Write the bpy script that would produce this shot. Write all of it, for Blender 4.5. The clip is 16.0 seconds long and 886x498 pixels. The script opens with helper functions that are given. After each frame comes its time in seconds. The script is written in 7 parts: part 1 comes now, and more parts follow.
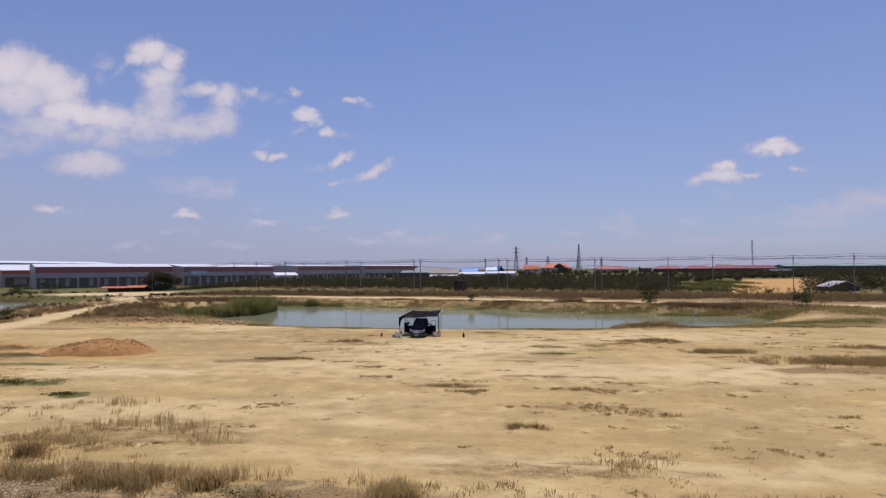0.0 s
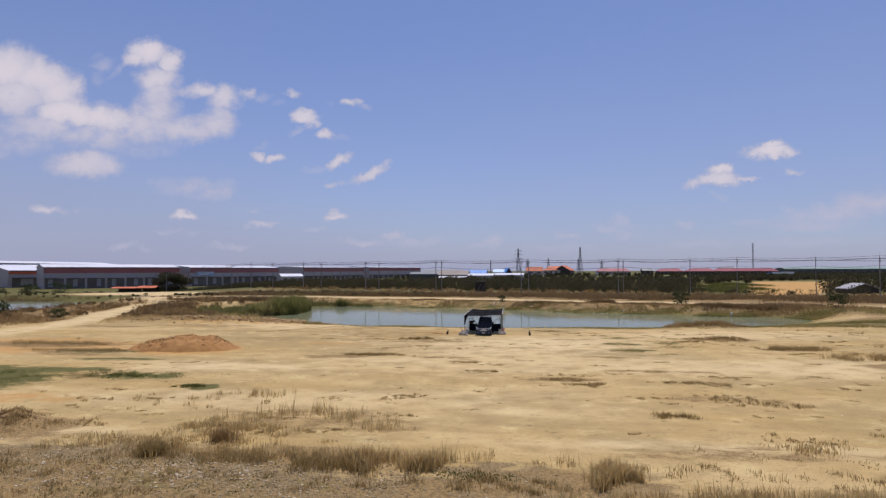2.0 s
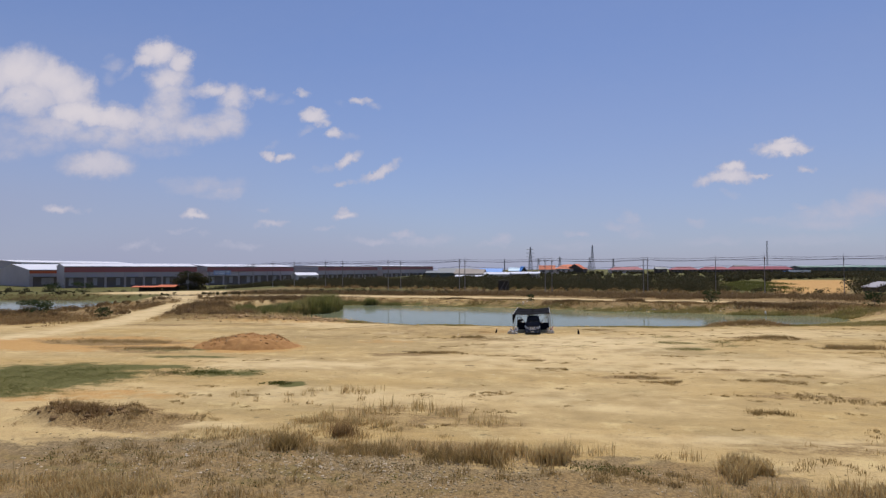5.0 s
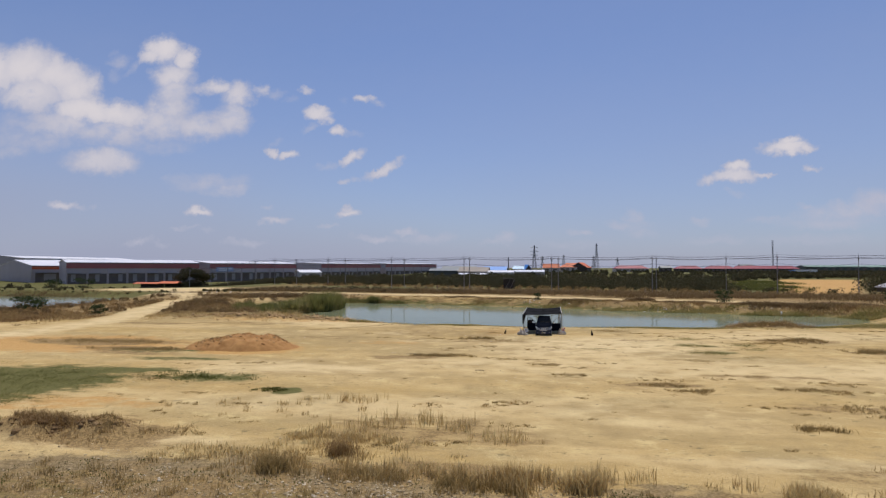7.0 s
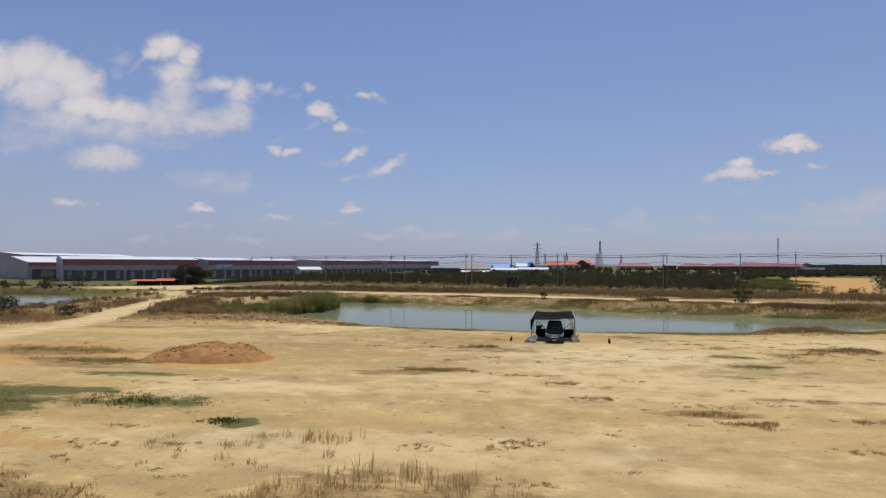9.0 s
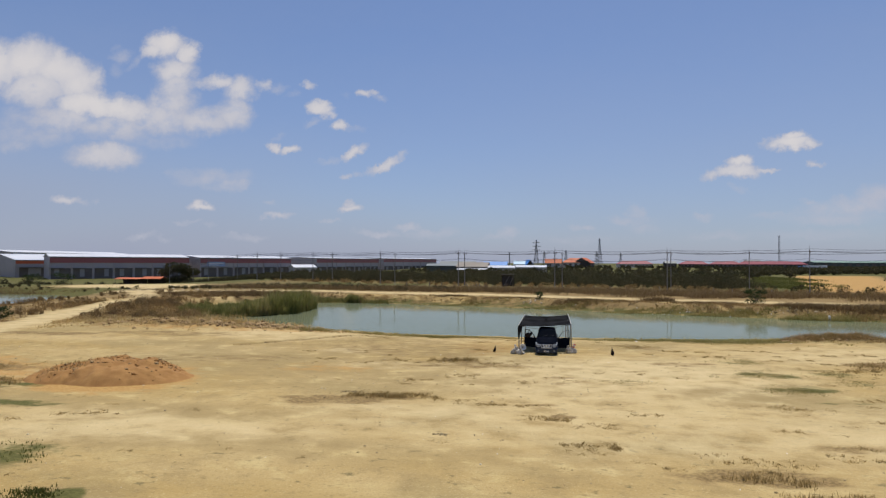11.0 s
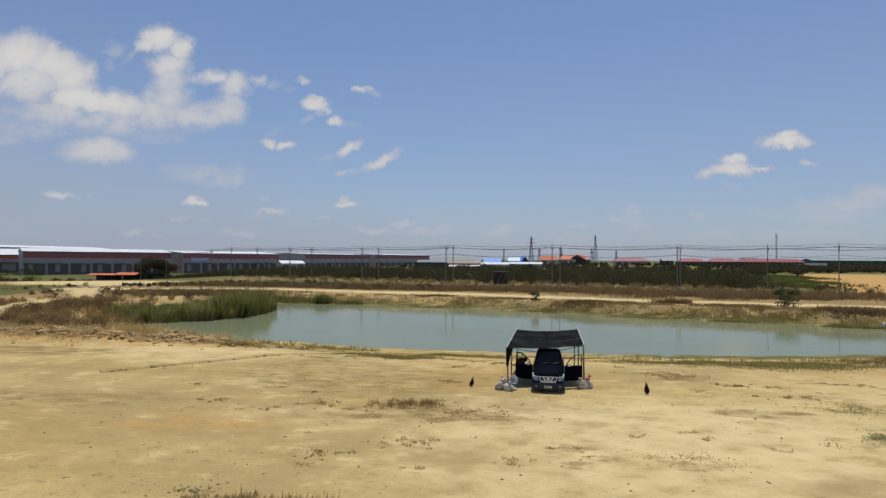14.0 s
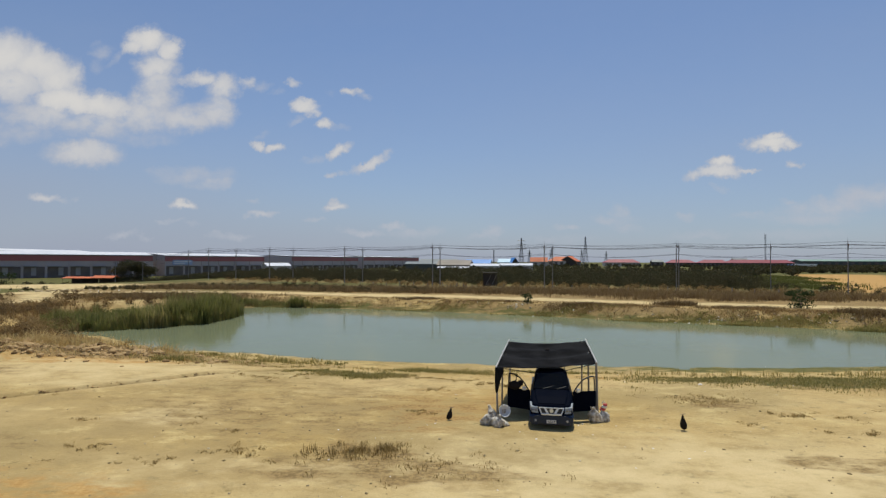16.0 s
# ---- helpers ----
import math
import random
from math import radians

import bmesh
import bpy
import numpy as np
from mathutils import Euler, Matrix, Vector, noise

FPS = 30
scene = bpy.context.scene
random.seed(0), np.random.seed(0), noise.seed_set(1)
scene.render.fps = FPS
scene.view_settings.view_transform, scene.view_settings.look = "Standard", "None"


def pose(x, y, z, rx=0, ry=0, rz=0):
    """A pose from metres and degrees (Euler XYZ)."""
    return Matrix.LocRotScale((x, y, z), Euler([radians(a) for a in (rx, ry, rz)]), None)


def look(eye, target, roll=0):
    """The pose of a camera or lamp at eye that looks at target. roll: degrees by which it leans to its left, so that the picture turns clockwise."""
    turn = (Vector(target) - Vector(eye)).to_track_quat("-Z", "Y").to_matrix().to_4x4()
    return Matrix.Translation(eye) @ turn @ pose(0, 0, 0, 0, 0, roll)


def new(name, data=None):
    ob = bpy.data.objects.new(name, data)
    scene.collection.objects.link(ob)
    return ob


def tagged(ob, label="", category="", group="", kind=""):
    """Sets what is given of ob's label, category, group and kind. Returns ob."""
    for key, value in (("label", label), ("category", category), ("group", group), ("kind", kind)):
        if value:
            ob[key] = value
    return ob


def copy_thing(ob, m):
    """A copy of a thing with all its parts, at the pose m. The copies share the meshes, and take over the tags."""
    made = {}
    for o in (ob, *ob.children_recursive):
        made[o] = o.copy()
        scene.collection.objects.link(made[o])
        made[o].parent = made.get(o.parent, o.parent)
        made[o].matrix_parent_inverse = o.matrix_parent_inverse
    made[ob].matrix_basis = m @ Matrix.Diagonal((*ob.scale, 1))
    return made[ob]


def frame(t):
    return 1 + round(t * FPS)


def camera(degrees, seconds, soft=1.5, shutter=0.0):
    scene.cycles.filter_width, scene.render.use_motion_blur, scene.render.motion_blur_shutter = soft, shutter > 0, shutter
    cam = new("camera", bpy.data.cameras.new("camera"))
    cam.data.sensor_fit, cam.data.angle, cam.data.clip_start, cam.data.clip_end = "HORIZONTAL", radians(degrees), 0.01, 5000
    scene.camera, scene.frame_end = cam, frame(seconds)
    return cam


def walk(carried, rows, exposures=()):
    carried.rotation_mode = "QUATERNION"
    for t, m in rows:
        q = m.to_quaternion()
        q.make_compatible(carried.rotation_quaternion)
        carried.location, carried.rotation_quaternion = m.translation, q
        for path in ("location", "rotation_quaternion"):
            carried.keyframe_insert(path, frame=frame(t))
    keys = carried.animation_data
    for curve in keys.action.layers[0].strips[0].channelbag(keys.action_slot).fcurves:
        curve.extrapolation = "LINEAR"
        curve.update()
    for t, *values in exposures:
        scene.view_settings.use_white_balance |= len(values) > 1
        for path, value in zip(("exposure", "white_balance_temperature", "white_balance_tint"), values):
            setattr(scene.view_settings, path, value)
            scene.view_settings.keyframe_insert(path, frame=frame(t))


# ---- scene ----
cam = camera(74.8, 16.0, 1.35)
PATH = [
    (0, (6.126, 3.143, 8.182), (5.923, 5.132, 8.248), -0.3),
    (0.5, (5.071, 2.927, 8.04), (4.87, 4.916, 8.109), -0.2),
    (1, (2.986, 2.455, 7.938), (2.792, 4.445, 8.008), -0),
    (1.5, (0.541, 1.937, 7.819), (0.353, 3.928, 7.892), 0.1),
    (2, (-2.013, 1.128, 7.843), (-2.207, 3.116, 7.916), -0.1),
    (2.5, (-3.675, 0.539, 7.979), (-3.882, 2.527, 8.048), -0.1),
    (3, (-4.314, 0.1, 8.067), (-4.529, 2.086, 8.137), -0.1),
    (3.5, (-4.777, -0.191, 8.048), (-4.994, 1.797, 8.118), -0.1),
    (4, (-5.634, -0.52, 7.973), (-5.854, 1.466, 8.043), -0.1),
    (6.5, (-7.388, 1.666, 7.97), (-7.623, 3.651, 8.033), -0.1),
    (7, (-7.582, 3.075, 7.905), (-7.819, 5.061, 7.966), 0.1),
    (7.5, (-7.729, 4.814, 7.908), (-7.969, 6.798, 7.966), 0.1),
    (8, (-7.889, 6.575, 7.954), (-8.133, 8.559, 8.009), 0.2),
    (8.5, (-8.108, 8.429, 8.089), (-8.354, 10.414, 8.142), 0.2),
    (11, (-6.713, 21.081, 7.862), (-6.957, 23.066, 7.906), 0.2),
    (11.5, (-6.368, 23.135, 7.85), (-6.612, 25.119, 7.893), 0.3),
    (12, (-6.326, 25.379, 7.82), (-6.572, 27.363, 7.862), 0.3),
    (12.5, (-6.56, 28.168, 7.765), (-6.806, 30.153, 7.804), 0.3),
    (13, (-6.53, 30.7, 7.72), (-6.772, 32.685, 7.756), 0.4),
    (13.5, (-6.486, 33.588, 7.649), (-6.723, 35.573, 7.684), 0.4),
    (14, (-6.234, 37.623, 7.549), (-6.461, 39.61, 7.582), 0.4),
    (14.5, (-6.142, 40.928, 7.562), (-6.363, 42.915, 7.596), 0.4),
    (15, (-6.123, 43.634, 7.513), (-6.344, 45.621, 7.548), 0.4),
    (15.5, (-6.094, 45.488, 7.218), (-6.308, 47.476, 7.256), 0.3),
    (16, (-6.207, 46.169, 7.068), (-6.4, 48.159, 7.109), 0.2),
]
TINT = [(0, 0.0, 6450, 22), (4, 0.0, 6500, 18), (8.5, 0.0, 6660, 13), (11, 0.0, 6700, 10), (16, 0.0, 6840, 5)]
walk(cam, [(t, look(e, g, r)) for t, e, g, r in PATH], TINT)

# ---- light ----
SUN_EL, SUN_AZ = 71.0, 8.0   # degrees above the horizon, degrees from +y towards +x
sun = new("sun", bpy.data.lights.new("sun", "SUN"))
sun.data.energy, sun.data.angle, sun.data.color = 3.72, radians(0.55), (1.0, 0.95, 0.86)
sun_way = Vector((math.sin(radians(SUN_AZ)) * math.cos(radians(SUN_EL)), math.cos(radians(SUN_AZ)) * math.cos(radians(SUN_EL)), math.sin(radians(SUN_EL))))
sun.matrix_world = look(tuple(sun_way * 200), (0, 0, 0))

# Fair-weather clouds: u = x / y, v = z / y, half-width, half-height, turn, weight.
BANK_TOP = [
    (-1.007, 0.379, 0.073, 0.053, 0, 1.00),
    (-0.933, 0.385, 0.075, 0.046, 0, 1.00),
    (-0.862, 0.363, 0.076, 0.041, -18, 1.00),
    (-0.822, 0.338, 0.050, 0.041, 0, 0.95),
    (-0.900, 0.330, 0.090, 0.042, 0, 0.85),
    (-0.803, 0.296, 0.084, 0.028, -4, 1.00),
    (-0.733, 0.286, 0.065, 0.027, -10, 1.00),
    (-0.692, 0.274, 0.029, 0.019, -20, 0.80),
    (-0.858, 0.272, 0.114, 0.037, 0, 0.62),
    (-0.732, 0.254, 0.132, 0.032, 0, 0.60),
    (-0.765, 0.199, 0.079, 0.027, 0, 0.82),
    (-0.776, 0.212, 0.051, 0.016, 0, 0.50),
    (-0.880, 0.238, 0.100, 0.022, 0, 0.42),
    (-0.944, 0.255, 0.058, 0.050, 0, 0.40),
    (-0.949, 0.221, 0.042, 0.017, 0, 0.40),
]
BANK_ARM = [
    (-0.655, 0.264, 0.086, 0.036, 0, 0.72),
    (-0.571, 0.256, 0.074, 0.029, 0, 0.70),
    (-0.510, 0.271, 0.039, 0.035, 0, 0.72),
    (-0.499, 0.314, 0.037, 0.027, 0, 0.75),
    (-0.539, 0.332, 0.033, 0.016, 0, 0.80),
    (-0.569, 0.327, 0.024, 0.015, 0, 0.60),
    (-0.647, 0.404, 0.044, 0.027, 0, 1.00),
    (-0.601, 0.385, 0.024, 0.020, 0, 1.00),
    (-0.674, 0.392, 0.025, 0.016, 0, 0.85),
    (-0.624, 0.356, 0.044, 0.030, 0, 0.80),
    (-0.622, 0.322, 0.044, 0.034, 0, 0.66),
    (-0.628, 0.293, 0.053, 0.027, 0, 0.70),
    (-0.454, 0.323, 0.014, 0.010, 0, 0.60),
    (-0.659, 0.222, 0.088, 0.016, 0, 0.32),
]
WISPS = [
    (-0.734, 0.384, 0.027, 0.014, 0, 0.36),
    (-0.740, 0.358, 0.018, 0.016, 0, 0.28),
    (-0.705, 0.370, 0.022, 0.009, 35, 0.34),
    (-0.746, 0.399, 0.011, 0.009, 0, 0.30),
    (-0.427, 0.314, 0.023, 0.010, -5, 0.34),
    (-0.395, 0.300, 0.017, 0.006, 0, 0.26),
    (-0.554, 0.152, 0.084, 0.018, 0, 0.40),
    (-0.516, 0.140, 0.047, 0.013, 0, 0.50),
    (-0.608, 0.159, 0.046, 0.010, 0, 0.34),
    (-0.326, 0.180, 0.021, 0.008, 0, 0.30),
    (-0.358, 0.252, 0.023, 0.008, 15, 0.36),
    (-0.426, 0.226, 0.019, 0.006, 15, 0.24),
    (-0.288, 0.235, 0.023, 0.008, 0, 0.30),
    (-0.301, 0.296, 0.014, 0.007, 0, 0.20),
]
FLECKS = [
    (-0.347, 0.277, 0.028, 0.012, -8, 0.85),
    (-0.330, 0.266, 0.016, 0.009, -20, 0.60),
    (-0.311, 0.242, 0.016, 0.011, 0, 0.80),
    (-0.367, 0.317, 0.014, 0.008, 0, 0.60),
    (-0.261, 0.299, 0.019, 0.008, -5, 0.75),
    (-0.237, 0.287, 0.016, 0.007, -25, 0.42),
    (-0.431, 0.208, 0.015, 0.010, -15, 0.80),
    (-0.402, 0.201, 0.021, 0.009, 8, 0.85),
    (-0.285, 0.192, 0.028, 0.010, 25, 0.85),
    (-0.298, 0.152, 0.016, 0.006, 5, 0.55),
    (-0.277, 0.155, 0.012, 0.006, 0, 0.40),
    (-0.224, 0.172, 0.037, 0.008, 27, 0.75),
    (-0.249, 0.160, 0.018, 0.007, 10, 0.45),
    (-0.197, 0.187, 0.014, 0.007, 35, 0.50),
]
LOW_LEFT = [
    (-0.847, 0.117, 0.034, 0.009, 0, 0.70),
    (-0.813, 0.109, 0.023, 0.006, -10, 0.40),
    (-0.780, 0.109, 0.010, 0.006, 0, 0.34),
    (-0.569, 0.098, 0.029, 0.008, 0, 0.85),
    (-0.570, 0.104, 0.016, 0.009, 0, 0.80),
    (-0.427, 0.081, 0.029, 0.007, 0, 0.65),
    (-0.444, 0.107, 0.015, 0.006, 0, 0.34),
    (-0.291, 0.093, 0.024, 0.007, 0, 0.80),
    (-0.291, 0.100, 0.012, 0.008, 0, 0.70),
    (-0.322, 0.072, 0.021, 0.005, 0, 0.42),
    (-0.596, 0.071, 0.028, 0.005, 0, 0.36),
    (-0.557, 0.063, 0.015, 0.006, 0, 0.30),
    (-0.690, 0.044, 0.032, 0.007, 10, 0.42),
    (-0.645, 0.042, 0.020, 0.005, 0, 0.36),
    (-0.482, 0.044, 0.045, 0.008, 0, 0.42),
]
LOW_MID = [
    (-0.238, 0.049, 0.040, 0.007, 0, 0.50),
    (-0.188, 0.059, 0.022, 0.008, 0, 0.55),
    (-0.143, 0.050, 0.051, 0.010, 0, 0.42),
    (-0.010, 0.050, 0.023, 0.013, 20, 0.50),
    (-0.028, 0.041, 0.029, 0.006, 0, 0.40),
    (0.119, 0.057, 0.022, 0.007, 0, 0.45),
    (0.202, 0.087, 0.021, 0.012, -20, 0.48),
    (0.196, 0.072, 0.042, 0.012, 0, 0.38),
    (0.212, 0.057, 0.031, 0.011, 0, 0.32),
    (0.308, 0.075, 0.023, 0.006, 0, 0.32),
    (0.335, 0.046, 0.057, 0.009, 0, 0.30),
    (0.104, 0.037, 0.075, 0.008, 0, 0.25),
]
RIGHT = [
    (0.445, 0.194, 0.044, 0.011, 0, 0.95),
    (0.449, 0.203, 0.021, 0.010, 0, 0.95),
    (0.475, 0.190, 0.018, 0.008, 0, 0.80),
    (0.365, 0.149, 0.046, 0.010, 0, 0.85),
    (0.368, 0.163, 0.021, 0.012, 0, 0.95),
    (0.324, 0.144, 0.025, 0.009, 15, 0.65),
    (0.408, 0.149, 0.022, 0.004, 0, 0.65),
    (0.484, 0.161, 0.013, 0.006, 0, 0.65),
    (0.368, 0.122, 0.012, 0.007, 0, 0.32),
    (0.538, 0.091, 0.090, 0.018, 4, 0.50),
    (0.594, 0.105, 0.056, 0.024, 5, 0.52),
    (0.512, 0.073, 0.086, 0.013, 0, 0.40),
    (0.467, 0.101, 0.016, 0.007, 0, 0.42),
    (0.485, 0.045, 0.103, 0.012, 0, 0.28),
    (0.416, 0.075, 0.035, 0.007, 0, 0.32),
]


def sky():
    w = bpy.data.worlds.new("sky")
    scene.world = w
    w.use_nodes = True
    nt = w.node_tree
    nt.nodes.clear()
    N, L = nt.nodes.new, nt.links.new

    def calc(op, a, b=None, c=None):
        n = N("ShaderNodeMath")
        n.operation = op
        for i, val in enumerate((a, b, c)):
            if val is None:
                continue
            if isinstance(val, (int, float)):
                n.inputs[i].default_value = val
            else:
                L(val, n.inputs[i])
        return n.outputs[0]

    coord = N("ShaderNodeTexCoord")
    sep = N("ShaderNodeSeparateXYZ")
    L(coord.outputs["Generated"], sep.inputs[0])
    ahead = calc("MAXIMUM", sep.outputs["Y"], 0.02)
    u, v = calc("DIVIDE", sep.outputs["X"], ahead), calc("DIVIDE", sep.outputs["Z"], ahead)
    uv = N("ShaderNodeCombineXYZ")
    L(u, uv.inputs[0]), L(v, uv.inputs[1])
    def shift(source, scale, detail, rough, du, dv):
        """Moves the cloud coordinates by noise, to break up the outlines."""
        n, off, add = N("ShaderNodeTexNoise"), N("ShaderNodeVectorMath"), N("ShaderNodeVectorMath")
        n.inputs["Scale"].default_value, n.inputs["Detail"].default_value, n.inputs["Roughness"].default_value = scale, detail, rough
        L(source, n.inputs["Vector"])
        off.operation = "MULTIPLY_ADD"
        L(n.outputs["Color"], off.inputs[0])
        off.inputs[1].default_value, off.inputs[2].default_value = (du, dv, 0), (-du / 2, -dv / 2, 0)
        L(source, add.inputs[0]), L(off.outputs[0], add.inputs[1])
        return add.outputs[0]

    bent = shift(uv.outputs[0], 24, 5, 0.64, 0.056, 0.040)
    field = None
    for bank in (BANK_TOP, BANK_ARM, WISPS, FLECKS, LOW_LEFT, LOW_MID, RIGHT):
        if field is not None:
            # one bank after the other, so that the node stack stays small
            link = N("ShaderNodeVectorMath")
            link.operation = "MULTIPLY_ADD"
            L(field, link.inputs[0]), L(bent, link.inputs[2])
            link.inputs[1].default_value = (1e-6, 1e-6, 0)
            bent = link.outputs[0]
        for cu, cv, a, b, turn, weight in bank:
            m, d = N("ShaderNodeMapping"), N("ShaderNodeVectorMath")
            m.vector_type, d.operation = "TEXTURE", "DOT_PRODUCT"
            m.inputs["Location"].default_value = (cu, cv, 0)
            m.inputs["Rotation"].default_value = (0, 0, radians(turn))
            m.inputs["Scale"].default_value = (a * 1.25, b * 1.25, 1)
            L(bent, m.inputs["Vector"]), L(m.outputs[0], d.inputs[0]), L(m.outputs[0], d.inputs[1])
            puff = calc("MAXIMUM", calc("MULTIPLY_ADD", d.outputs["Value"], -weight, weight), 0.0)
            field = puff if field is None else calc("SMOOTH_MAX", field, puff, 0.07)
    fine = N("ShaderNodeTexNoise")
    fine.inputs["Scale"].default_value, fine.inputs["Detail"].default_value, fine.inputs["Roughness"].default_value = 34, 6, 0.58
    stretch = N("ShaderNodeVectorMath")
    stretch.operation = "MULTIPLY"
    stretch.inputs[1].default_value = (0.8, 1.2, 1)
    L(uv.outputs[0], stretch.inputs[0]), L(stretch.outputs[0], fine.inputs["Vector"])
    # ragged where thin, solid where thick
    lumpy = calc("MULTIPLY", field, calc("MULTIPLY_ADD", fine.outputs[0], 1.8, 0.1))
    thick = N("ShaderNodeMapRange")
    thick.interpolation_type = "SMOOTHSTEP"
    L(lumpy, thick.inputs["Value"])
    thick.inputs["From Min"].default_value, thick.inputs["From Max"].default_value = 0.02, 0.76
    thick.inputs["To Max"].default_value = 0.92
    dense = thick.outputs[0]
    # thin veil of high haze, a little uneven
    veil = N("ShaderNodeTexNoise")
    veil.inputs["Scale"].default_value, veil.inputs["Detail"].default_value = 1.1, 2
    flat = N("ShaderNodeVectorMath")
    flat.operation = "MULTIPLY"
    flat.inputs[1].default_value = (0.7, 2.6, 1)
    L(uv.outputs[0], flat.inputs[0]), L(flat.outputs[0], veil.inputs["Vector"])
    air = N("ShaderNodeTexSky")
    air.sky_type, air.sun_disc = "NISHITA", False
    air.sun_elevation, air.sun_rotation = radians(SUN_EL), radians(SUN_AZ)
    air.air_density, air.dust_density, air.ozone_density = 1.0, 0.4, 5.0
    blue = N("ShaderNodeBackground")
    hue = N("ShaderNodeMix")
    hue.data_type, hue.blend_type = "RGBA", "MULTIPLY"
    hue.inputs[0].default_value, hue.inputs[7].default_value = 1.0, (0.985, 1.075, 1.25, 1)
    L(air.outputs[0], hue.inputs[6]), L(hue.outputs[2], blue.inputs[0])
    blue.inputs["Strength"].default_value = 0.083
    haze = N("ShaderNodeBackground")
    haze.inputs[0].default_value, haze.inputs[1].default_value = (0.335, 0.375, 0.515, 1), 0.96
    cloud = N("ShaderNodeBackground")
    tone = N("ShaderNodeMix")
    tone.data_type = "RGBA"
    lit = N("ShaderNodeTexNoise")
    lit.inputs["Scale"].default_value, lit.inputs["Detail"].default_value = 13, 4
    L(bent, lit.inputs["Vector"])
    bright = N("ShaderNodeMapRange")
    bright.interpolation_type = "SMOOTHSTEP"
    L(calc("MULTIPLY_ADD", lit.outputs[0], 0.55, field), bright.inputs["Value"])
    bright.inputs["From Min"].default_value, bright.inputs["From Max"].default_value = 0.62, 1.42
    L(bright.outputs[0], tone.inputs[0])
    tone.inputs[6].default_value, tone.inputs[7].default_value = (0.455, 0.48, 0.58, 1), (0.70, 0.675, 0.68, 1)
    L(tone.outputs[2], cloud.inputs[0])
    # haze thickens towards the horizon
    up = calc("MAXIMUM", sep.outputs["Z"], 0.0)
    dim = calc("POWER", 2.718, calc("MULTIPLY", up, -4.2))
    hazy = calc("MULTIPLY", dim, calc("MULTIPLY_ADD", veil.outputs[0], 1.3, 0.26))
    hazy = calc("MINIMUM", hazy, 0.95)
    m1, m2 = N("ShaderNodeMixShader"), N("ShaderNodeMixShader")
    L(hazy, m1.inputs[0]), L(blue.outputs[0], m1.inputs[1]), L(haze.outputs[0], m1.inputs[2])
    # the clouds stand ahead of the camera only
    front = calc("GREATER_THAN", sep.outputs["Y"], 0.05)
    L(calc("MULTIPLY", dense, front), m2.inputs[0])
    L(m1.outputs[0], m2.inputs[1]), L(cloud.outputs[0], m2.inputs[2])
    out = N("ShaderNodeOutputWorld")
    L(m2.outputs[0], out.inputs["Surface"])


sky()


# ---- helpers for meshes and materials ----
def obj(name, verts, faces, material=None, parent=None, smooth=False):
    me = bpy.data.meshes.new(name)
    me.from_pydata([tuple(p) for p in verts], [], [tuple(f) for f in faces])
    if smooth:
        me.shade_smooth()
    if material:
        me.materials.append(material)
    ob = new(name, me)
    ob.parent = parent
    return ob


def part(name, bm, material, parent=None, label="", smooth=False):
    me = bpy.data.meshes.new(name)
    bmesh.ops.recalc_face_normals(bm, faces=bm.faces)
    bm.to_mesh(me)
    bm.free()
    if smooth:
        me.shade_smooth()
    me.materials.append(material)
    ob = new(name, me)
    ob.parent = parent
    return tagged(ob, label)


def base(name, x, y, z=0.0, turn=0.0, **tags):
    ob = new(name)
    ob.empty_display_size = 0.3
    ob.matrix_world = pose(x, y, z, 0, 0, turn)
    return tagged(ob, **tags)


def box(bm, lo, hi, bevel=0.0):
    made = bmesh.ops.create_cube(bm, size=1.0)
    m = Matrix.Translation([(a + b) / 2 for a, b in zip(lo, hi)]) @ Matrix.Diagonal([b - a for a, b in zip(lo, hi)] + [1])
    bmesh.ops.transform(bm, matrix=m, verts=made["verts"])
    if bevel:
        es = {e for p in made["verts"] for e in p.link_edges}
        bmesh.ops.bevel(bm, geom=list(es), offset=bevel, segments=2, affect="EDGES", profile=0.6)
    return made["verts"]


def rod(bm, p, q, r, s=None, n=8):
    p, q = Vector(p), Vector(q)
    made = bmesh.ops.create_cone(bm, cap_ends=True, segments=n, radius1=r, radius2=r if s is None else s, depth=(q - p).length)
    turn = (q - p).to_track_quat("Z", "Y").to_matrix().to_4x4()
    bmesh.ops.transform(bm, matrix=Matrix.Translation((p + q) / 2) @ turn, verts=made["verts"])
    return made["verts"]


def loft(bm, rings):
    rows = [[bm.verts.new(p) for p in ring] for ring in rings]
    n = len(rows[0])
    for a, b in zip(rows, rows[1:]):
        for i in range(n):
            bm.faces.new((a[i], a[(i + 1) % n], b[(i + 1) % n], b[i]))
    bm.faces.new(rows[0][::-1]), bm.faces.new(rows[-1])


def plate(bm, pts, thick):
    """A flat panel through the points, of some thickness."""
    pts = [Vector(p) for p in pts]
    n = (pts[1] - pts[0]).cross(pts[2] - pts[0]).normalized() * thick
    a, b = [bm.verts.new(p) for p in pts], [bm.verts.new(p + n) for p in pts]
    bm.faces.new(a), bm.faces.new(b[::-1])
    for i in range(len(pts)):
        j = (i + 1) % len(pts)
        bm.faces.new((a[i], b[i], b[j], a[j]))


def lattice(ix, iy, seed):
    h = (ix.astype(np.int64) * 374761393 + iy.astype(np.int64) * 668265263 + seed * 1442695041) & 0x7FFFFFFF
    h = ((h ^ (h >> 13)) * 1274126177) & 0x7FFFFFFF
    return ((h ^ (h >> 16)) & 0xFFFF) / 65535.0


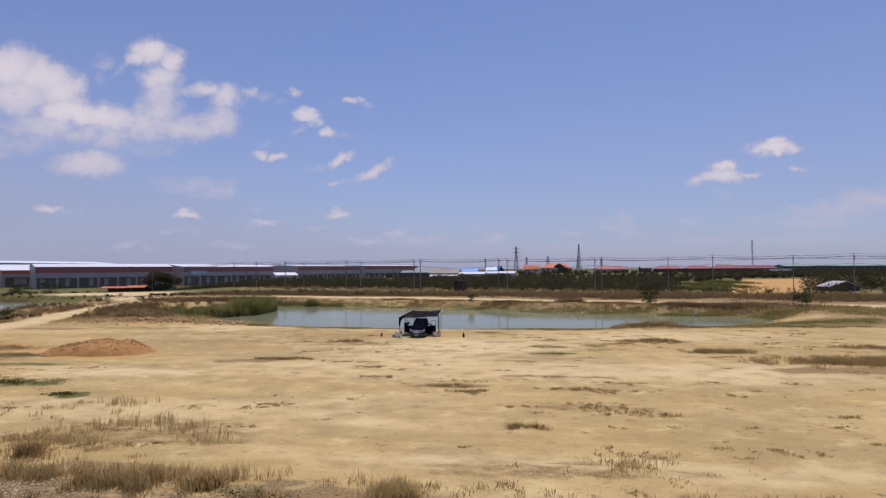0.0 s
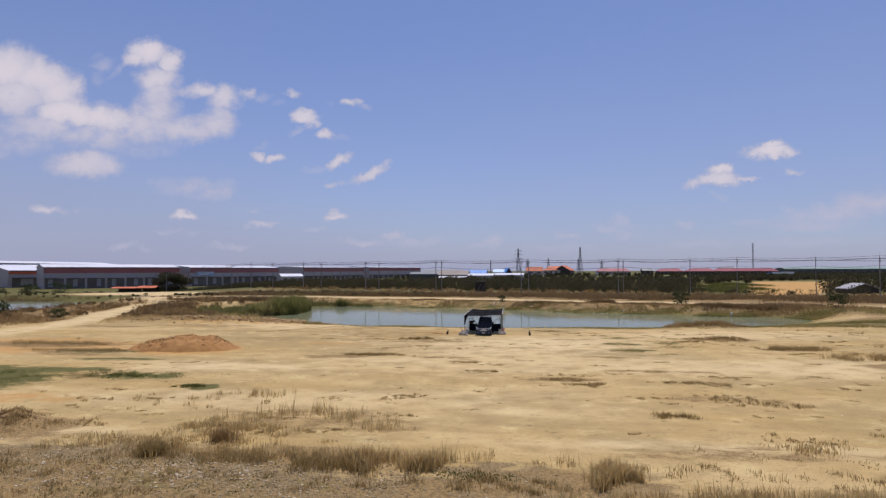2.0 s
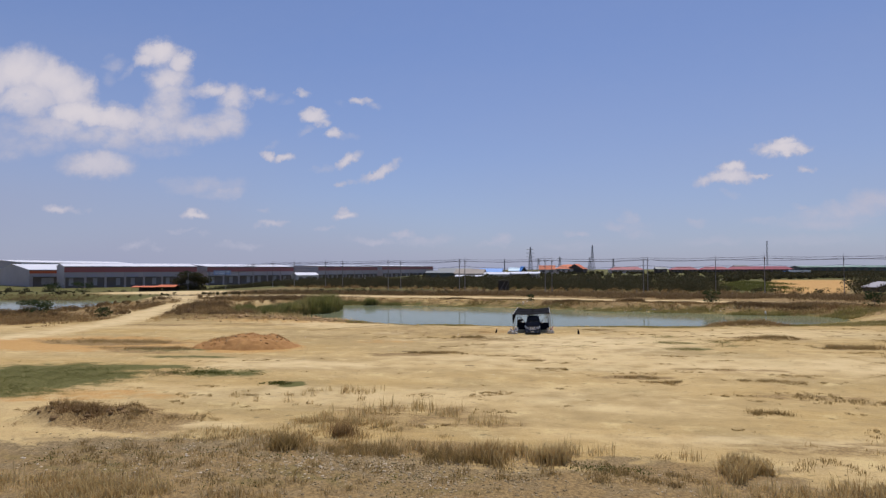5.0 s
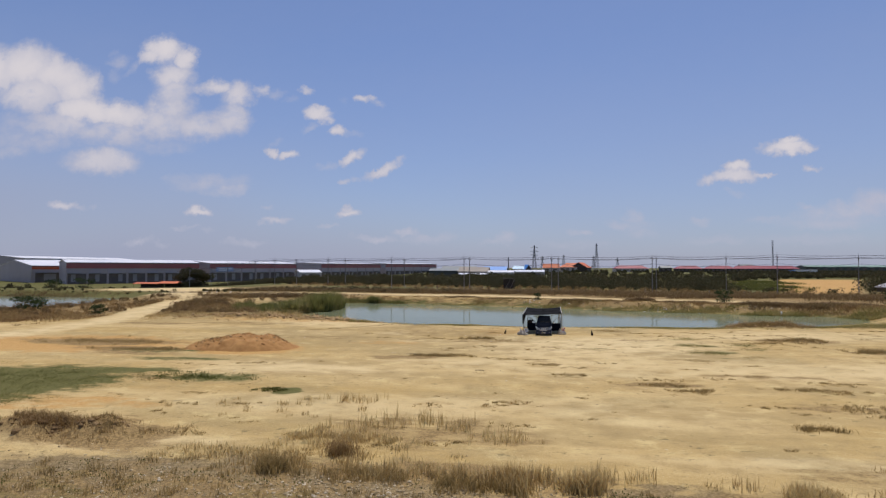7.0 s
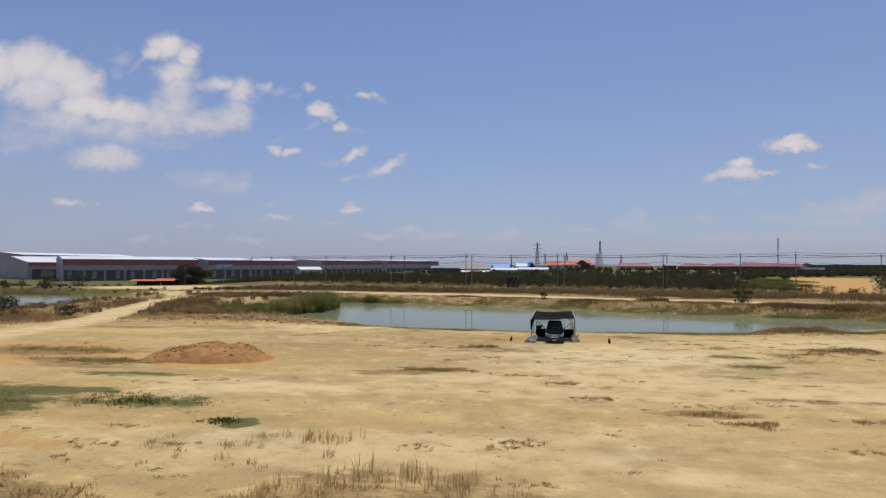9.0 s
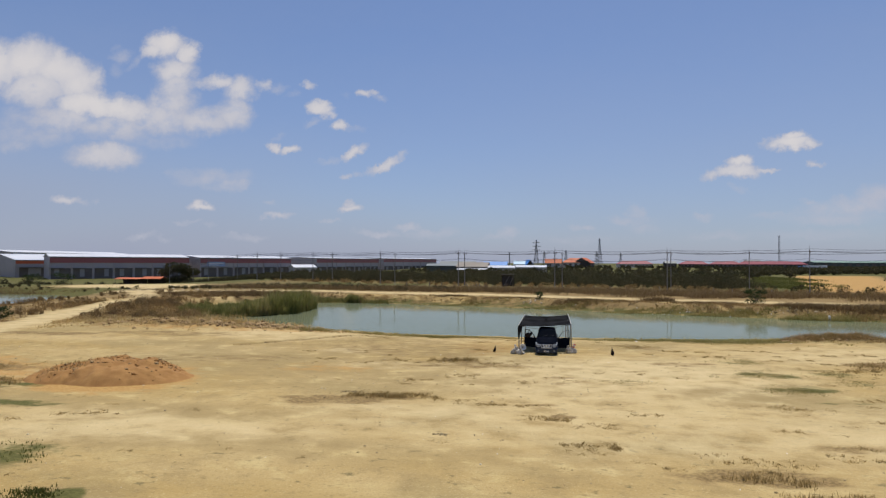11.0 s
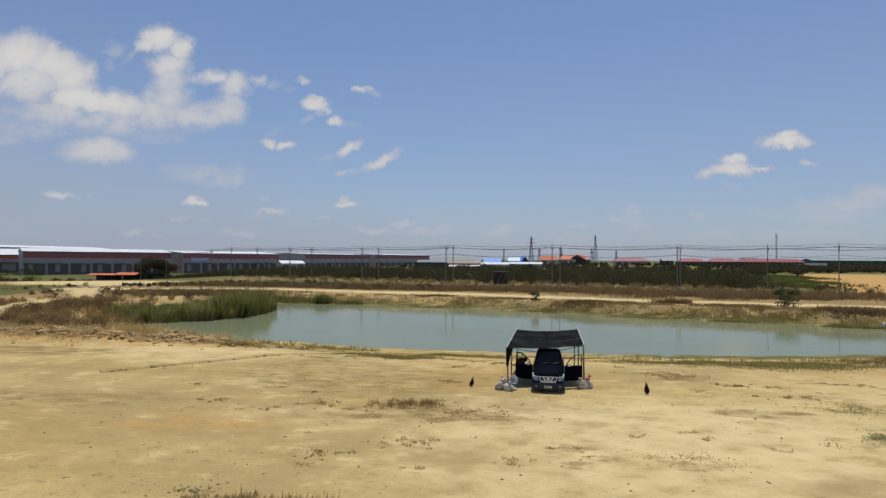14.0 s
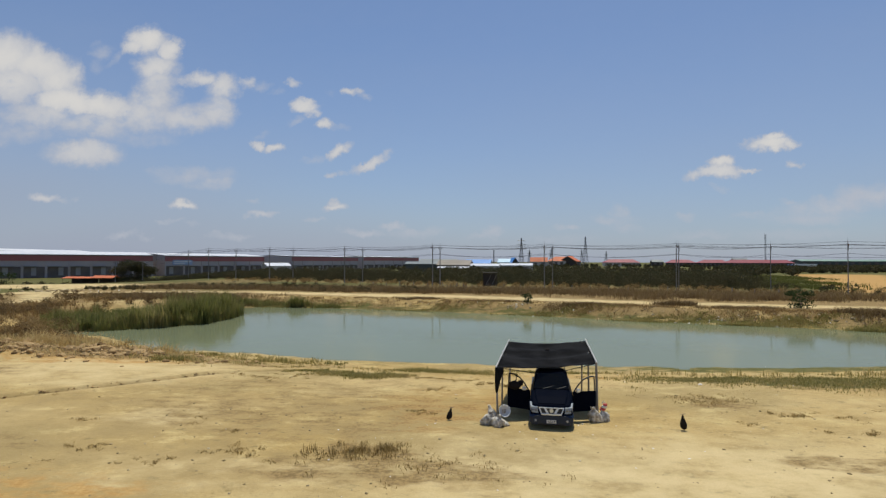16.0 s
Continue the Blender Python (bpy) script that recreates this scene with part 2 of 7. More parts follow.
def vnoise(x, y, seed=0):
    ix, iy = np.floor(x), np.floor(y)
    fx, fy = x - ix, y - iy
    fx, fy = fx * fx * (3 - 2 * fx), fy * fy * (3 - 2 * fy)
    a, b = lattice(ix, iy, seed), lattice(ix + 1, iy, seed)
    c, d = lattice(ix, iy + 1, seed), lattice(ix + 1, iy + 1, seed)
    return (a + (b - a) * fx) * (1 - fy) + (c + (d - c) * fx) * fy


def fbm(x, y, seed=0, octaves=4):
    total, amp, norm = 0.0, 1.0, 0.0
    for i in range(octaves):
        total = total + amp * vnoise(x * 2 ** i, y * 2 ** i, seed + 17 * i)
        norm, amp = norm + amp, amp * 0.55
    return total / norm


def ease(a, b, x):
    t = np.clip((x - a) / (b - a), 0, 1)
    return t * t * (3 - 2 * t)


def bsdf(mat):
    return mat.node_tree.nodes["Principled BSDF"]


def surface(name, one, two, scale=3.0, rough=0.7, metal=0.0, bump=0.0, fine=40.0, spread=0.35, jitter=0.0, stretch=(1, 1, 1), spec=0.5):
    """Two colours mixed by noise at two scales, with fine relief; jitter varies the brightness from object to object."""
    mat = bpy.data.materials.new(name)
    mat.use_nodes = True
    nt = mat.node_tree
    N, L = nt.nodes.new, nt.links.new
    p = bsdf(mat)
    p.inputs["Roughness"].default_value, p.inputs["Metallic"].default_value = rough, metal
    p.inputs["Specular IOR Level"].default_value = spec
    co = N("ShaderNodeTexCoord")
    mp = N("ShaderNodeMapping")
    mp.inputs["Scale"].default_value = stretch
    L(co.outputs["Object"], mp.inputs["Vector"])
    n1, n2 = N("ShaderNodeTexNoise"), N("ShaderNodeTexNoise")
    n1.inputs["Scale"].default_value, n1.inputs["Detail"].default_value = scale, 4
    n2.inputs["Scale"].default_value, n2.inputs["Detail"].default_value = fine, 3
    L(mp.outputs[0], n1.inputs["Vector"]), L(mp.outputs[0], n2.inputs["Vector"])
    both = N("ShaderNodeMath")
    both.operation = "MULTIPLY_ADD"
    L(n2.outputs[0], both.inputs[0])
    both.inputs[1].default_value = 0.35
    L(n1.outputs[0], both.inputs[2])
    mr = N("ShaderNodeMapRange")
    L(both.outputs[0], mr.inputs["Value"])
    mr.inputs["From Min"].default_value, mr.inputs["From Max"].default_value = 0.675 - spread, 0.675 + spread
    mix = N("ShaderNodeMix")
    mix.data_type = "RGBA"
    L(mr.outputs[0], mix.inputs[0])
    mix.inputs[6].default_value, mix.inputs[7].default_value = (*one, 1), (*two, 1)
    col = mix.outputs[2]
    if jitter:
        info, hsv = N("ShaderNodeObjectInfo"), N("ShaderNodeHueSaturation")
        m2 = N("ShaderNodeMapRange")
        L(info.outputs["Random"], m2.inputs["Value"])
        m2.inputs["To Min"].default_value, m2.inputs["To Max"].default_value = 1 - jitter, 1 + jitter
        L(m2.outputs[0], hsv.inputs["Value"]), L(col, hsv.inputs["Color"])
        col = hsv.outputs[0]
    L(col, p.inputs["Base Color"])
    if bump:
        bp = N("ShaderNodeBump")
        bp.inputs["Strength"].default_value, bp.inputs["Distance"].default_value = 0.6, bump
        L(both.outputs[0], bp.inputs["Height"]), L(bp.outputs[0], p.inputs["Normal"])
    return mat


def leafy(name, colours, rough=0.75, thin=0.45):
    """Foliage or stalks: each separate blade takes its own colour from the range."""
    mat = bpy.data.materials.new(name)
    mat.use_nodes = True
    nt = mat.node_tree
    N, L = nt.nodes.new, nt.links.new
    geo, ramp = N("ShaderNodeNewGeometry"), N("ShaderNodeValToRGB")
    els = ramp.color_ramp.elements
    while len(els) < len(colours):
        els.new(0.5)
    for i, c in enumerate(colours):
        els[i].position, els[i].color = i / (len(colours) - 1), (*c, 1)
    tc, nz = N("ShaderNodeTexCoord"), N("ShaderNodeTexNoise")
    nz.inputs["Scale"].default_value, nz.inputs["Detail"].default_value = 0.22, 3
    L(tc.outputs["Object"], nz.inputs["Vector"])
    m = N("ShaderNodeMath")
    m.operation = "MULTIPLY_ADD"
    L(geo.outputs["Random Per Island"], m.inputs[0])
    m.inputs[1].default_value = 0.55
    m2 = N("ShaderNodeMath")
    m2.operation = "MULTIPLY_ADD"
    L(nz.outputs[0], m2.inputs[0])
    m2.inputs[1].default_value, m2.inputs[2].default_value = 1.3, -0.42
    L(m2.outputs[0], m.inputs[2])
    L(m.outputs[0], ramp.inputs[0]), L(ramp.outputs[0], bsdf(mat).inputs["Base Color"])
    bsdf(mat).inputs["Roughness"].default_value = rough
    bsdf(mat).inputs["Specular IOR Level"].default_value = 0.2
    if thin:
        glow, mixer, out = N("ShaderNodeBsdfTranslucent"), N("ShaderNodeMixShader"), nt.nodes["Material Output"]
        L(ramp.outputs[0], glow.inputs["Color"])
        mixer.inputs[0].default_value = thin
        L(bsdf(mat).outputs[0], mixer.inputs[1]), L(glow.outputs[0], mixer.inputs[2]), L(mixer.outputs[0], out.inputs["Surface"])
    return mat


# ---- materials ----
M_DRY = leafy("dry_grass", [(0.32, 0.200, 0.075), (0.46, 0.325, 0.135), (0.60, 0.465, 0.22), (0.40, 0.31, 0.135)])
M_WEED = leafy("weeds", [(0.22, 0.155, 0.060), (0.31, 0.22, 0.085), (0.38, 0.275, 0.115), (0.46, 0.32, 0.145)])
M_GREEN = leafy("green_grass", [(0.072, 0.084, 0.018), (0.115, 0.122, 0.030), (0.175, 0.160, 0.045)])
M_PATCH = leafy("patch_grass", [(0.13, 0.125, 0.036), (0.20, 0.18, 0.055), (0.30, 0.25, 0.09), (0.38, 0.30, 0.12)])
M_SHORE = leafy("shore_grass", [(0.15, 0.145, 0.042), (0.26, 0.23, 0.072), (0.37, 0.305, 0.115), (0.50, 0.39, 0.18)])
M_REED = leafy("reeds", [(0.085, 0.10, 0.028), (0.165, 0.175, 0.05), (0.27, 0.245, 0.085), (0.40, 0.31, 0.14)])
M_SCRUB = leafy("scrub", [(0.036, 0.040, 0.018), (0.052, 0.053, 0.024), (0.072, 0.063, 0.030), (0.095, 0.072, 0.037)])
M_BRUSH = leafy("brown_brush", [(0.17, 0.100, 0.042), (0.26, 0.160, 0.066), (0.35, 0.245, 0.105), (0.20, 0.150, 0.056)])
M_RUST = leafy("rusty_growth", [(0.10, 0.062, 0.030), (0.16, 0.105, 0.050), (0.23, 0.16, 0.075), (0.13, 0.10, 0.045)])
M_LEAF = leafy("leaves", [(0.022, 0.038, 0.012), (0.04, 0.06, 0.02), (0.065, 0.08, 0.03)])
M_BARK = surface("bark", (0.11, 0.085, 0.06), (0.19, 0.155, 0.12), 6, 0.9, bump=0.01)
M_LATERITE = surface("laterite", (0.27, 0.125, 0.034), (0.43, 0.232, 0.072), 1.3, 0.95, bump=0.05, fine=14)
M_CLOD = surface("clods", (0.34, 0.215, 0.095), (0.47, 0.325, 0.15), 2, 0.95, bump=0.03, jitter=0.25)
M_ROOT = leafy("dead_roots", [(0.13, 0.080, 0.036), (0.20, 0.128, 0.058), (0.30, 0.20, 0.092)], 0.95, 0.0)
M_STONE = leafy("stones", [(0.17, 0.122, 0.060), (0.25, 0.19, 0.10), (0.38, 0.30, 0.175), (0.74, 0.67, 0.53)], 0.9, 0.0)
M_CONCRETE = surface("concrete", (0.17, 0.155, 0.14), (0.27, 0.25, 0.225), 1.5, 0.85, bump=0.004, jitter=0.12)
M_STEEL = surface("galvanised_steel", (0.16, 0.165, 0.175), (0.27, 0.275, 0.285), 5, 0.5, 0.7)
M_WIRE = surface("wire", (0.03, 0.03, 0.033), (0.05, 0.05, 0.053), 5, 0.6)
M_PORCELAIN = surface("porcelain", (0.20, 0.10, 0.07), (0.25, 0.14, 0.10), 5, 0.3)
M_PAINT = surface("navy_paint", (0.0024, 0.0038, 0.008), (0.0034, 0.005, 0.011), 2, 0.3, spec=0.3)
M_CAB = surface("dark_cab_paint", (0.0028, 0.0044, 0.0092), (0.0042, 0.006, 0.0125), 2, 0.4, spec=0.05)
bsdf(M_CAB).inputs["IOR"].default_value = 1.12
# the body's navy again, lightened for sky and ground light on the bumper
M_PAINT_LIT = surface("navy_paint_lit", (0.011, 0.022, 0.046), (0.016, 0.029, 0.058), 2, 0.35, spec=0.3)
M_BLACK = surface("black_plastic", (0.010, 0.010, 0.011), (0.018, 0.018, 0.019), 12, 0.55)
M_RUBBER = surface("rubber", (0.013, 0.013, 0.013), (0.03, 0.028, 0.025), 10, 0.85)
M_CHROME = surface("chrome", (0.62, 0.66, 0.70), (0.76, 0.79, 0.82), 6, 0.22, 0.5)
M_LAMP = surface("headlamp", (0.16, 0.19, 0.22), (0.42, 0.46, 0.50), 14, 0.3, spec=0.3)
M_NET = surface("shade_net", (0.003, 0.003, 0.0034), (0.016, 0.016, 0.017), 1.1, 0.9, bump=0.02, fine=22, spread=0.16, spec=0.06)
M_POLEWOOD = surface("grey_bamboo", (0.20, 0.18, 0.15), (0.38, 0.35, 0.30), 4, 0.8, bump=0.004, stretch=(1, 1, 0.2))
M_PVC = surface("pale_pipe", (0.36, 0.35, 0.33), (0.52, 0.50, 0.47), 3, 0.55)
M_SACK = surface("woven_sack", (0.30, 0.25, 0.18), (0.78, 0.74, 0.65), 9, 0.85, bump=0.03, fine=40, spread=0.16, jitter=0.15)
M_WHITE = surface("white_plastic", (0.62, 0.61, 0.58), (0.76, 0.75, 0.72), 3, 0.4)
M_RED = surface("red_cloth", (0.42, 0.05, 0.05), (0.55, 0.08, 0.07), 5, 0.75)
M_RAG = surface("black_rag", (0.012, 0.010, 0.010), (0.028, 0.022, 0.020), 6, 0.85, bump=0.01, spec=0.1)
M_TWIG = surface("twig", (0.20, 0.15, 0.10), (0.33, 0.27, 0.19), 8, 0.9)
M_ROOFWHITE = surface("white_roof_sheet", (0.60, 0.62, 0.66), (0.74, 0.75, 0.78), 0.05, 0.4, fine=0.6)
M_ROOFGREY = surface("grey_roof_sheet", (0.15, 0.17, 0.165), (0.23, 0.25, 0.245), 0.05, 0.5, fine=0.6)
# wall, red band and dark openings are lightened to stand for distance haze
M_GREYWALL = surface("grey_sheet_wall", (0.36, 0.315, 0.315), (0.46, 0.41, 0.405), 0.06, 0.55, fine=0.5)
M_REDBAND = surface("red_fascia", (0.29, 0.085, 0.085), (0.38, 0.12, 0.115), 0.06, 0.5, fine=0.7)
M_ORBAND = surface("orange_fascia", (0.52, 0.10, 0.03), (0.62, 0.14, 0.05), 0.06, 0.5, fine=0.7)
M_DARK = surface("dark_opening", (0.11, 0.092, 0.085), (0.18, 0.155, 0.14), 0.2, 0.9)
M_DOORSHEET = surface("roller_door", (0.25, 0.24, 0.25), (0.34, 0.33, 0.335), 0.2, 0.55)
M_SIGN = surface("blue_sign", (0.26, 0.34, 0.52), (0.34, 0.42, 0.58), 0.2, 0.5)
M_TILE_ORANGE = surface("orange_roof_tile", (0.48, 0.105, 0.035), (0.62, 0.17, 0.06), 0.1, 0.7, fine=1.0)
M_TILE_RED = surface("crimson_roof_tile", (0.22, 0.030, 0.050), (0.31, 0.05, 0.07), 0.1, 0.6, fine=1.0)
M_ROOFBLUE = surface("blue_roof_sheet", (0.045, 0.20, 0.55), (0.08, 0.28, 0.66), 0.1, 0.5, fine=1.0)
M_ROOFCYAN = surface("pale_blue_roof_sheet", (0.20, 0.42, 0.60), (0.30, 0.52, 0.68), 0.1, 0.5, fine=1.0)
M_ROOFDUST = surface("dusty_roof_sheet", (0.20, 0.17, 0.14), (0.28, 0.245, 0.20), 0.1, 0.7, fine=1.0)
M_ROOFGREEN = surface("green_roof_sheet", (0.16, 0.27, 0.20), (0.25, 0.36, 0.28), 0.05, 0.5, fine=0.7)
M_GREENWALL = surface("dark_green_wall", (0.055, 0.065, 0.06), (0.09, 0.10, 0.09), 0.05, 0.7, fine=0.7)
M_PLASTER = surface("plaster", (0.42, 0.39, 0.36), (0.56, 0.52, 0.48), 0.1, 0.8, fine=1.0)
M_TIMBER = surface("old_timber", (0.035, 0.028, 0.022), (0.075, 0.06, 0.048), 2, 0.85, bump=0.004, stretch=(4, 4, 0.5))
M_TRUCKWHITE = surface("white_van_paint", (0.66, 0.66, 0.66), (0.76, 0.76, 0.75), 0.5, 0.35)


def glass_mat():
    mat = bpy.data.materials.new("tinted_glass")
    mat.use_nodes = True
    p = bsdf(mat)
    p.inputs["Base Color"].default_value = (0.006, 0.007, 0.008, 1)
    p.inputs["Roughness"].default_value, p.inputs["IOR"].default_value = 0.05, 1.5
    p.inputs["Transmission Weight"].default_value = 0.3
    p.inputs["Specular IOR Level"].default_value = 0.04
    return mat


M_GLASS = glass_mat()


def water_mat():
    mat = bpy.data.materials.new("pond_water")
    mat.use_nodes = True
    nt = mat.node_tree
    N, L = nt.nodes.new, nt.links.new
    p = bsdf(mat)
    p.inputs["Roughness"].default_value, p.inputs["IOR"].default_value = 0.09, 1.33
    p.inputs["Specular IOR Level"].default_value = 0.11
    co, n1, mix = N("ShaderNodeTexCoord"), N("ShaderNodeTexNoise"), N("ShaderNodeMix")
    L(co.outputs["Object"], n1.inputs["Vector"])
    n1.inputs["Scale"].default_value = 0.05
    mix.data_type = "RGBA"
    L(n1.outputs[0], mix.inputs[0])
    mix.inputs[6].default_value, mix.inputs[7].default_value = (0.162, 0.184, 0.110, 1), (0.184, 0.205, 0.124, 1)
    L(mix.outputs[2], p.inputs["Base Color"])
    mp, rip, bp = N("ShaderNodeMapping"), N("ShaderNodeTexNoise"), N("ShaderNodeBump")
    mp.inputs["Scale"].default_value = (0.6, 1.6, 1)
    L(co.outputs["Object"], mp.inputs["Vector"]), L(mp.outputs[0], rip.inputs["Vector"])
    rip.inputs["Scale"].default_value, rip.inputs["Detail"].default_value = 1.6, 3
    bp.inputs["Strength"].default_value, bp.inputs["Distance"].default_value = 0.25, 0.02
    L(rip.outputs[0], bp.inputs["Height"]), L(bp.outputs[0], p.inputs["Normal"])
    return mat


M_WATER = water_mat()


def ground_mat():
    """Bare sandy fill; the cover layers hold where dry growth, green growth, red soil and gravel lie."""
    mat = bpy.data.materials.new("sandy_ground")
    mat.use_nodes = True
    nt = mat.node_tree
    N, L = nt.nodes.new, nt.links.new
    p = bsdf(mat)
    p.inputs["Roughness"].default_value = 0.95
    p.inputs["Specular IOR Level"].default_value = 0.15
    co = N("ShaderNodeTexCoord")

    def noise_at(scale, detail, stretch=(1, 1, 1), rough=0.55):
        mp, n = N("ShaderNodeMapping"), N("ShaderNodeTexNoise")
        mp.inputs["Scale"].default_value = stretch
        L(co.outputs["Object"], mp.inputs["Vector"]), L(mp.outputs[0], n.inputs["Vector"])
        n.inputs["Scale"].default_value, n.inputs["Detail"].default_value, n.inputs["Roughness"].default_value = scale, detail, rough
        return n.outputs[0]

    def rng(val, a, b, lo=0.0, hi=1.0):
        m = N("ShaderNodeMapRange")
        m.interpolation_type = "SMOOTHSTEP"
        L(val, m.inputs["Value"])
        for k, w in zip(("From Min", "From Max", "To Min", "To Max"), (a, b, lo, hi)):
            m.inputs[k].default_value = w
        return m.outputs[0]

    def mix(f, a, b):
        m = N("ShaderNodeMix")
        m.data_type = "RGBA"
        L(f, m.inputs[0])
        for i, c in ((6, a), (7, b)):
            if isinstance(c, tuple):
                m.inputs[i].default_value = (*c, 1)
            else:
                L(c, m.inputs[i])
        return m.outputs[2]

    def mul(a, b):
        m = N("ShaderNodeMath")
        m.operation = "MULTIPLY"
        for i, c in enumerate((a, b)):
            if isinstance(c, float):
                m.inputs[i].default_value = c
            else:
                L(c, m.inputs[i])
        return m.outputs[0]

    large = noise_at(0.09, 5, (0.5, 1.3, 1))
    streak = noise_at(0.5, 6, (0.33, 1.0, 1))
    speck = noise_at(7.0, 5)
    grit = noise_at(45.0, 3)
    blot = noise_at(0.55, 7, (0.8, 1.05, 1), 0.62)
    stub = noise_at(2.6, 6, (0.55, 1.0, 1), 0.65)
    olive = noise_at(0.10, 6, (0.75, 1.0, 1), 0.6)
    seedling = noise_at(1.5, 6, (0.7, 1.0, 1), 0.7)
    col = mix(rng(large, 0.35, 0.66), (0.420, 0.290, 0.108), (0.506, 0.374, 0.172))
    col = mix(mul(rng(streak, 0.47, 0.72), 0.24), col, (0.345, 0.250, 0.108))
    col = mix(mul(rng(streak, 0.50, 0.25), 0.32), col, (0.63, 0.505, 0.250))
    col = mix(mul(rng(olive, 0.48, 0.62), 0.72), col, (0.345, 0.258, 0.112))
    col = mix(mul(rng(blot, 0.50, 0.67), 0.5), col, (0.300, 0.215, 0.095))
    col = mix(mul(rng(blot, 0.47, 0.30), 0.55), col, (0.62, 0.495, 0.235))
    col = mix(mul(rng(stub, 0.55, 0.69), 0.45), col, (0.225, 0.165, 0.075))
    col = mix(mul(rng(seedling, 0.58, 0.68), 0.85), col, (0.170, 0.135, 0.058))
    crumb = noise_at(13.0, 5, (0.8, 1.0, 1), 0.7)
    col = mix(mul(rng(speck, 0.56, 0.75), 0.5), col, (0.21, 0.150, 0.075))
    col = mix(mul(rng(crumb, 0.57, 0.68), 0.55), col, (0.20, 0.145, 0.068))
    col = mix(mul(rng(crumb, 0.44, 0.34), 0.45), col, (0.64, 0.53, 0.29))
    at = N("ShaderNodeAttribute")
    at.attribute_name = "cover"
    sp = N("ShaderNodeSeparateColor")
    L(at.outputs["Color"], sp.inputs[0])
    at2 = N("ShaderNodeAttribute")
    at2.attribute_name = "tone"
    sp2 = N("ShaderNodeSeparateColor")
    L(at2.outputs["Color"], sp2.inputs[0])
    col = mix(mul(mul(sp2.outputs["Red"], rng(blot, 0.74, 0.40)), 0.75), col, (0.645, 0.515, 0.285))
    col = mix(mul(mul(sp2.outputs["Green"], rng(blot, 0.30, 0.56)), 0.85), col, (0.330, 0.242, 0.108))
    # blue channel: shade in the furrow and ruts, put into the colour
    col = mix(mul(sp2.outputs["Blue"], 0.85), col, (0.15, 0.108, 0.048))
    patch = rng(noise_at(1.1, 6, (0.5, 1.0, 1), 0.65), 0.36, 0.62)

    def layer(col, mask, inner, strength=1.0):
        m = N("ShaderNodeMath")
        m.operation = "MULTIPLY_ADD"
        L(patch, m.inputs[0])
        m.inputs[1].default_value, m.inputs[2].default_value = 0.7, -0.7
        a = N("ShaderNodeMath")
        a.operation = "MULTIPLY_ADD"
        L(mask, a.inputs[0])
        a.inputs[1].default_value = 1.7
        L(m.outputs[0], a.inputs[2])
        return mix(mul(rng(a.outputs[0], 0.0, 0.85), strength), col, inner)

    soil = mix(rng(speck, 0.35, 0.7), (0.41, 0.225, 0.070), (0.53, 0.335, 0.122))
    col = layer(col, sp.outputs["Blue"], soil, 0.9)
    gravel = mix(rng(noise_at(9.0, 5), 0.42, 0.6), (0.125, 0.092, 0.045), (0.27, 0.205, 0.11))
    col = layer(col, at.outputs["Alpha"], gravel, 0.95)
    dry = mix(rng(speck, 0.35, 0.65), (0.165, 0.108, 0.046), (0.32, 0.220, 0.092))
    col = layer(col, sp.outputs["Red"], dry, 0.92)
    grass = mix(rng(speck, 0.35, 0.65), (0.066, 0.074, 0.018), (0.120, 0.117, 0.034))
    col = layer(col, sp.outputs["Green"], grass, 0.93)
    col = mix(mul(rng(grit, 0.5, 0.8), 0.25), col, (0.22, 0.17, 0.10))
    L(col, p.inputs["Base Color"])
    h = N("ShaderNodeMath")
    h.operation = "MULTIPLY_ADD"
    L(speck, h.inputs[0])
    h.inputs[1].default_value = 2.0
    L(grit, h.inputs[2])
    bp = N("ShaderNodeBump")
    bp.inputs["Strength"].default_value, bp.inputs["Distance"].default_value = 0.5, 0.03
    L(h.outputs[0], bp.inputs["Height"]), L(bp.outputs[0], p.inputs["Normal"])
    return mat


M_GROUND = ground_mat()

# ---- ground and water ----
WATER_Z = -1.5
POND = [(-60, 109), (-50, 107), (-44, 103), (-38, 99.5), (-30, 98), (-20, 95.2), (-7, 94.2), (5, 94.8), (18, 96), (34, 99.5), (45, 104),
        (53, 110), (56, 116), (50, 121.5), (40, 123), (29, 127.5), (15, 131), (-1, 139), (-12, 142), (-23, 145.5), (-35, 148), (-50, 148.5), (-62, 141), (-67, 125)]
POND_LEFT = [(-103, 112), (-108, 130), (-113, 146), (-118, 157), (-126, 163), (-146, 166), (-175, 165), (-210, 160), (-215, 110), (-160, 95), (-125, 100)]


def inside(px, py, poly):
    """Distance to the outline, positive inside it."""
    best, sign = np.full(px.shape, 1e9), np.zeros(px.shape, bool)
    for (ax, ay), (bx, by) in zip(poly, poly[1:] + poly[:1]):
        t = np.clip(((px - ax) * (bx - ax) + (py - ay) * (by - ay)) / ((bx - ax) ** 2 + (by - ay) ** 2), 0, 1)
        best = np.minimum(best, np.hypot(px - ax - t * (bx - ax), py - ay - t * (by - ay)))
        cross = ((ay > py) != (by > py)) & (px < (bx - ax) * (py - ay) / (by - ay + 1e-12) + ax)
        sign ^= cross
    return np.where(sign, best, -best)


def spot(px, py, cx, cy, a, b, soft=0.35, turn=0.0):
    c, s = math.cos(radians(turn)), math.sin(radians(turn))
    dx, dy = px - cx, py - cy
    r = np.hypot((dx * c + dy * s) / a, (dy * c - dx * s) / b)
    return ease(1 + soft, 1 - soft, r)


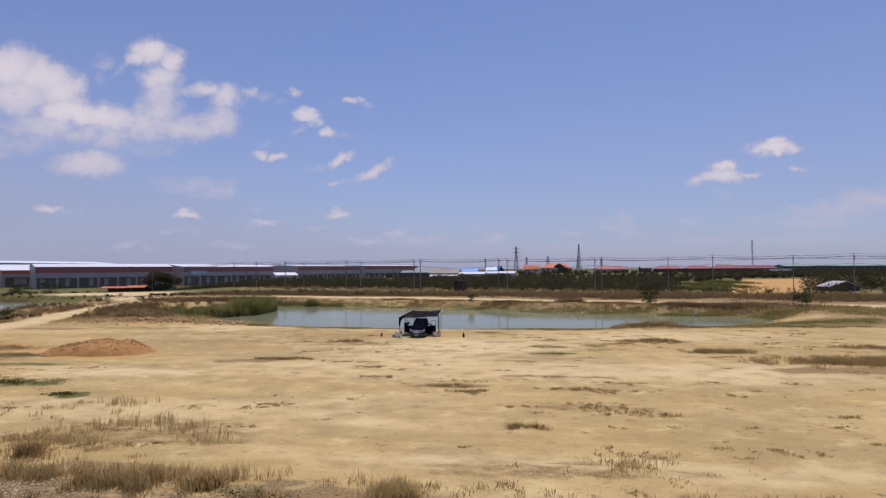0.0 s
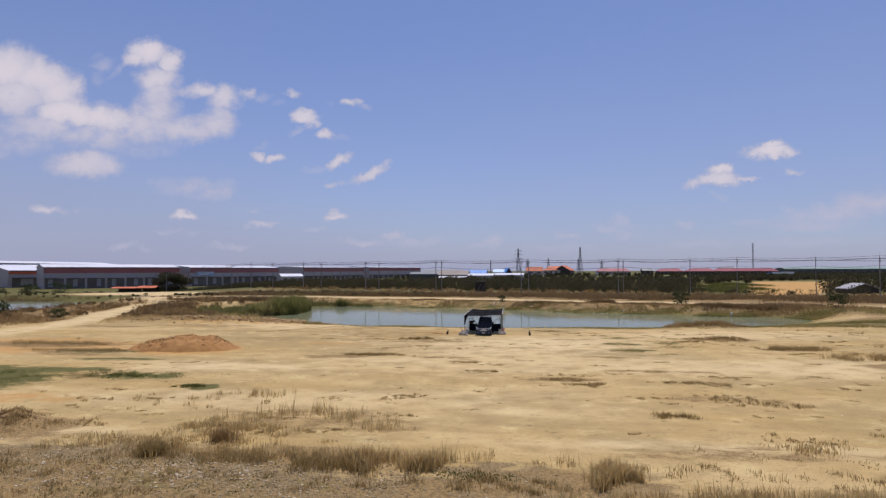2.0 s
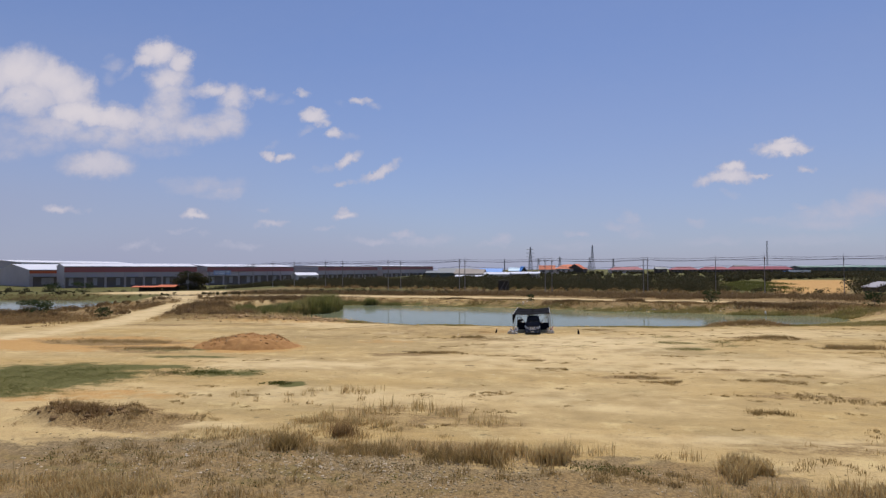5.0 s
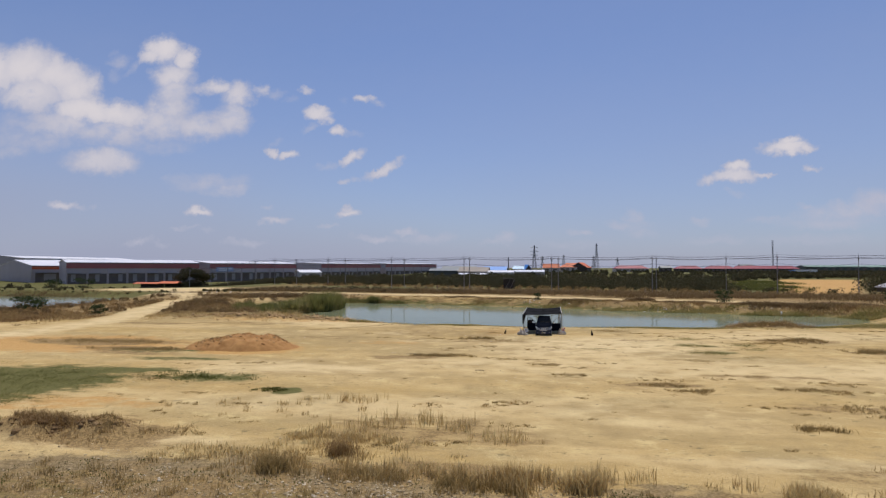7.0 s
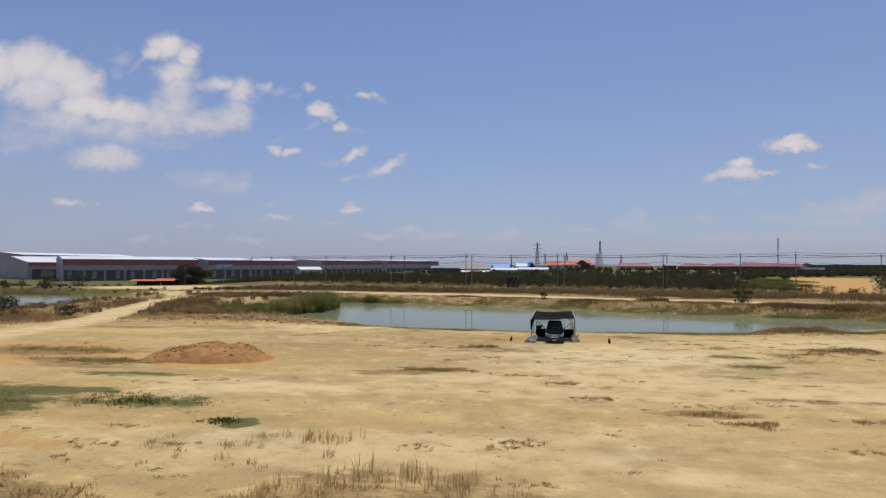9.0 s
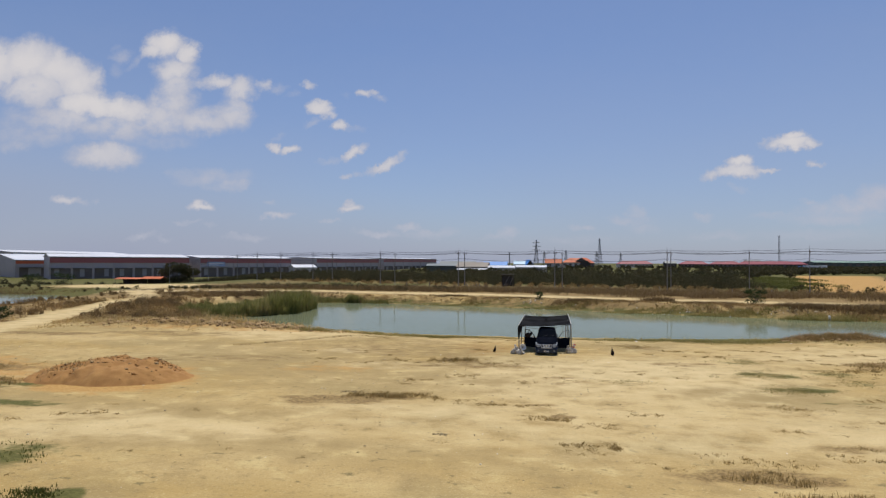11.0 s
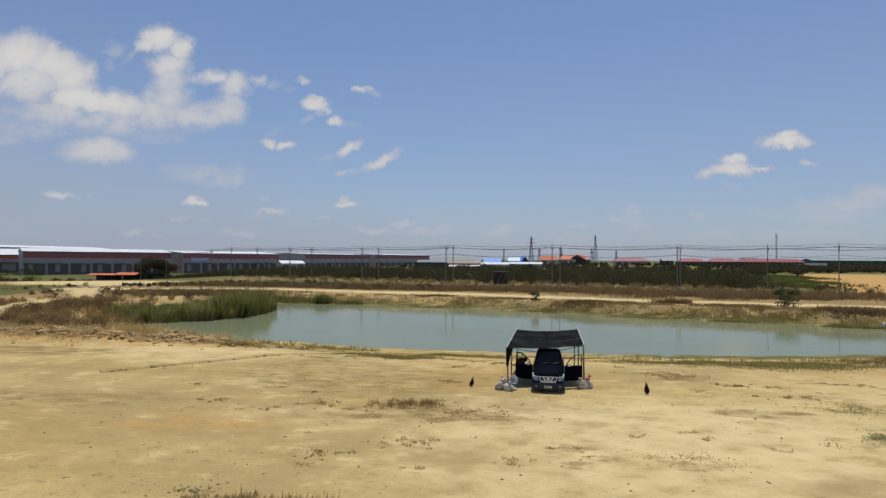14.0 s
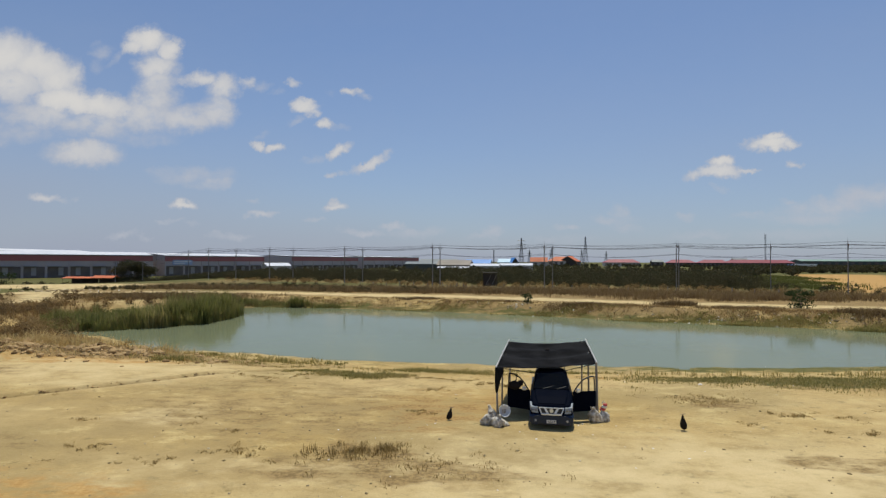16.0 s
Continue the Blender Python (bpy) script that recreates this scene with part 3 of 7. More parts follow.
def near_line(px, py, pts, wide, soft):
    d = np.full(px.shape, 1e9)
    for (ax, ay), (bx, by) in zip(pts, pts[1:]):
        t = np.clip(((px - ax) * (bx - ax) + (py - ay) * (by - ay)) / ((bx - ax) ** 2 + (by - ay) ** 2), 0, 1)
        d = np.minimum(d, np.hypot(px - ax - t * (bx - ax), py - ay - t * (by - ay)))
    return ease(wide + soft, wide - soft, d)


FURROW = [(-32.5, 73.2), (-30.4, 75.2), (-27.7, 77.6), (-25.6, 79.5), (-24.1, 81.0), (-20.3, 84.0), (-17.5, 85.5)]


def terrain(px, py):
    """Height of the ground."""
    d = inside(px + 1.6 * (fbm(px * 0.35, py * 0.35, 3) - 0.5), py + 1.6 * (fbm(px * 0.35, py * 0.35, 4) - 0.5), POND)
    d2 = inside(px + 2 * (fbm(px * 0.3, py * 0.3, 5) - 0.5), py, POND_LEFT)
    bank = 6.0 + 9.5 * ease(112, 96, py)
    h = WATER_Z * ease(-bank, 0, d) - 0.9 * ease(0, 7, d)
    h = np.minimum(h, WATER_Z * ease(-9, 0, d2) - 0.9 * ease(0, 7, d2))
    h = h - 6.0 * ease(-112, -195, px) * ease(186, 262, py)
    flat = ease(0, 3, -np.maximum(d, d2))
    far = ease(260, 120, py)
    h = h + flat * (0.30 * (fbm(px * 0.05, py * 0.05, 7) - 0.5) * far + 0.10 * (fbm(px * 0.35, py * 0.5, 9) - 0.5) * far)
    # churned earth by the reeds, the rubble strip on the far shore, the weedy heap
    rough = 1.7 * spot(px, py, -43, 88.2, 13, 4.2, 0.5, 6) + 1.4 * spot(px, py, 26, 85.4, 4.4, 1.5) + 0.7 * spot(px, py, 21.5, 68.8, 3, 1.2) + 1.5 * spot(px, py, -29, 28.6, 3.6, 1.6)
    rough = rough + 0.7 * near_line(px, py, [(-30, 151), (-2, 143), (16, 135), (31, 131), (44, 127)], 2.0, 1.5)
    h = h + rough * (0.15 + 0.75 * (fbm(px * 0.7, py * 0.7, 21) - 0.35))
    # wheel ruts and the drainage furrow
    h = h - 0.6 * near_line(px, py, FURROW, 0.28, 0.26)
    for rut in (28.4, 30.0):
        h = h - 0.05 * near_line(px, py, [(-24, rut + 0.4), (-4, rut + 1.4), (8, rut), (26, rut - 2.5)], 0.14, 0.25)
    return h


def bare(wx, wy):
    """The worn pale tracks."""
    track = near_line(wx, wy, [(-110, 158), (-84, 166), (-60, 170), (-32, 163), (-15, 161), (0, 156), (16, 149.5), (32, 146), (60, 138), (100, 124)], 4.0, 2.6)
    track = np.maximum(track, spot(wx, wy, -122, 192, 26, 16, 0.35, 15))
    return np.maximum(track, near_line(wx, wy, [(-65, 60), (-65, 78), (-69, 92), (-74, 103), (-81, 122), (-83, 134), (-95, 150), (-106, 168), (-116, 192)], 2.9, 1.6))


def cover(px, py):
    wx, wy = px + 5 * (fbm(px * 0.16, py * 0.16, 31) - 0.5), py + 3.4 * (fbm(px * 0.16, py * 0.3, 33) - 0.5)
    d, d2 = inside(px, py, POND), inside(px, py, POND_LEFT)
    dry, green, red, grav = (np.zeros(px.shape) for _ in range(4))

    def lay(to, *a, k=1.0, **kw):
        np.maximum(to, k * spot(wx, wy, *a, **kw), out=to)

    # near strip
    lay(grav, -19, 20.5, 13, 6.0, 0.3, k=0.9)
    lay(grav, -4, 19.5, 12, 5.0, 0.4, k=0.82)
    lay(dry, -18, 20.5, 13, 5.0, 0.5, k=0.6), lay(green, -13, 22, 7, 2.0, 0.6, k=0.24), lay(dry, -3, 20, 10, 4, k=0.6), lay(green, -24, 22, 5, 2, 0.6, k=0.22), lay(dry, -11, 25.6, 7, 0.9, 0.5, k=0.8), lay(dry, -27.5, 28.7, 4.5, 2.2, k=0.95)
    lay(dry, 11, 20.8, 10, 2.2, k=0.8), lay(dry, 0.8, 23, 1.6, 1.2, k=0.7), lay(dry, -12, 30.5, 5, 2.6, k=0.45), lay(dry, 8, 27, 6, 1.0, k=0.5)
    # green patches and red soil left of the mound
    lay(green, -41.5, 40, 7.0, 5.2, 0.5, turn=-10), lay(green, -37, 44.2, 4, 1.4, 0.5, k=0.8), lay(green, -40.5, 34.6, 4.5, 2.2, 0.5, k=0.8), lay(green, -29.6, 42.2, 3.4, 1.5, 0.6, k=0.7), lay(dry, -32.6, 41.4, 2.4, 1.2, 0.6, k=0.5), lay(green, -22.4, 38.8, 1.0, 0.6), lay(green, -36, 50, 5, 1.1, k=0.6)
    lay(red, -52, 58, 12, 6.0, 0.5, k=0.95), lay(red, -47, 34, 7, 5.0, 0.5, k=0.7), lay(red, -33.7, 57.4, 6.0, 4.0, k=0.85), lay(red, -35, 34, 7, 2.2, k=0.5), lay(red, -9, 74.5, 3.5, 4, k=0.35), lay(red, 14, 83, 8, 2.6, k=0.3)
    lay(dry, -50, 59.8, 9, 2.4, 0.5, k=0.8), lay(dry, -43, 55.2, 6, 1.6, 0.5, k=0.7), lay(green, -40, 54.6, 5, 1.0, 0.5, k=0.5), lay(dry, -42, 53, 5, 1.5, k=0.55), lay(dry, -16.5, 54, 4.0, 1.2, k=0.7), lay(dry, -16, 74, 11, 6.0, 0.5, k=0.34), lay(dry, -10.9, 67.6, 1.8, 0.9, 0.6, k=0.6), lay(red, -19.9, 63, 5, 1.4, 0.6, k=0.4), lay(red, -3, 86, 5, 2.4, 0.6, k=0.42), lay(red, -9.4, 73, 2.2, 3, 0.6, k=0.42)
    lay(dry, -10, 65.5, 4.5, 1.6, k=0.5), lay(dry, -3.5, 61, 2.5, 2, k=0.35), lay(dry, -30, 66, 6, 2, k=0.35)
    # plants right of the canopy
    lay(green, 10.6, 63.8, 2.0, 1.5, 0.7, k=0.46), lay(green, 10.7, 59.2, 2.0, 1.3, 0.7, k=0.5), lay(green, 11.2, 69.6, 1.9, 1.5, 0.7, k=0.4), lay(green, 1.0, 60.4, 1.9, 0.5, 0.6, k=0.36), lay(green, 15.8, 65.4, 1.6, 1.3, 0.7, k=0.42), lay(green, 15.4, 61.9, 1.5, 1.2, 0.7, k=0.42), lay(green, 11.4, 56.0, 1.4, 0.4, 0.6, k=0.5), lay(dry, 4.4, 77.2, 2.4, 1.2, 0.6, k=0.5), lay(dry, -4.7, 50.6, 0.9, 0.4, k=0.7), lay(dry, -7, 53.3, 2.6, 0.4, 0.6, k=0.5), lay(dry, 27, 61, 3.4, 1.3, k=0.85), lay(dry, 32.5, 51.2, 6.0, 1.8, k=0.9), lay(dry, 22, 69, 4, 1.6, k=0.8)
    lay(dry, 26, 85.4, 4.6, 1.6, k=0.95), lay(dry, 42, 65, 4, 1.2, k=0.7), lay(dry, 6, 67.5, 3, 1, k=0.5), lay(dry, 2, 44.3, 2.4, 0.8, k=0.65), lay(dry, 11, 47, 4, 1, k=0.5), lay(dry, 12, 38, 4, 1, k=0.45)
    # left verge, spit
    lay(dry, -84, 86, 15, 9, 0.3, turn=38, k=0.95), lay(dry, -94, 108, 15, 20, 0.3, turn=20, k=0.95), lay(dry, -60, 99, 12, 8, 0.3, turn=20, k=0.9), lay(dry, 13, 84.0, 10, 3.0, 0.5, k=0.6), lay(green, 12, 84, 9, 2.6, 0.5, k=0.55), lay(green, 33, 89, 12, 3.0, 0.5, k=0.55), lay(dry, 34, 86.5, 12, 2.8, 0.5, k=0.7), lay(green, -14.6, 81.6, 2.6, 1.1, 0.5, k=0.62), lay(green, -18.4, 83.2, 2.0, 0.8, 0.5, k=0.5), lay(red, -43, 86.5, 14, 4.0, 0.4, k=0.6), lay(dry, -24, 88, 9, 2.5, 0.5, k=0.4), lay(dry, -9.5, 87, 4, 1.8, 0.5, k=0.6), lay(green, -9.5, 87, 4, 1.8, 0.5, k=0.3), lay(dry, -75, 118, 10, 14, k=0.95), lay(dry, -70, 151, 24, 8, 0.4, k=0.95), lay(green, -66, 150, 18, 6, 0.5, k=0.35)
    lay(dry, -43, 88.4, 14, 4.2, 0.3, turn=6, k=0.95), lay(green, -57, 93, 12, 4, k=0.5), lay(dry, -45, 80, 9, 1.6, k=0.5), lay(dry, -58, 78, 8, 1.5, k=0.6)
    # right shore growth
    lay(dry, 56, 95, 24, 9, 0.35, turn=12, k=0.8), lay(green, 42, 92, 12, 3.5, 0.5, k=0.45), lay(dry, 72, 118, 18, 14, k=0.9), lay(green, 55, 92, 14, 3.5, turn=10, k=0.5)
    # the furrow's shade, painted with the brown of the dry cover
    dry = np.maximum(dry, 0.85 * near_line(px + 0.5 * (fbm(px, py, 5) - 0.5), py, FURROW, 0.22, 0.3))
    # shore fringe
    edge = ease(-4.2, -1.4, d) * ease(1.5, 0.2, d)
    green = np.maximum(green, edge * (0.35 + 0.65 * ease(0.38, 0.6, fbm(px * 0.12, py * 0.12, 41))) * np.where(py < 112, 0.30 + 0.45 * ease(0, 12, px), 0.6))
    dry = np.maximum(dry, 0.7 * ease(-9, -2, d) * ease(120, 128, py) * ease(0.42, 0.62, fbm(px * 0.1, py * 0.2, 43)))
    far_bank = ease(-10, -7, d) * ease(1.0, -0.3, d) * ease(118, 126, py + 0.12 * px)
    patchy = ease(0.36, 0.62, fbm(px * 0.13, py * 0.22, 57))
    dry = np.maximum(dry, far_bank * (0.22 + 0.75 * patchy) * (0.55 + 0.45 * ease(-30, 0, px)))
    green = np.maximum(green, ease(-3.6, -1.0, d) * ease(1.0, -0.3, d) * ease(118, 126, py + 0.12 * px) * (0.30 + 0.55 * fbm(px * 0.2, py * 0.2, 58)))
    # beyond the pond: pale track, then dry growth and scrub floor
    beyond = ease(-7, -13, d) * ease(118, 126, py + 0.12 * px)
    track = bare(wx, wy)
    wild = np.maximum(beyond, ease(150, 170, py)) * (0.75 + 0.25 * fbm(px * 0.03, py * 0.03, 47))
    wild = np.maximum(wild, ease(-95, -110, px) * 0.8)
    dry = np.maximum(dry, wild) * (1 - track)
    green = np.maximum(green, (0.8 * ease(195, 215, py) * ease(0.36, 0.58, fbm(px * 0.02, py * 0.02, 49)))) 
    green = np.maximum(green, 0.5 * wild * ease(168, 180, py))
    green = np.maximum(green, 0.72 * ease(-96, -112, px) * ease(112, 130, py)) * (1 - track)
    green = np.maximum(green, 0.9 * ease(300, 400, py))
    # the two fields on the right
    of, gf = inside(px, py, [(74, 190), (150, 372), (166, 405), (215, 405), (138, 262), (92, 184)]), inside(px, py, [(58, 192), (92, 300), (150, 374), (74, 190)])
    o, g = ease(-2, 3, of), ease(-2, 3, gf)
    dry, green = dry * (1 - o) * (1 - g), green * (1 - o) * (1 - g)
    red, green = np.maximum(red, 0.95 * o), np.maximum(green, 0.95 * g)
    return np.stack([dry, green, red, grav], -1)


def steps(fine_lo, fine_hi, fine, lo, hi, grow=1.075):
    out, s = list(np.arange(fine_lo, fine_hi + 1e-6, fine)), fine
    while out[-1] < hi:
        s = min(s * grow, 220)
        out.append(out[-1] + s)
    s, low = fine, []
    v = fine_lo
    while v > lo:
        s = min(s * grow, 220)
        v -= s
        low.append(v)
    return np.array(low[::-1] + out)


def ground():
    xs, ys = steps(-46, 36, 0.36, -3500, 3500), steps(17, 98, 0.36, -900, 4300, 1.03)
    gx, gy = np.meshgrid(xs, ys)
    fx, fy = gx.ravel(), gy.ravel()
    h = terrain(fx, fy)
    nx, ny = len(xs), len(ys)
    idx = np.arange(nx * ny).reshape(ny, nx)
    faces = np.stack([idx[:-1, :-1], idx[:-1, 1:], idx[1:, 1:], idx[1:, :-1]], -1).reshape(-1, 4)
    ob = obj("ground", np.stack([fx, fy, h], -1).tolist(), faces.tolist(), M_GROUND, smooth=True)
    c = cover(fx, fy)
    layer = ob.data.color_attributes.new("cover", "FLOAT_COLOR", "POINT")
    layer.data.foreach_set("color", c.ravel())
    wx, wy = fx + 6 * (fbm(fx * 0.14, fy * 0.14, 81) - 0.5), fy + 4 * (fbm(fx * 0.14, fy * 0.2, 83) - 0.5)
    def blend(*spots):
        out = np.zeros(fx.shape)
        for k, *a in spots:
            np.maximum(out, k * spot(wx, wy, *a), out=out)
        return out

    pale = blend((1, 0, 63, 11, 8, 0.5), (0.8, -4, 58, 5, 4, 0.5), (0.7, 2, 50, 20, 5, 0.6), (0.8, -12, 51.6, 6, 1.6, 0.6), (0.8, -24, 46.9, 9, 2.6, 0.6), (0.7, -17, 63.8, 5, 0.8, 0.6),
                 (0.8, -16, 65.4, 5, 1.0, 0.6), (0.9, -21.5, 70.6, 2.6, 1.0, 0.6), (0.8, -31, 81, 8, 4, 0.5), (0.7, 24, 74, 14, 5, 0.6), (0.8, 24, 50, 10, 5, 0.6), (0.6, -12, 36, 18, 3, 0.6), (0.7, 10, 27.8, 14, 1.2, 0.6), (0.7, -24, 27.2, 5, 0.8, 0.5))
    pale = np.maximum(pale, bare(fx + 2.2 * (fbm(fx * 0.3, fy * 0.3, 91) - 0.5), fy + 1.6 * (fbm(fx * 0.3, fy * 0.3, 93) - 0.5)))
    olive = blend((0.6, -25, 66, 13, 7, 0.6), (0.5, -30, 72, 10, 5, 0.6), (0.55, -14, 58.5, 11, 3, 0.6), (0.9, -23, 61.6, 6, 1.9, 0.6), (0.8, -14, 60, 7, 2.4, 0.6), (0.8, -20.5, 68.6, 6, 2.2, 0.6), (0.8, -13, 72.5, 6, 3.4, 0.6), (0.9, -14.5, 66.8, 5, 0.9, 0.6), (0.8, -25, 50.2, 8, 1.4, 0.6), (0.7, -33, 51.8, 6, 1.2, 0.6),
                  (0.8, 7.5, 57.5, 4.2, 1.9, 0.6), (0.6, -6, 67.4, 4, 1.6, 0.6), (0.7, -36.6, 73.5, 4, 2, 0.6), (0.6, -16, 44.6, 12, 1.4, 0.6), (0.5, 6, 36, 12, 1.5, 0.6), (0.6, 16, 43, 8, 1.5, 0.6), (0.5, -4, 32, 14, 1.2, 0.6))
    # dark line painted along furrow and ruts in place of their shade
    sunk_shade = near_line(fx + 0.6 * (fbm(fx * 1.3, fy * 1.3, 85) - 0.5), fy + 0.5 * (fbm(fx * 1.3, fy * 1.3, 87) - 0.5), FURROW, 0.24, 0.34)
    for rut in (28.4, 30.0):
        sunk_shade = np.maximum(sunk_shade, 0.4 * near_line(fx, fy, [(-24, rut + 0.4), (-4, rut + 1.4), (8, rut), (26, rut - 2.5)], 0.1, 0.3) * ease(0.35, 0.6, fbm(fx * 0.3, fy * 0.3, 89)))
    tone = ob.data.color_attributes.new("tone", "FLOAT_COLOR", "POINT")
    tone.data.foreach_set("color", np.stack([pale, olive, sunk_shade, 0 * pale + 1], -1).ravel())
    return tagged(ob, "bare pale sandy ground with dry weeds and wheel ruts", "ground", kind="structure")


GROUND = ground()


def ground_z(x, y):
    return float(terrain(np.array([float(x)]), np.array([float(y)]))[0])


def pond(name, poly, label):
    cx, cy = sum(p[0] for p in poly) / len(poly), sum(p[1] for p in poly) / len(poly)
    ring = [(cx + (x - cx) * 1.12, cy + (y - cy) * 1.12, WATER_Z) for x, y in poly]
    ob = obj(name, ring, [list(range(len(ring)))], M_WATER)
    return tagged(ob, label, "pond", kind="structure")


pond("water", POND, "still grey-green pond water between sandy banks")
pond("water_far", POND_LEFT, "still blue-grey pond water behind a weedy verge")


# ---- pickup truck and its shelter ----
def lump(bm, c, r, seed, squash=(1, 1, 1), sub=2, rough=0.22, turn=0.0):
    made = bmesh.ops.create_icosphere(bm, subdivisions=sub, radius=1.0)
    cs, sn = math.cos(turn), math.sin(turn)
    for p in made["verts"]:
        k = r * (1 + rough * noise.noise(p.co * 1.7 + Vector((seed, seed * 0.7, 0))) + 0.4 * rough * noise.noise(p.co * 4.1 + Vector((0, seed, 0))))
        x, y, z = p.co.x * k * squash[0], p.co.y * k * squash[1], p.co.z * k * squash[2]
        p.co = Vector((c[0] + x * cs - y * sn, c[1] + x * sn + y * cs, c[2] + z))


def section(y, hw_lo, hw_hi, z_lo, z_hi, r=0.07):
    return [(-hw_lo, y, z_lo + r), (-hw_lo + r, y, z_lo), (hw_lo - r, y, z_lo), (hw_lo, y, z_lo + r),
            (hw_hi, y, z_hi - r), (hw_hi - r * 1.5, y, z_hi), (-hw_hi + r * 1.5, y, z_hi), (-hw_hi, y, z_hi - r)]


def pickup_truck(x, y, turn):
    t = base("pickup_truck", x, y, ground_z(x, y), turn, label="dark navy pickup truck with both front doors open under a net", category="pickup truck")
    bm = bmesh.new()
    loft(bm, [section(0.10, 0.80, 0.76, 0.46, 0.84), section(0.22, 0.88, 0.84, 0.43, 0.95), section(0.7, 0.925, 0.90, 0.43, 1.09), section(1.45, 0.925, 0.91, 0.42, 1.26)])
    part("front_body", bm, M_CAB, t)
    bm = bmesh.new()
    loft(bm, [section(0.26, 0.66, 0.60, 0.80, 0.985, 0.03), section(0.8, 0.76, 0.70, 0.95, 1.17, 0.04), section(1.42, 0.80, 0.74, 1.0, 1.31, 0.04)])
    part("hood", bm, M_CAB, t)
    bm = bmesh.new()
    loft(bm, [section(-0.02, 0.74, 0.78, 0.20, 0.54, 0.07), section(0.07, 0.89, 0.90, 0.17, 0.58, 0.08), section(0.30, 0.935, 0.93, 0.18, 0.61, 0.07), section(0.46, 0.935, 0.93, 0.22, 0.63, 0.05)])
    bumper = part("front_bumper", bm, M_PAINT_LIT, t, "blue-lit lower front bumper", smooth=False)
    bm = bmesh.new()
    box(bm, (-0.56, -0.034, 0.19), (0.56, 0.0, 0.25), 0.01)
    part("air_intake", bm, M_BLACK, bumper)
    for sx in (-0.66, 0.66):
        bm = bmesh.new()
        rod(bm, (sx, 0.03, 0.36), (sx, -0.022, 0.36), 0.05, n=14)
        part("fog_lamp", bm, M_LAMP, bumper)
    for s in (-1, 1):
        bm = bmesh.new()
        loft(bm, [section(0.50, 0.10, 0.08, 0.60, 0.86, 0.02), section(0.92, 0.11, 0.09, 0.78, 0.96, 0.02), section(1.36, 0.10, 0.08, 0.60, 0.88, 0.02)])
        bmesh.ops.translate(bm, vec=(s * 0.87, 0, 0), verts=bm.verts)
        part("wheel_arch", bm, M_CAB, t)
    bm = bmesh.new()
    loft(bm, [section(1.42, 0.925, 0.92, 0.42, 1.26), section(2.3, 0.925, 0.92, 0.42, 1.24), section(3.30, 0.925, 0.92, 0.42, 1.20)])
    part("cab_lower", bm, M_CAB, t)
    bm = bmesh.new()
    loft(bm, [section(1.42, 0.82, 0.80, 1.15, 1.28, 0.02), section(2.04, 0.87, 0.70, 1.09, 1.90, 0.11), section(2.5, 0.87, 0.71, 1.09, 2.00, 0.13), section(3.12, 0.86, 0.70, 1.09, 1.96, 0.12), section(3.32, 0.80, 0.72, 1.09, 1.2, 0.03)])
    part("cab_roof", bm, M_CAB, t)
    bm = bmesh.new()
    plate(bm, [(-0.77, 1.45, 1.325), (0.77, 1.45, 1.325), (0.60, 1.99, 1.875), (-0.60, 1.99, 1.875)], 0.014)
    screen = part("windscreen", bm, M_GLASS, t, "dark tinted windscreen")
    for sx in (-0.35, 0.25):
        bm = bmesh.new()
        rod(bm, (sx, 1.42, 1.335), (sx + 0.42, 1.55, 1.435), 0.012, n=6)
        part("wiper", bm, M_BLACK, screen)
    for s in (-1, 1):
        bm = bmesh.new()
        box(bm, (s * 0.62 - 0.02, 2.2, 1.96), (s * 0.62 + 0.02, 3.0, 2.03), 0.01)
        part("roof_rail", bm, M_BLACK, t)
    bm = bmesh.new()
    box(bm, (-0.92, 3.32, 0.48), (0.92, 5.15, 0.62), 0.02)
    box(bm, (-0.92, 3.32, 0.62), (-0.84, 5.15, 1.13), 0.03)
    box(bm, (0.84, 3.32, 0.62), (0.92, 5.15, 1.13), 0.03)
    box(bm, (-0.84, 3.32, 0.62), (0.84, 3.39, 1.13), 0.02)
    part("cargo_bed", bm, M_PAINT, t)
    bm = bmesh.new()
    box(bm, (-0.84, 5.08, 0.62), (0.84, 5.16, 1.12), 0.02)
    part("tailgate", bm, M_PAINT, t)
    # grille: dark slots between slanted chrome bars
    bm = bmesh.new()
    plate(bm, [(-0.40, 0.05, 0.60), (0.40, 0.05, 0.60), (0.52, 0.09, 0.86), (-0.52, 0.09, 0.86)], -0.05)
    grille = part("grille", bm, M_BLACK, t)
    bm = bmesh.new()
    box(bm, (-0.53, 0.03, 0.835), (0.53, 0.10, 0.865), 0.008)
    box(bm, (-0.42, -0.005, 0.565), (0.42, 0.07, 0.635), 0.012)
    for s in (-1, 1):
        plate(bm, [(s * 0.09, 0.022, 0.62), (s * 0.20, 0.022, 0.62), (s * 0.32, 0.055, 0.85), (s * 0.23, 0.055, 0.85)], -0.04 * s)
        plate(bm, [(s * 0.38, 0.022, 0.60), (s * 0.43, 0.022, 0.60), (s * 0.54, 0.06, 0.86), (s * 0.49, 0.06, 0.86)], -0.04 * s)
    part("chrome_bars", bm, M_CHROME, grille, "bright chrome grille bars")
    bm = bmesh.new()
    rod(bm, (0, 0.05, 0.745), (0, 0.02, 0.745), 0.085, n=20)
    part("badge", bm, M_CHROME, grille)
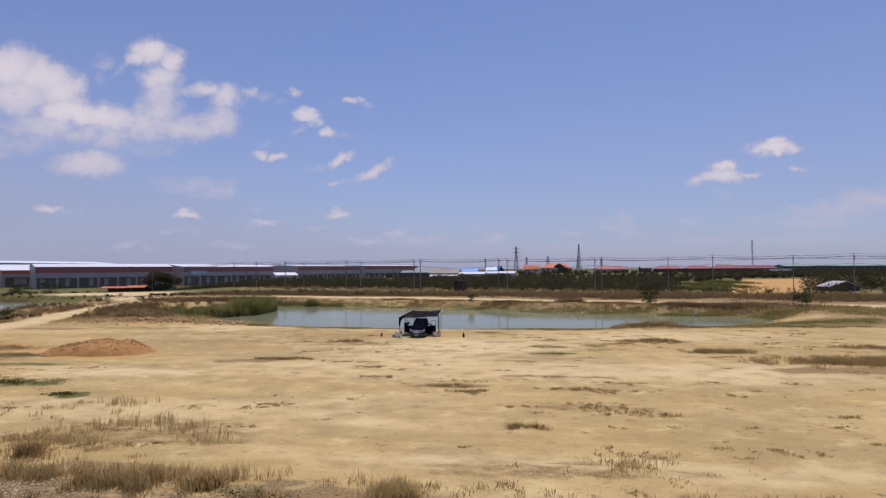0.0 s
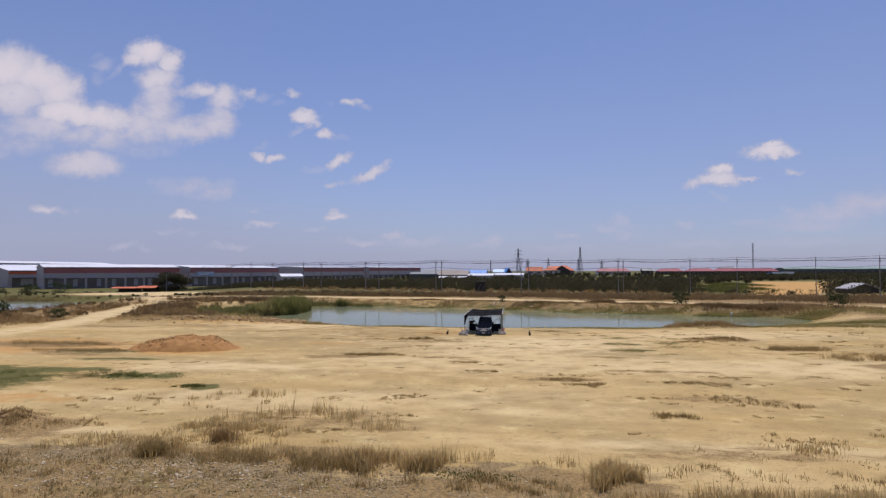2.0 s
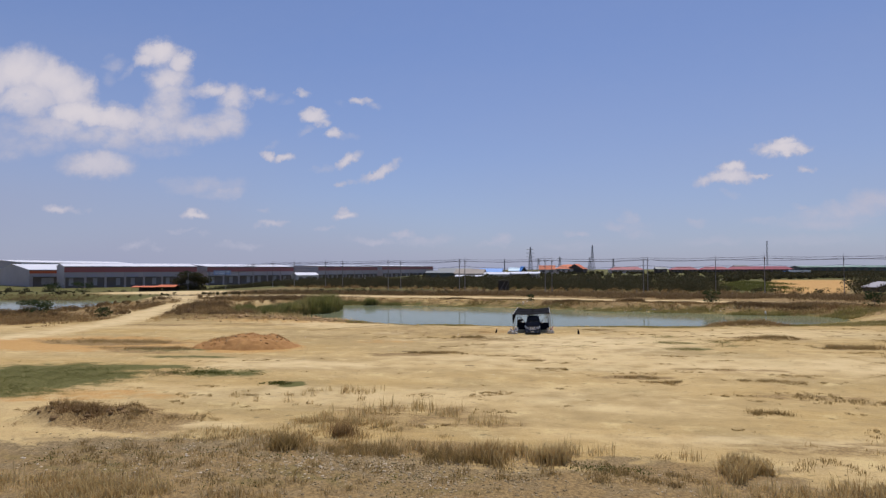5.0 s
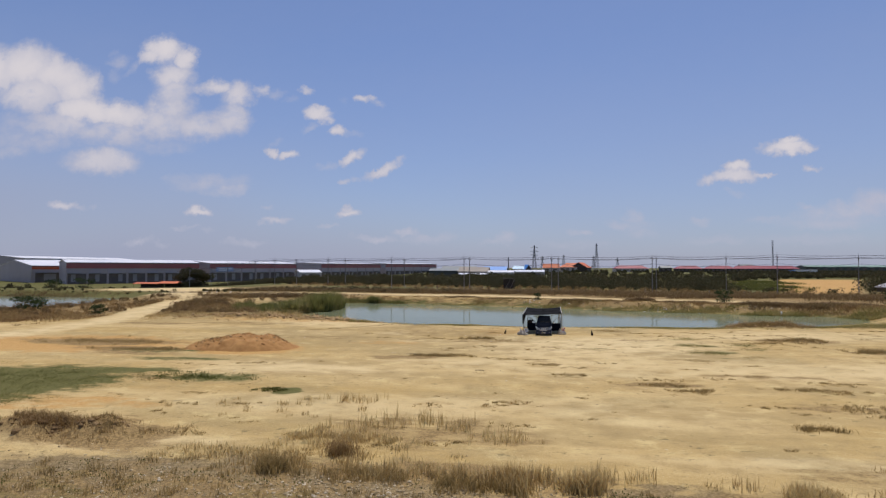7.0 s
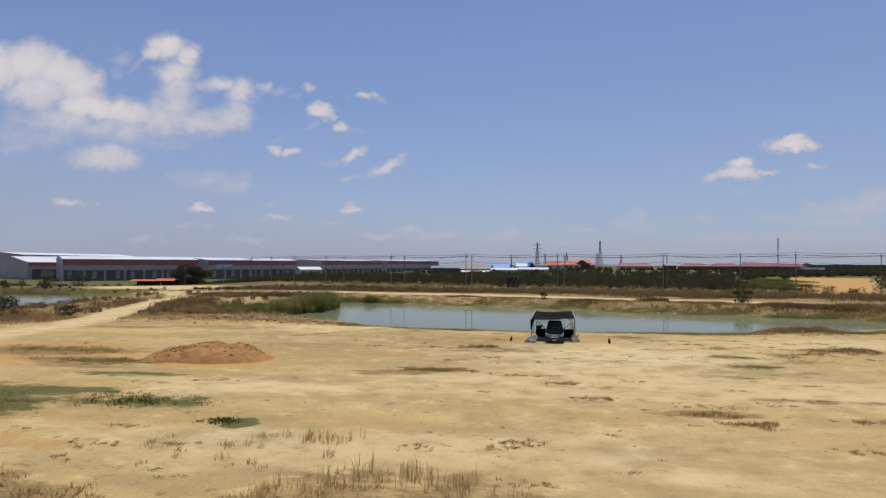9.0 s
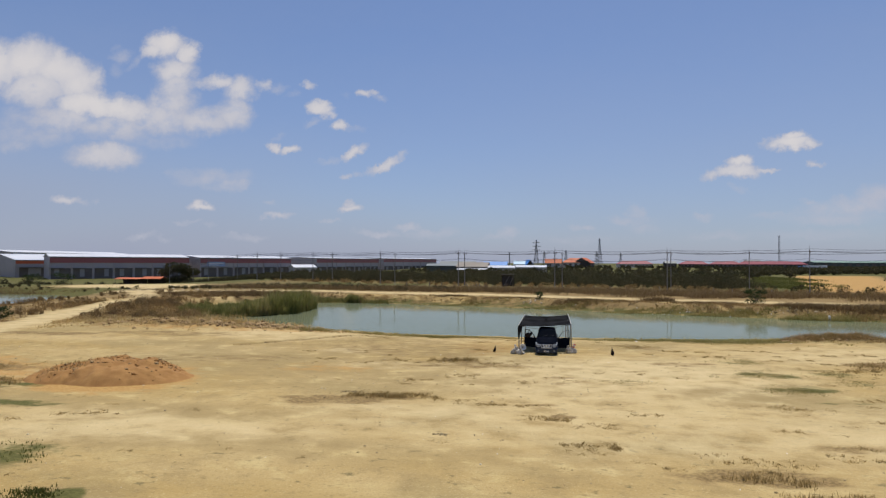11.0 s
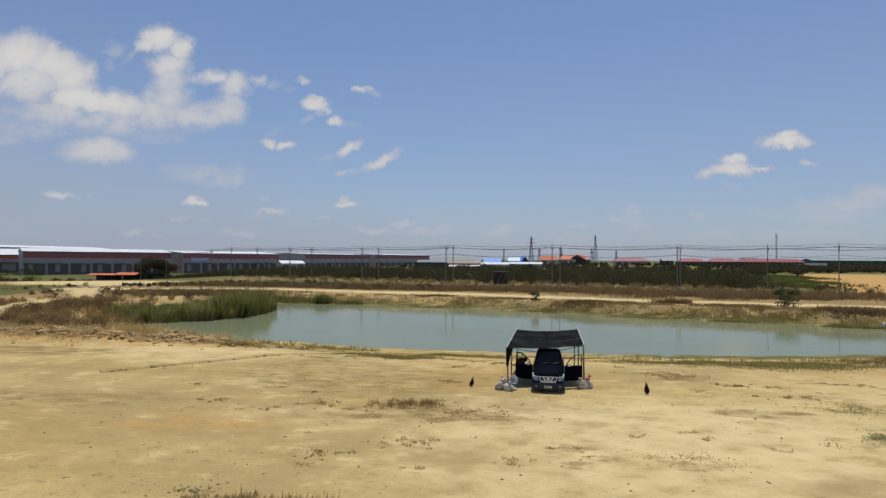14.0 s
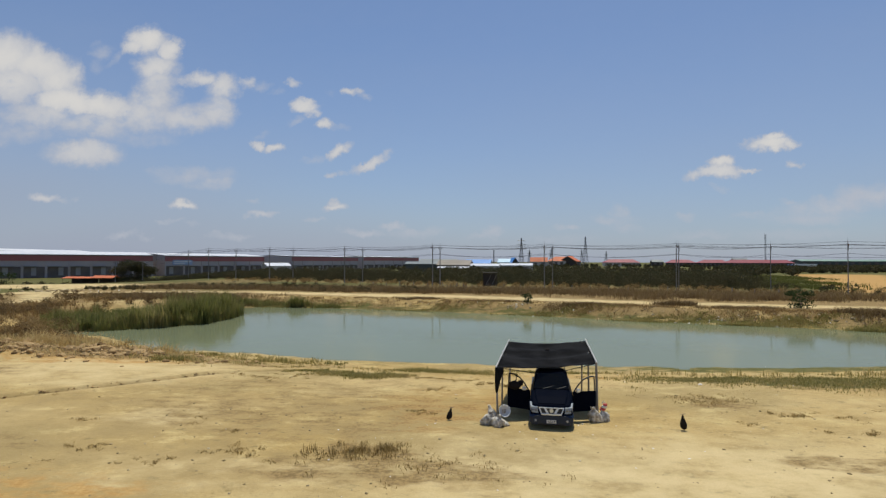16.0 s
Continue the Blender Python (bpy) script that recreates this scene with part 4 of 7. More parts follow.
    for s in (-1, 1):
        bm = bmesh.new()
        loft(bm, [[(s * 0.55, 0.045, 0.63), (s * 0.80, 0.085, 0.65), (s * 0.86, 0.13, 0.87), (s * 0.58, 0.075, 0.86)],
                  [(s * 0.55, 0.30, 0.63), (s * 0.90, 0.36, 0.67), (s * 0.915, 0.50, 0.99), (s * 0.58, 0.34, 0.93)]])
        lamp = part("headlight", bm, M_LAMP, t, "clear grey headlight")
        for q in (0.645, 0.765):
            bm = bmesh.new()
            rod(bm, (s * q, 0.075, 0.755), (s * q, 0.046 + 0.12 * (q - 0.6), 0.745), 0.048, n=14)
            part("reflector", bm, M_STEEL, lamp)
    bm = bmesh.new()
    box(bm, (-0.20, -0.05, 0.265), (0.20, -0.026, 0.395), 0.006)
    part("number_plate", bm, M_WHITE, bumper, "white number plate with dark bars")
    bm = bmesh.new()
    for i, w in enumerate((0.04, 0.05, 0.035, 0.05)):
        box(bm, (-0.155 + i * 0.085, -0.054, 0.325), (-0.155 + i * 0.085 + w, -0.049, 0.375))
    box(bm, (-0.12, -0.054, 0.285), (0.12, -0.049, 0.306))
    part("plate_bars", bm, M_BLACK, bumper)
    for s in (-1, 1):
        for wy in (0.92, 4.1):
            bm = bmesh.new()
            rod(bm, (s * 0.90, wy, 0.365), (s * 0.66, wy, 0.365), 0.365, n=28)
            bmesh.ops.bevel(bm, geom=[e for e in bm.edges if abs(e.verts[0].co.x - e.verts[1].co.x) < 1e-4], offset=0.04, segments=2, affect="EDGES")
            wheel = part("wheel", bm, M_RUBBER, t)
            bm = bmesh.new()
            rod(bm, (s * 0.905, wy, 0.365), (s * 0.87, wy, 0.365), 0.21, n=20)
            for k in range(6):
                a = k * math.pi / 3
                rod(bm, (s * 0.91, wy, 0.365), (s * 0.91, wy + 0.2 * math.cos(a), 0.365 + 0.2 * math.sin(a)), 0.03, n=6)
            part("rim", bm, M_STEEL, wheel)
    # the doors stand open, almost square to the truck
    for s in (-1, 1):
        swing = Matrix.Translation((s * 0.94, 1.50, 0)) @ Matrix.Rotation(radians(s * -68), 4, "Z")
        bm = bmesh.new()
        box(bm, (-0.05, 0.0, 0.40), (0.05, 1.10, 1.24), 0.03)
        bmesh.ops.transform(bm, matrix=swing, verts=bm.verts)
        door = part("door", bm, M_CAB, t, "navy front door standing open")
        bm = bmesh.new()
        for p, q in (((0, 0.04, 1.20), (0, 0.26, 1.50)), ((0, 0.26, 1.50), (0, 0.50, 1.72)), ((0, 0.50, 1.72), (0, 0.80, 1.84)), ((0, 0.80, 1.84), (0, 1.03, 1.84)), ((0, 1.03, 1.84), (0, 1.07, 1.20))):
            rod(bm, p, q, 0.032, n=6)
        bmesh.ops.transform(bm, matrix=swing, verts=bm.verts)
        part("window_frame", bm, M_BLACK, door)
        bm = bmesh.new()
        box(bm, (-0.065 if s > 0 else 0.052, 0.10, 0.52), (-0.052 if s > 0 else 0.065, 0.98, 1.14), 0.004)
        bmesh.ops.transform(bm, matrix=swing, verts=bm.verts)
        part("door_trim", bm, M_BLACK, door)
        bm = bmesh.new()
        box(bm, (s * 0.06 - 0.06, 0.16, 1.21), (s * 0.06 + 0.06, 0.33, 1.36), 0.03)
        bmesh.ops.transform(bm, matrix=swing, verts=bm.verts)
        part("wing_mirror", bm, M_CHROME, door, "chrome wing mirror")
    return t


def sagging_net(bm, corners, nx, ny, sag, thick=0.012, seed=1):
    """A sheet stretched between four corners, sagging and creased."""
    a, b, c, d = (Vector(p) for p in corners)
    grids = []
    for lift in (0, thick):
        grid = []
        for j in range(ny + 1):
            row = []
            for i in range(nx + 1):
                u, v = i / nx, j / ny
                p = (a * (1 - u) + b * u) * (1 - v) + (d * (1 - u) + c * u) * v
                wrinkle = 0.035 * noise.noise(Vector((u * 6 + seed, v * 9, seed)))
                p = p + Vector((0, 0, -sag * math.sin(math.pi * u) * (0.6 + 0.4 * math.sin(math.pi * v)) - 0.05 * math.sin(3 * math.pi * v) ** 2 + wrinkle + lift))
                row.append(bm.verts.new(p))
            grid.append(row)
        grids.append(grid)
    for k, grid in enumerate(grids):
        for j in range(ny):
            for i in range(nx):
                f = [grid[j][i], grid[j][i + 1], grid[j + 1][i + 1], grid[j + 1][i]]
                bm.faces.new(f if k else f[::-1])
    lo, hi = grids
    rim = [(0, i) for i in range(nx)] + [(j, nx) for j in range(ny)] + [(ny, nx - i) for i in range(nx)] + [(ny - j, 0) for j in range(ny)]
    for (j, i), (l, k) in zip(rim, rim[1:] + rim[:1]):
        bm.faces.new((lo[j][i], lo[l][k], hi[l][k], hi[j][i]))


NET_CORNERS = [(-2.43, -2.70, 2.26), (2.20, -1.60, 2.34), (2.33, 2.70, 2.78), (-1.79, 2.70, 2.68)]


def on_net(u, v):
    a, b, c, d = (Vector(p) for p in NET_CORNERS)
    return (a * (1 - u) + b * u) * (1 - v) + (d * (1 - u) + c * u) * v


def shade_shelter():
    x, y = -3.9, 75.3
    t = base("shade_shelter", x, y, 0, 0, label="open shelter of rough posts under sagging black shade net", category="shelter")
    for u, v, lean, r in ((0.005, 0.0, 0.03, 0.05), (0.01, 0.40, -0.03, 0.045), (0.02, 0.97, 0.02, 0.04), (0.995, 0.0, 0.05, 0.065), (0.96, 0.42, 0.03, 0.05), (0.95, 0.97, -0.03, 0.045)):
        p = on_net(u, v)
        bm = bmesh.new()
        rod(bm, (p.x + lean, p.y, ground_z(x + p.x, y + p.y) - 0.12), (p.x, p.y, p.z + 0.05), r, r * 0.8, 8)
        part("post", bm, M_POLEWOOD, t)
    for u, m, label in ((0.0, M_PVC, "pale weathered side rail"), (1.0, M_PVC, "pale weathered side rail")):
        for v0, v1 in ((-0.03, 0.52), (0.50, 1.05)):
            bm = bmesh.new()
            rod(bm, on_net(u, v0) + Vector((0, 0, 0.05)), on_net(u, v1) + Vector((0, 0, 0.06)), 0.036, 0.03, n=8)
            part("side_rail", bm, m, t, label)
    for v in (0.02, 0.5, 0.98):
        bm = bmesh.new()
        mid = on_net(0.5, v) + Vector((0, 0, -0.46))
        rod(bm, on_net(0, v) + Vector((0, 0, -0.03)), mid, 0.018, n=6)
        rod(bm, mid, on_net(1, v) + Vector((0, 0, -0.03)), 0.018, n=6)
        part("cross_rope", bm, M_BLACK, t)
    bm = bmesh.new()
    sagging_net(bm, NET_CORNERS, 26, 30, 0.20)
    net = part("net", bm, M_NET, t, "black shade net roof", smooth=True)
    # seam between the two widths of net, and the knot where they are gathered
    bm = bmesh.new()
    for k in range(12):
        v0, v1 = k / 12, (k + 1) / 12
        drop = lambda v: Vector((0, 0, -0.20 * (0.6 + 0.4 * math.sin(math.pi * v)) - 0.05 * math.sin(3 * math.pi * v) ** 2 + 0.035))
        rod(bm, on_net(0.5, v0) + drop(v0), on_net(0.5, v1) + drop(v1), 0.016, n=6)
    part("seam", bm, M_NET, net)
    bm = bmesh.new()
    lump(bm, on_net(0.5, 0.74) + Vector((0, 0, -0.15)), 0.10, 2.2, (1.2, 1, 0.7))
    part("knot", bm, M_RAG, net)
    # gathered cloth that hangs from the front corner and along one side
    bm = bmesh.new()
    n, fall = 22, []
    for i in range(n + 1):
        v = i / n
        top = on_net(0.0, v * 0.62)
        drop = (0.80 - 0.55 * v) * (0.90 + 0.14 * math.sin(9 * v + 1))
        fall.append([top + Vector((-0.05 + 0.07 * math.sin(21 * v) * k, 0.05 * math.sin(17 * v) * k, -drop * k)) for k in (0, 0.3, 0.65, 1.0)])
    for off in (0.0, -0.014):
        grid = [[bm.verts.new(p + Vector((off, 0, 0))) for p in r] for r in fall]
        for a, b in zip(grid, grid[1:]):
            for k in range(3):
                bm.faces.new((a[k], b[k], b[k + 1], a[k + 1]))
    part("side_cloth", bm, M_NET, t, "dark cloth hanging down the side", smooth=True)
    bm = bmesh.new()
    c, m, rings = on_net(0, 0), 14, []
    for z, r, dx in ((0.02, 0.16, 0.17), (-0.18, 0.16, 0.15), (-0.45, 0.13, 0.10), (-0.75, 0.09, 0.05), (-0.98, 0.07, 0.02), (-1.14, 0.04, 0.02)):
        rings.append([(c.x + dx + r * math.cos(2 * math.pi * i / m) * (1 + 0.28 * math.sin(5 * i + 4 * z)), c.y - 0.02 + 0.7 * r * math.sin(2 * math.pi * i / m) * (1 + 0.28 * math.cos(4 * i)), c.z + z) for i in range(m)])
    loft(bm, rings)
    part("corner_cloth", bm, M_NET, t, "bunched cloth at the corner post", smooth=True)
    return t


pickup_truck(-4.0, 71.1, -4.5).scale = (1.0, 1.0, 1.06)
shade_shelter()


def sack(x, y, r, h, turn, seed, label):
    """A slumped, half-filled sack with creases and a tied neck."""
    t = base("sack", x, y, ground_z(x, y), turn, label=label, category="sack")
    bm = bmesh.new()
    rings, m = [], 18
    for z, k in ((-0.05, 0.78), (0.05, 1.0), (0.25, 1.06), (0.48, 0.95), (0.66, 0.72), (0.78, 0.40), (0.84, 0.20), (0.93, 0.30), (1.0, 0.34)):
        ring = []
        for i in range(m):
            a = 2 * math.pi * i / m
            q = Vector((math.cos(a) * 1.3 + seed, math.sin(a) * 1.3 + seed * 0.3, z * 3))
            w = r * k * (1 + 0.45 * noise.noise(q) + 0.30 * noise.noise(q * 2.7))
            lean = 0.22 * z * z
            ring.append((w * math.cos(a) * 1.15 + lean * math.sin(seed), w * math.sin(a) * 0.85 + lean * math.cos(seed * 2), h * z * (1 + 0.12 * noise.noise(q * 1.7))))
        rings.append(ring)
    loft(bm, rings)
    part("bag", bm, M_SACK, t, smooth=True)
    bm = bmesh.new()
    rod(bm, (0.155 * math.sin(seed), 0.155 * math.cos(seed * 2), h * 0.82), (0.16 * math.sin(seed), 0.16 * math.cos(seed * 2), h * 0.86), r * 0.27, n=10)
    part("tie", bm, M_TWIG, t)
    return tagged(t, group="sacks at the shelter posts")


sack(-6.72, 71.55, 0.27, 0.56, 20, 1.0, "dirty white woven sack slumped beside the corner post")
sack(-6.30, 71.32, 0.25, 0.50, -30, 2.3, "grey-white woven sack standing before the corner post")
sack(-6.46, 71.92, 0.21, 0.70, 60, 3.1, "tall pale sack leaning on the corner post")
sack(-5.92, 71.45, 0.17, 0.28, 80, 6.4, "small brown sack lying beside white sacks")
sack(-1.92, 72.55, 0.27, 0.66, 10, 4.2, "plump grey-white sack against the shelter post")
sack(-1.52, 72.75, 0.21, 0.52, 40, 5.6, "brownish sack standing beside a grey-white sack")


def tub(x, y):
    t = base("plastic_tub", x, y, ground_z(x, y) + 0.30, 0, label="round white plastic tub propped on the sacks", category="tub")
    tilt = Matrix.Translation((0, 0, 0.25)) @ Matrix.Rotation(radians(68), 4, "X") @ Matrix.Rotation(radians(14), 4, "Y")
    bm = bmesh.new()
    prof = [(0.20, -0.12), (0.25, 0.0), (0.27, 0.02), (0.24, 0.015), (0.19, -0.10)]
    rings = [[(r * math.cos(2 * math.pi * i / 24), r * math.sin(2 * math.pi * i / 24), z) for i in range(24)] for r, z in prof]
    loft(bm, rings)
    bmesh.ops.transform(bm, matrix=tilt, verts=bm.verts)
    part("basin", bm, M_WHITE, t, smooth=True)
    bm = bmesh.new()
    rod(bm, (0, 0, -0.09), (0, 0, -0.06), 0.10, n=16)
    bmesh.ops.transform(bm, matrix=tilt, verts=bm.verts)
    part("hub", bm, M_SACK, t)


tub(-5.96, 71.72)


def striped_bag(x, y):
    t = base("carrier_bag", x, y, ground_z(x, y) + 0.46, 15, label="red and white carrier bag lying on a sack", category="bag")
    for i, m in enumerate((M_RED, M_WHITE, M_RED)):
        bm = bmesh.new()
        lump(bm, (0.05 * (i - 1), -0.03 * i, 0.06 + 0.10 * i), 0.14 - 0.015 * i, 7 + i, (1, 0.8, 0.62), rough=0.5)
        part("red_band" if i != 1 else "white_band", bm, m, t, smooth=True)
    bm = bmesh.new()
    rod(bm, (-0.06, 0, 0.30), (-0.02, 0, 0.42), 0.025, 0.012, 6)
    rod(bm, (0.06, 0, 0.30), (0.02, 0, 0.42), 0.025, 0.012, 6)
    part("handles", bm, M_WHITE, t)


striped_bag(-1.56, 72.75)


def rag_stake(x, y, h, w, lean, label):
    """A small black upright thing; its stake, rag and twig are made up."""
    t = base("rag_stake", x, y, ground_z(x, y), 0, label=label, category="stake", group="stakes by the shelter")
    bm = bmesh.new()
    rod(bm, (0, 0, -0.1), (lean, 0, h), 0.022, 0.016, 7)
    part("stick", bm, M_TWIG, t)
    bm = bmesh.new()
    rings = []
    for k, r in ((0.06, 0.35), (0.16, 0.85), (0.34, 1.0), (0.52, 0.85), (0.72, 0.5), (0.9, 0.25), (0.97, 0.12)):
        rings.append([(lean * k + w * r * math.cos(2 * math.pi * i / 12) * (1 + 0.15 * math.sin(3 * i)), w * r * 0.75 * math.sin(2 * math.pi * i / 12), h * k) for i in range(12)])
    loft(bm, rings)
    part("rag", bm, M_RAG, t, "black bulging body", smooth=True)
    bm = bmesh.new()
    rod(bm, (lean - 0.10, 0, h * 1.0), (lean + 0.12, 0, h * 1.02), 0.014, n=6)
    part("cross_twig", bm, M_TWIG, t)


rag_stake(1.55, 71.6, 0.68, 0.14, -0.05, "short black upright thing on open sand")
rag_stake(-8.45, 72.1, 0.56, 0.13, 0.12, "short leaning black upright thing near the shelter")


def cloth_bundle():
    t = base("cloth_bundle", -5.50, 72.78, 1.33, 0, label="dark cloth bundle hung over the open truck door", category="cloth")
    bm = bmesh.new()
    lump(bm, (0, 0, 0.12), 0.23, 3.3, (1.25, 0.6, 0.9))
    lump(bm, (0.26, 0.02, 0.22), 0.13, 5.3, (1, 0.7, 1.0))
    part("bundle", bm, M_RAG, t, smooth=True)
    bm = bmesh.new()
    rod(bm, (0.05, 0, 0.3), (0.12, 0, 0.62), 0.02, n=6)
    part("loop", bm, M_RAG, t)


cloth_bundle()


# ---- earth heaps ----
def mound_height(x, y):
    """Broad heap with a flat crown, tipped from several loads."""
    h = 0.0
    for cx, cy, a, b, top in ((0.4, 0.3, 4.6, 3.3, 1.36), (-2.8, -0.3, 3.0, 2.6, 0.92), (2.6, 0.2, 2.9, 2.4, 0.72), (-0.6, 1.0, 2.4, 1.8, 1.42)):
        q = 1 - ((x - cx) / a) ** 2 - ((y - cy) / b) ** 2
        h = max(h, top * max(0.0, q) ** 0.8)
    v = Vector((x, y, 3.0))
    rough = 0.16 if x < -1.2 else 0.09
    return h * (0.9 + 0.28 * noise.noise(v * 0.8)) + rough * (noise.noise(v * 2.1) + 0.6 * noise.noise(v * 4.7)) * min(1, h * 3) - 0.06


def dirt_mound():
    t = base("dirt_mound", -33.7, 57.6, ground_z(-33.7, 57.6), 0, label="heap of orange-red laterite soil tipped on the sand", category="mound")
    nx, ny, verts, faces = 110, 80, [], []
    for j in range(ny + 1):
        for i in range(nx + 1):
            x, y = (2 * i / nx - 1) * 6.2, (2 * j / ny - 1) * 4.2
            verts.append((x, y, mound_height(x, y)))
    for j in range(ny):
        for i in range(nx):
            k = j * (nx + 1) + i
            faces.append((k, k + 1, k + nx + 2, k + nx + 1))
    obj("soil", verts, faces, M_LATERITE, t, smooth=True)
    rnd = random.Random(4)
    for name, mat, n, lo, hi, label in (("loose_soil", M_LATERITE, 300, 0.03, 0.15, ""), ("clods", M_CLOD, 150, 0.04, 0.16, "pale and brown clods on the heap")):
        bm = bmesh.new()
        for _ in range(n):
            x, y = rnd.gauss(-2.4, 1.3) if rnd.random() < 0.55 else rnd.uniform(-4, 4.4), rnd.gauss(0.2, 1.2)
            if rnd.random() < 0.35:
                x, y = rnd.uniform(-3, 4), rnd.gauss(0.9, 0.35)
            z = mound_height(x, y)
            if z > 0.1:
                lump(bm, (x, y, z), lo * (hi / lo) ** (rnd.random() ** 1.6), rnd.uniform(0, 9), (1.2, 1, 0.7), 1)
        tagged(part(name, bm, mat, t, label), kind="stuff")
    bm = bmesh.new()
    for _ in range(520):
        x, y = (rnd.gauss(-2.9, 0.9), rnd.gauss(-0.1, 1.1)) if rnd.random() < 0.75 else (rnd.uniform(-2, 4), rnd.gauss(1.0, 0.3))
        z, h, a = mound_height(x, y), rnd.uniform(0.06, 0.26), rnd.uniform(0, 6.28)
        if z < 0.1:
            continue
        lean, w = rnd.uniform(0.1, 0.8) * h, 0.02
        c, sn = math.cos(a), math.sin(a)
        bm.faces.new([bm.verts.new(p) for p in ((x - sn * w, y + c * w, z - 0.03), (x + sn * w, y - c * w, z - 0.03), (x + c * lean, y + sn * lean, z + h))])
    tagged(part("weeds", bm, M_WEED, t, "dry brown weeds on the heap"), kind="stuff")


dirt_mound()


def stuff_lumps(name, label, category, mat, spots, seed, squash=0.7):
    """Loose stones or clods strewn over the ground: spots of x, y, spread x, spread y, count, least and most size."""
    rnd = random.Random(seed)
    ico = bmesh.new()
    bmesh.ops.create_icosphere(ico, subdivisions=1, radius=1)
    iv, jf = [tuple(p.co) for p in ico.verts], [[p.index for p in f.verts] for f in ico.faces]
    ico.free()
    verts, faces, where = [], [], []
    for cx, cy, sx, sy, n, lo, hi in spots:
        for _ in range(n):
            where.append((cx + rnd.gauss(0, 0.5) * sx, cy + rnd.gauss(0, 0.5) * sy, lo * (hi / lo) ** (rnd.random() ** 2)))
    wx, wy = np.array([p[0] for p in where]), np.array([p[1] for p in where])
    wz = terrain(wx, wy)
    for (x, y, r), z in zip(where, wz):
        a, k = rnd.uniform(0, 6.28), len(verts)
        c, s = math.cos(a), math.sin(a)
        e = [r * rnd.uniform(0.7, 1.3) for _ in range(3)]
        for p in iv:
            w = 1 + rnd.uniform(-0.18, 0.18)
            px, py = p[0] * e[0] * w, p[1] * e[1] * w
            verts.append((x + px * c - py * s, y + px * s + py * c, z + r * 0.02 + p[2] * e[2] * w * squash))
        faces += [[q + k for q in f] for f in jf]
    return tagged(obj(name, verts, faces, mat), label, category, kind="stuff")


stuff_lumps("gravel", "loose pale stones and rubble on grey soil", "gravel", M_STONE,
            [(-17, 22, 12, 4, 2300, 0.02, 0.075), (-9, 22, 6, 3, 1500, 0.02, 0.08), (0, 21.5, 6, 3, 400, 0.016, 0.05), (-24, 24, 5, 3, 350, 0.016, 0.06), (-13, 23.0, 4, 1.4, 700, 0.02, 0.10), (-16.6, 55.6, 0.9, 0.35, 60, 0.03, 0.10), (-10, 47.3, 0.35, 0.2, 30, 0.03, 0.09), (5, 66, 60, 44, 1300, 0.02, 0.07), (-16, 66, 30, 26, 900, 0.02, 0.07)], 11)
# the small dark clods along FURROW are added to deepen its shade
stuff_lumps("heap_clods", "dark clods and dead roots in a weedy heap", "earth", M_ROOT,
            [(-29.2, 28.7, 3.0, 1.1, 260, 0.04, 0.20), (-30.2, 29.0, 1.2, 0.6, 60, 0.08, 0.26), (-44, 88, 15, 3.0, 420, 0.05, 0.30), (-36, 88.6, 4, 1.8, 160, 0.06, 0.32), (26, 85.2, 4.4, 1.2, 140, 0.06, 0.3)] + [(a[0] + (b[0] - a[0]) * k / 4, a[1] + (b[1] - a[1]) * k / 4, 0.5, 0.10, 34, 0.03, 0.10) for a, b in zip(FURROW, FURROW[1:]) for k in range(4)], 15, 0.8)
stuff_lumps("earth_clods", "churned brown earth clods beside the reeds", "earth", M_CLOD,
            [(-44, 87.8, 15, 3.6, 900, 0.05, 0.36), (-35.5, 88.4, 4, 2.2, 420, 0.06, 0.42), (-46, 88.5, 10, 2, 160, 0.12, 0.5), (26, 85.2, 4.4, 1.2, 260, 0.06, 0.3), (22, 69, 3.5, 1.2, 70, 0.05, 0.2), (-60, 90, 6, 4, 90, 0.06, 0.25)] + [(a[0] + (b[0] - a[0]) * k / 3, a[1] + (b[1] - a[1]) * k / 3 + 0.25, 0.4, 0.14, 30, 0.03, 0.09) for a, b in zip(FURROW, FURROW[1:]) for k in range(3)], 12)
stuff_lumps("bank_rubble", "broken concrete and rubbish along the far bank", "rubble", M_STONE,
            [(-20, 147.5, 14, 2.4, 120, 0.06, 0.2), (-3, 142.5, 10, 2.6, 160, 0.06, 0.24), (14, 135, 10, 2.6, 130, 0.06, 0.24), (30, 130.5, 8, 2.6, 120, 0.06, 0.26), (42, 126.5, 6, 2.6, 90, 0.07, 0.3), (-105, 168, 8, 5, 90, 0.12, 0.5), (-78, 172, 10, 4, 50, 0.1, 0.4)], 13)


stuff_lumps("litter", "small white scraps of rubbish along the far bank", "litter", M_WHITE,
            [(-14, 145.5, 16, 1.6, 26, 0.06, 0.16), (4, 138, 12, 1.8, 40, 0.06, 0.18), (20, 130.5, 10, 1.8, 44, 0.06, 0.2), (32, 127.5, 7, 1.6, 40, 0.07, 0.24), (-100, 172, 14, 8, 30, 0.08, 0.24), (12, 83, 9, 2, 8, 0.05, 0.12), (-8, 68, 12, 8, 26, 0.02, 0.06), (-14, 46, 20, 8, 20, 0.02, 0.05)], 14, 0.5)


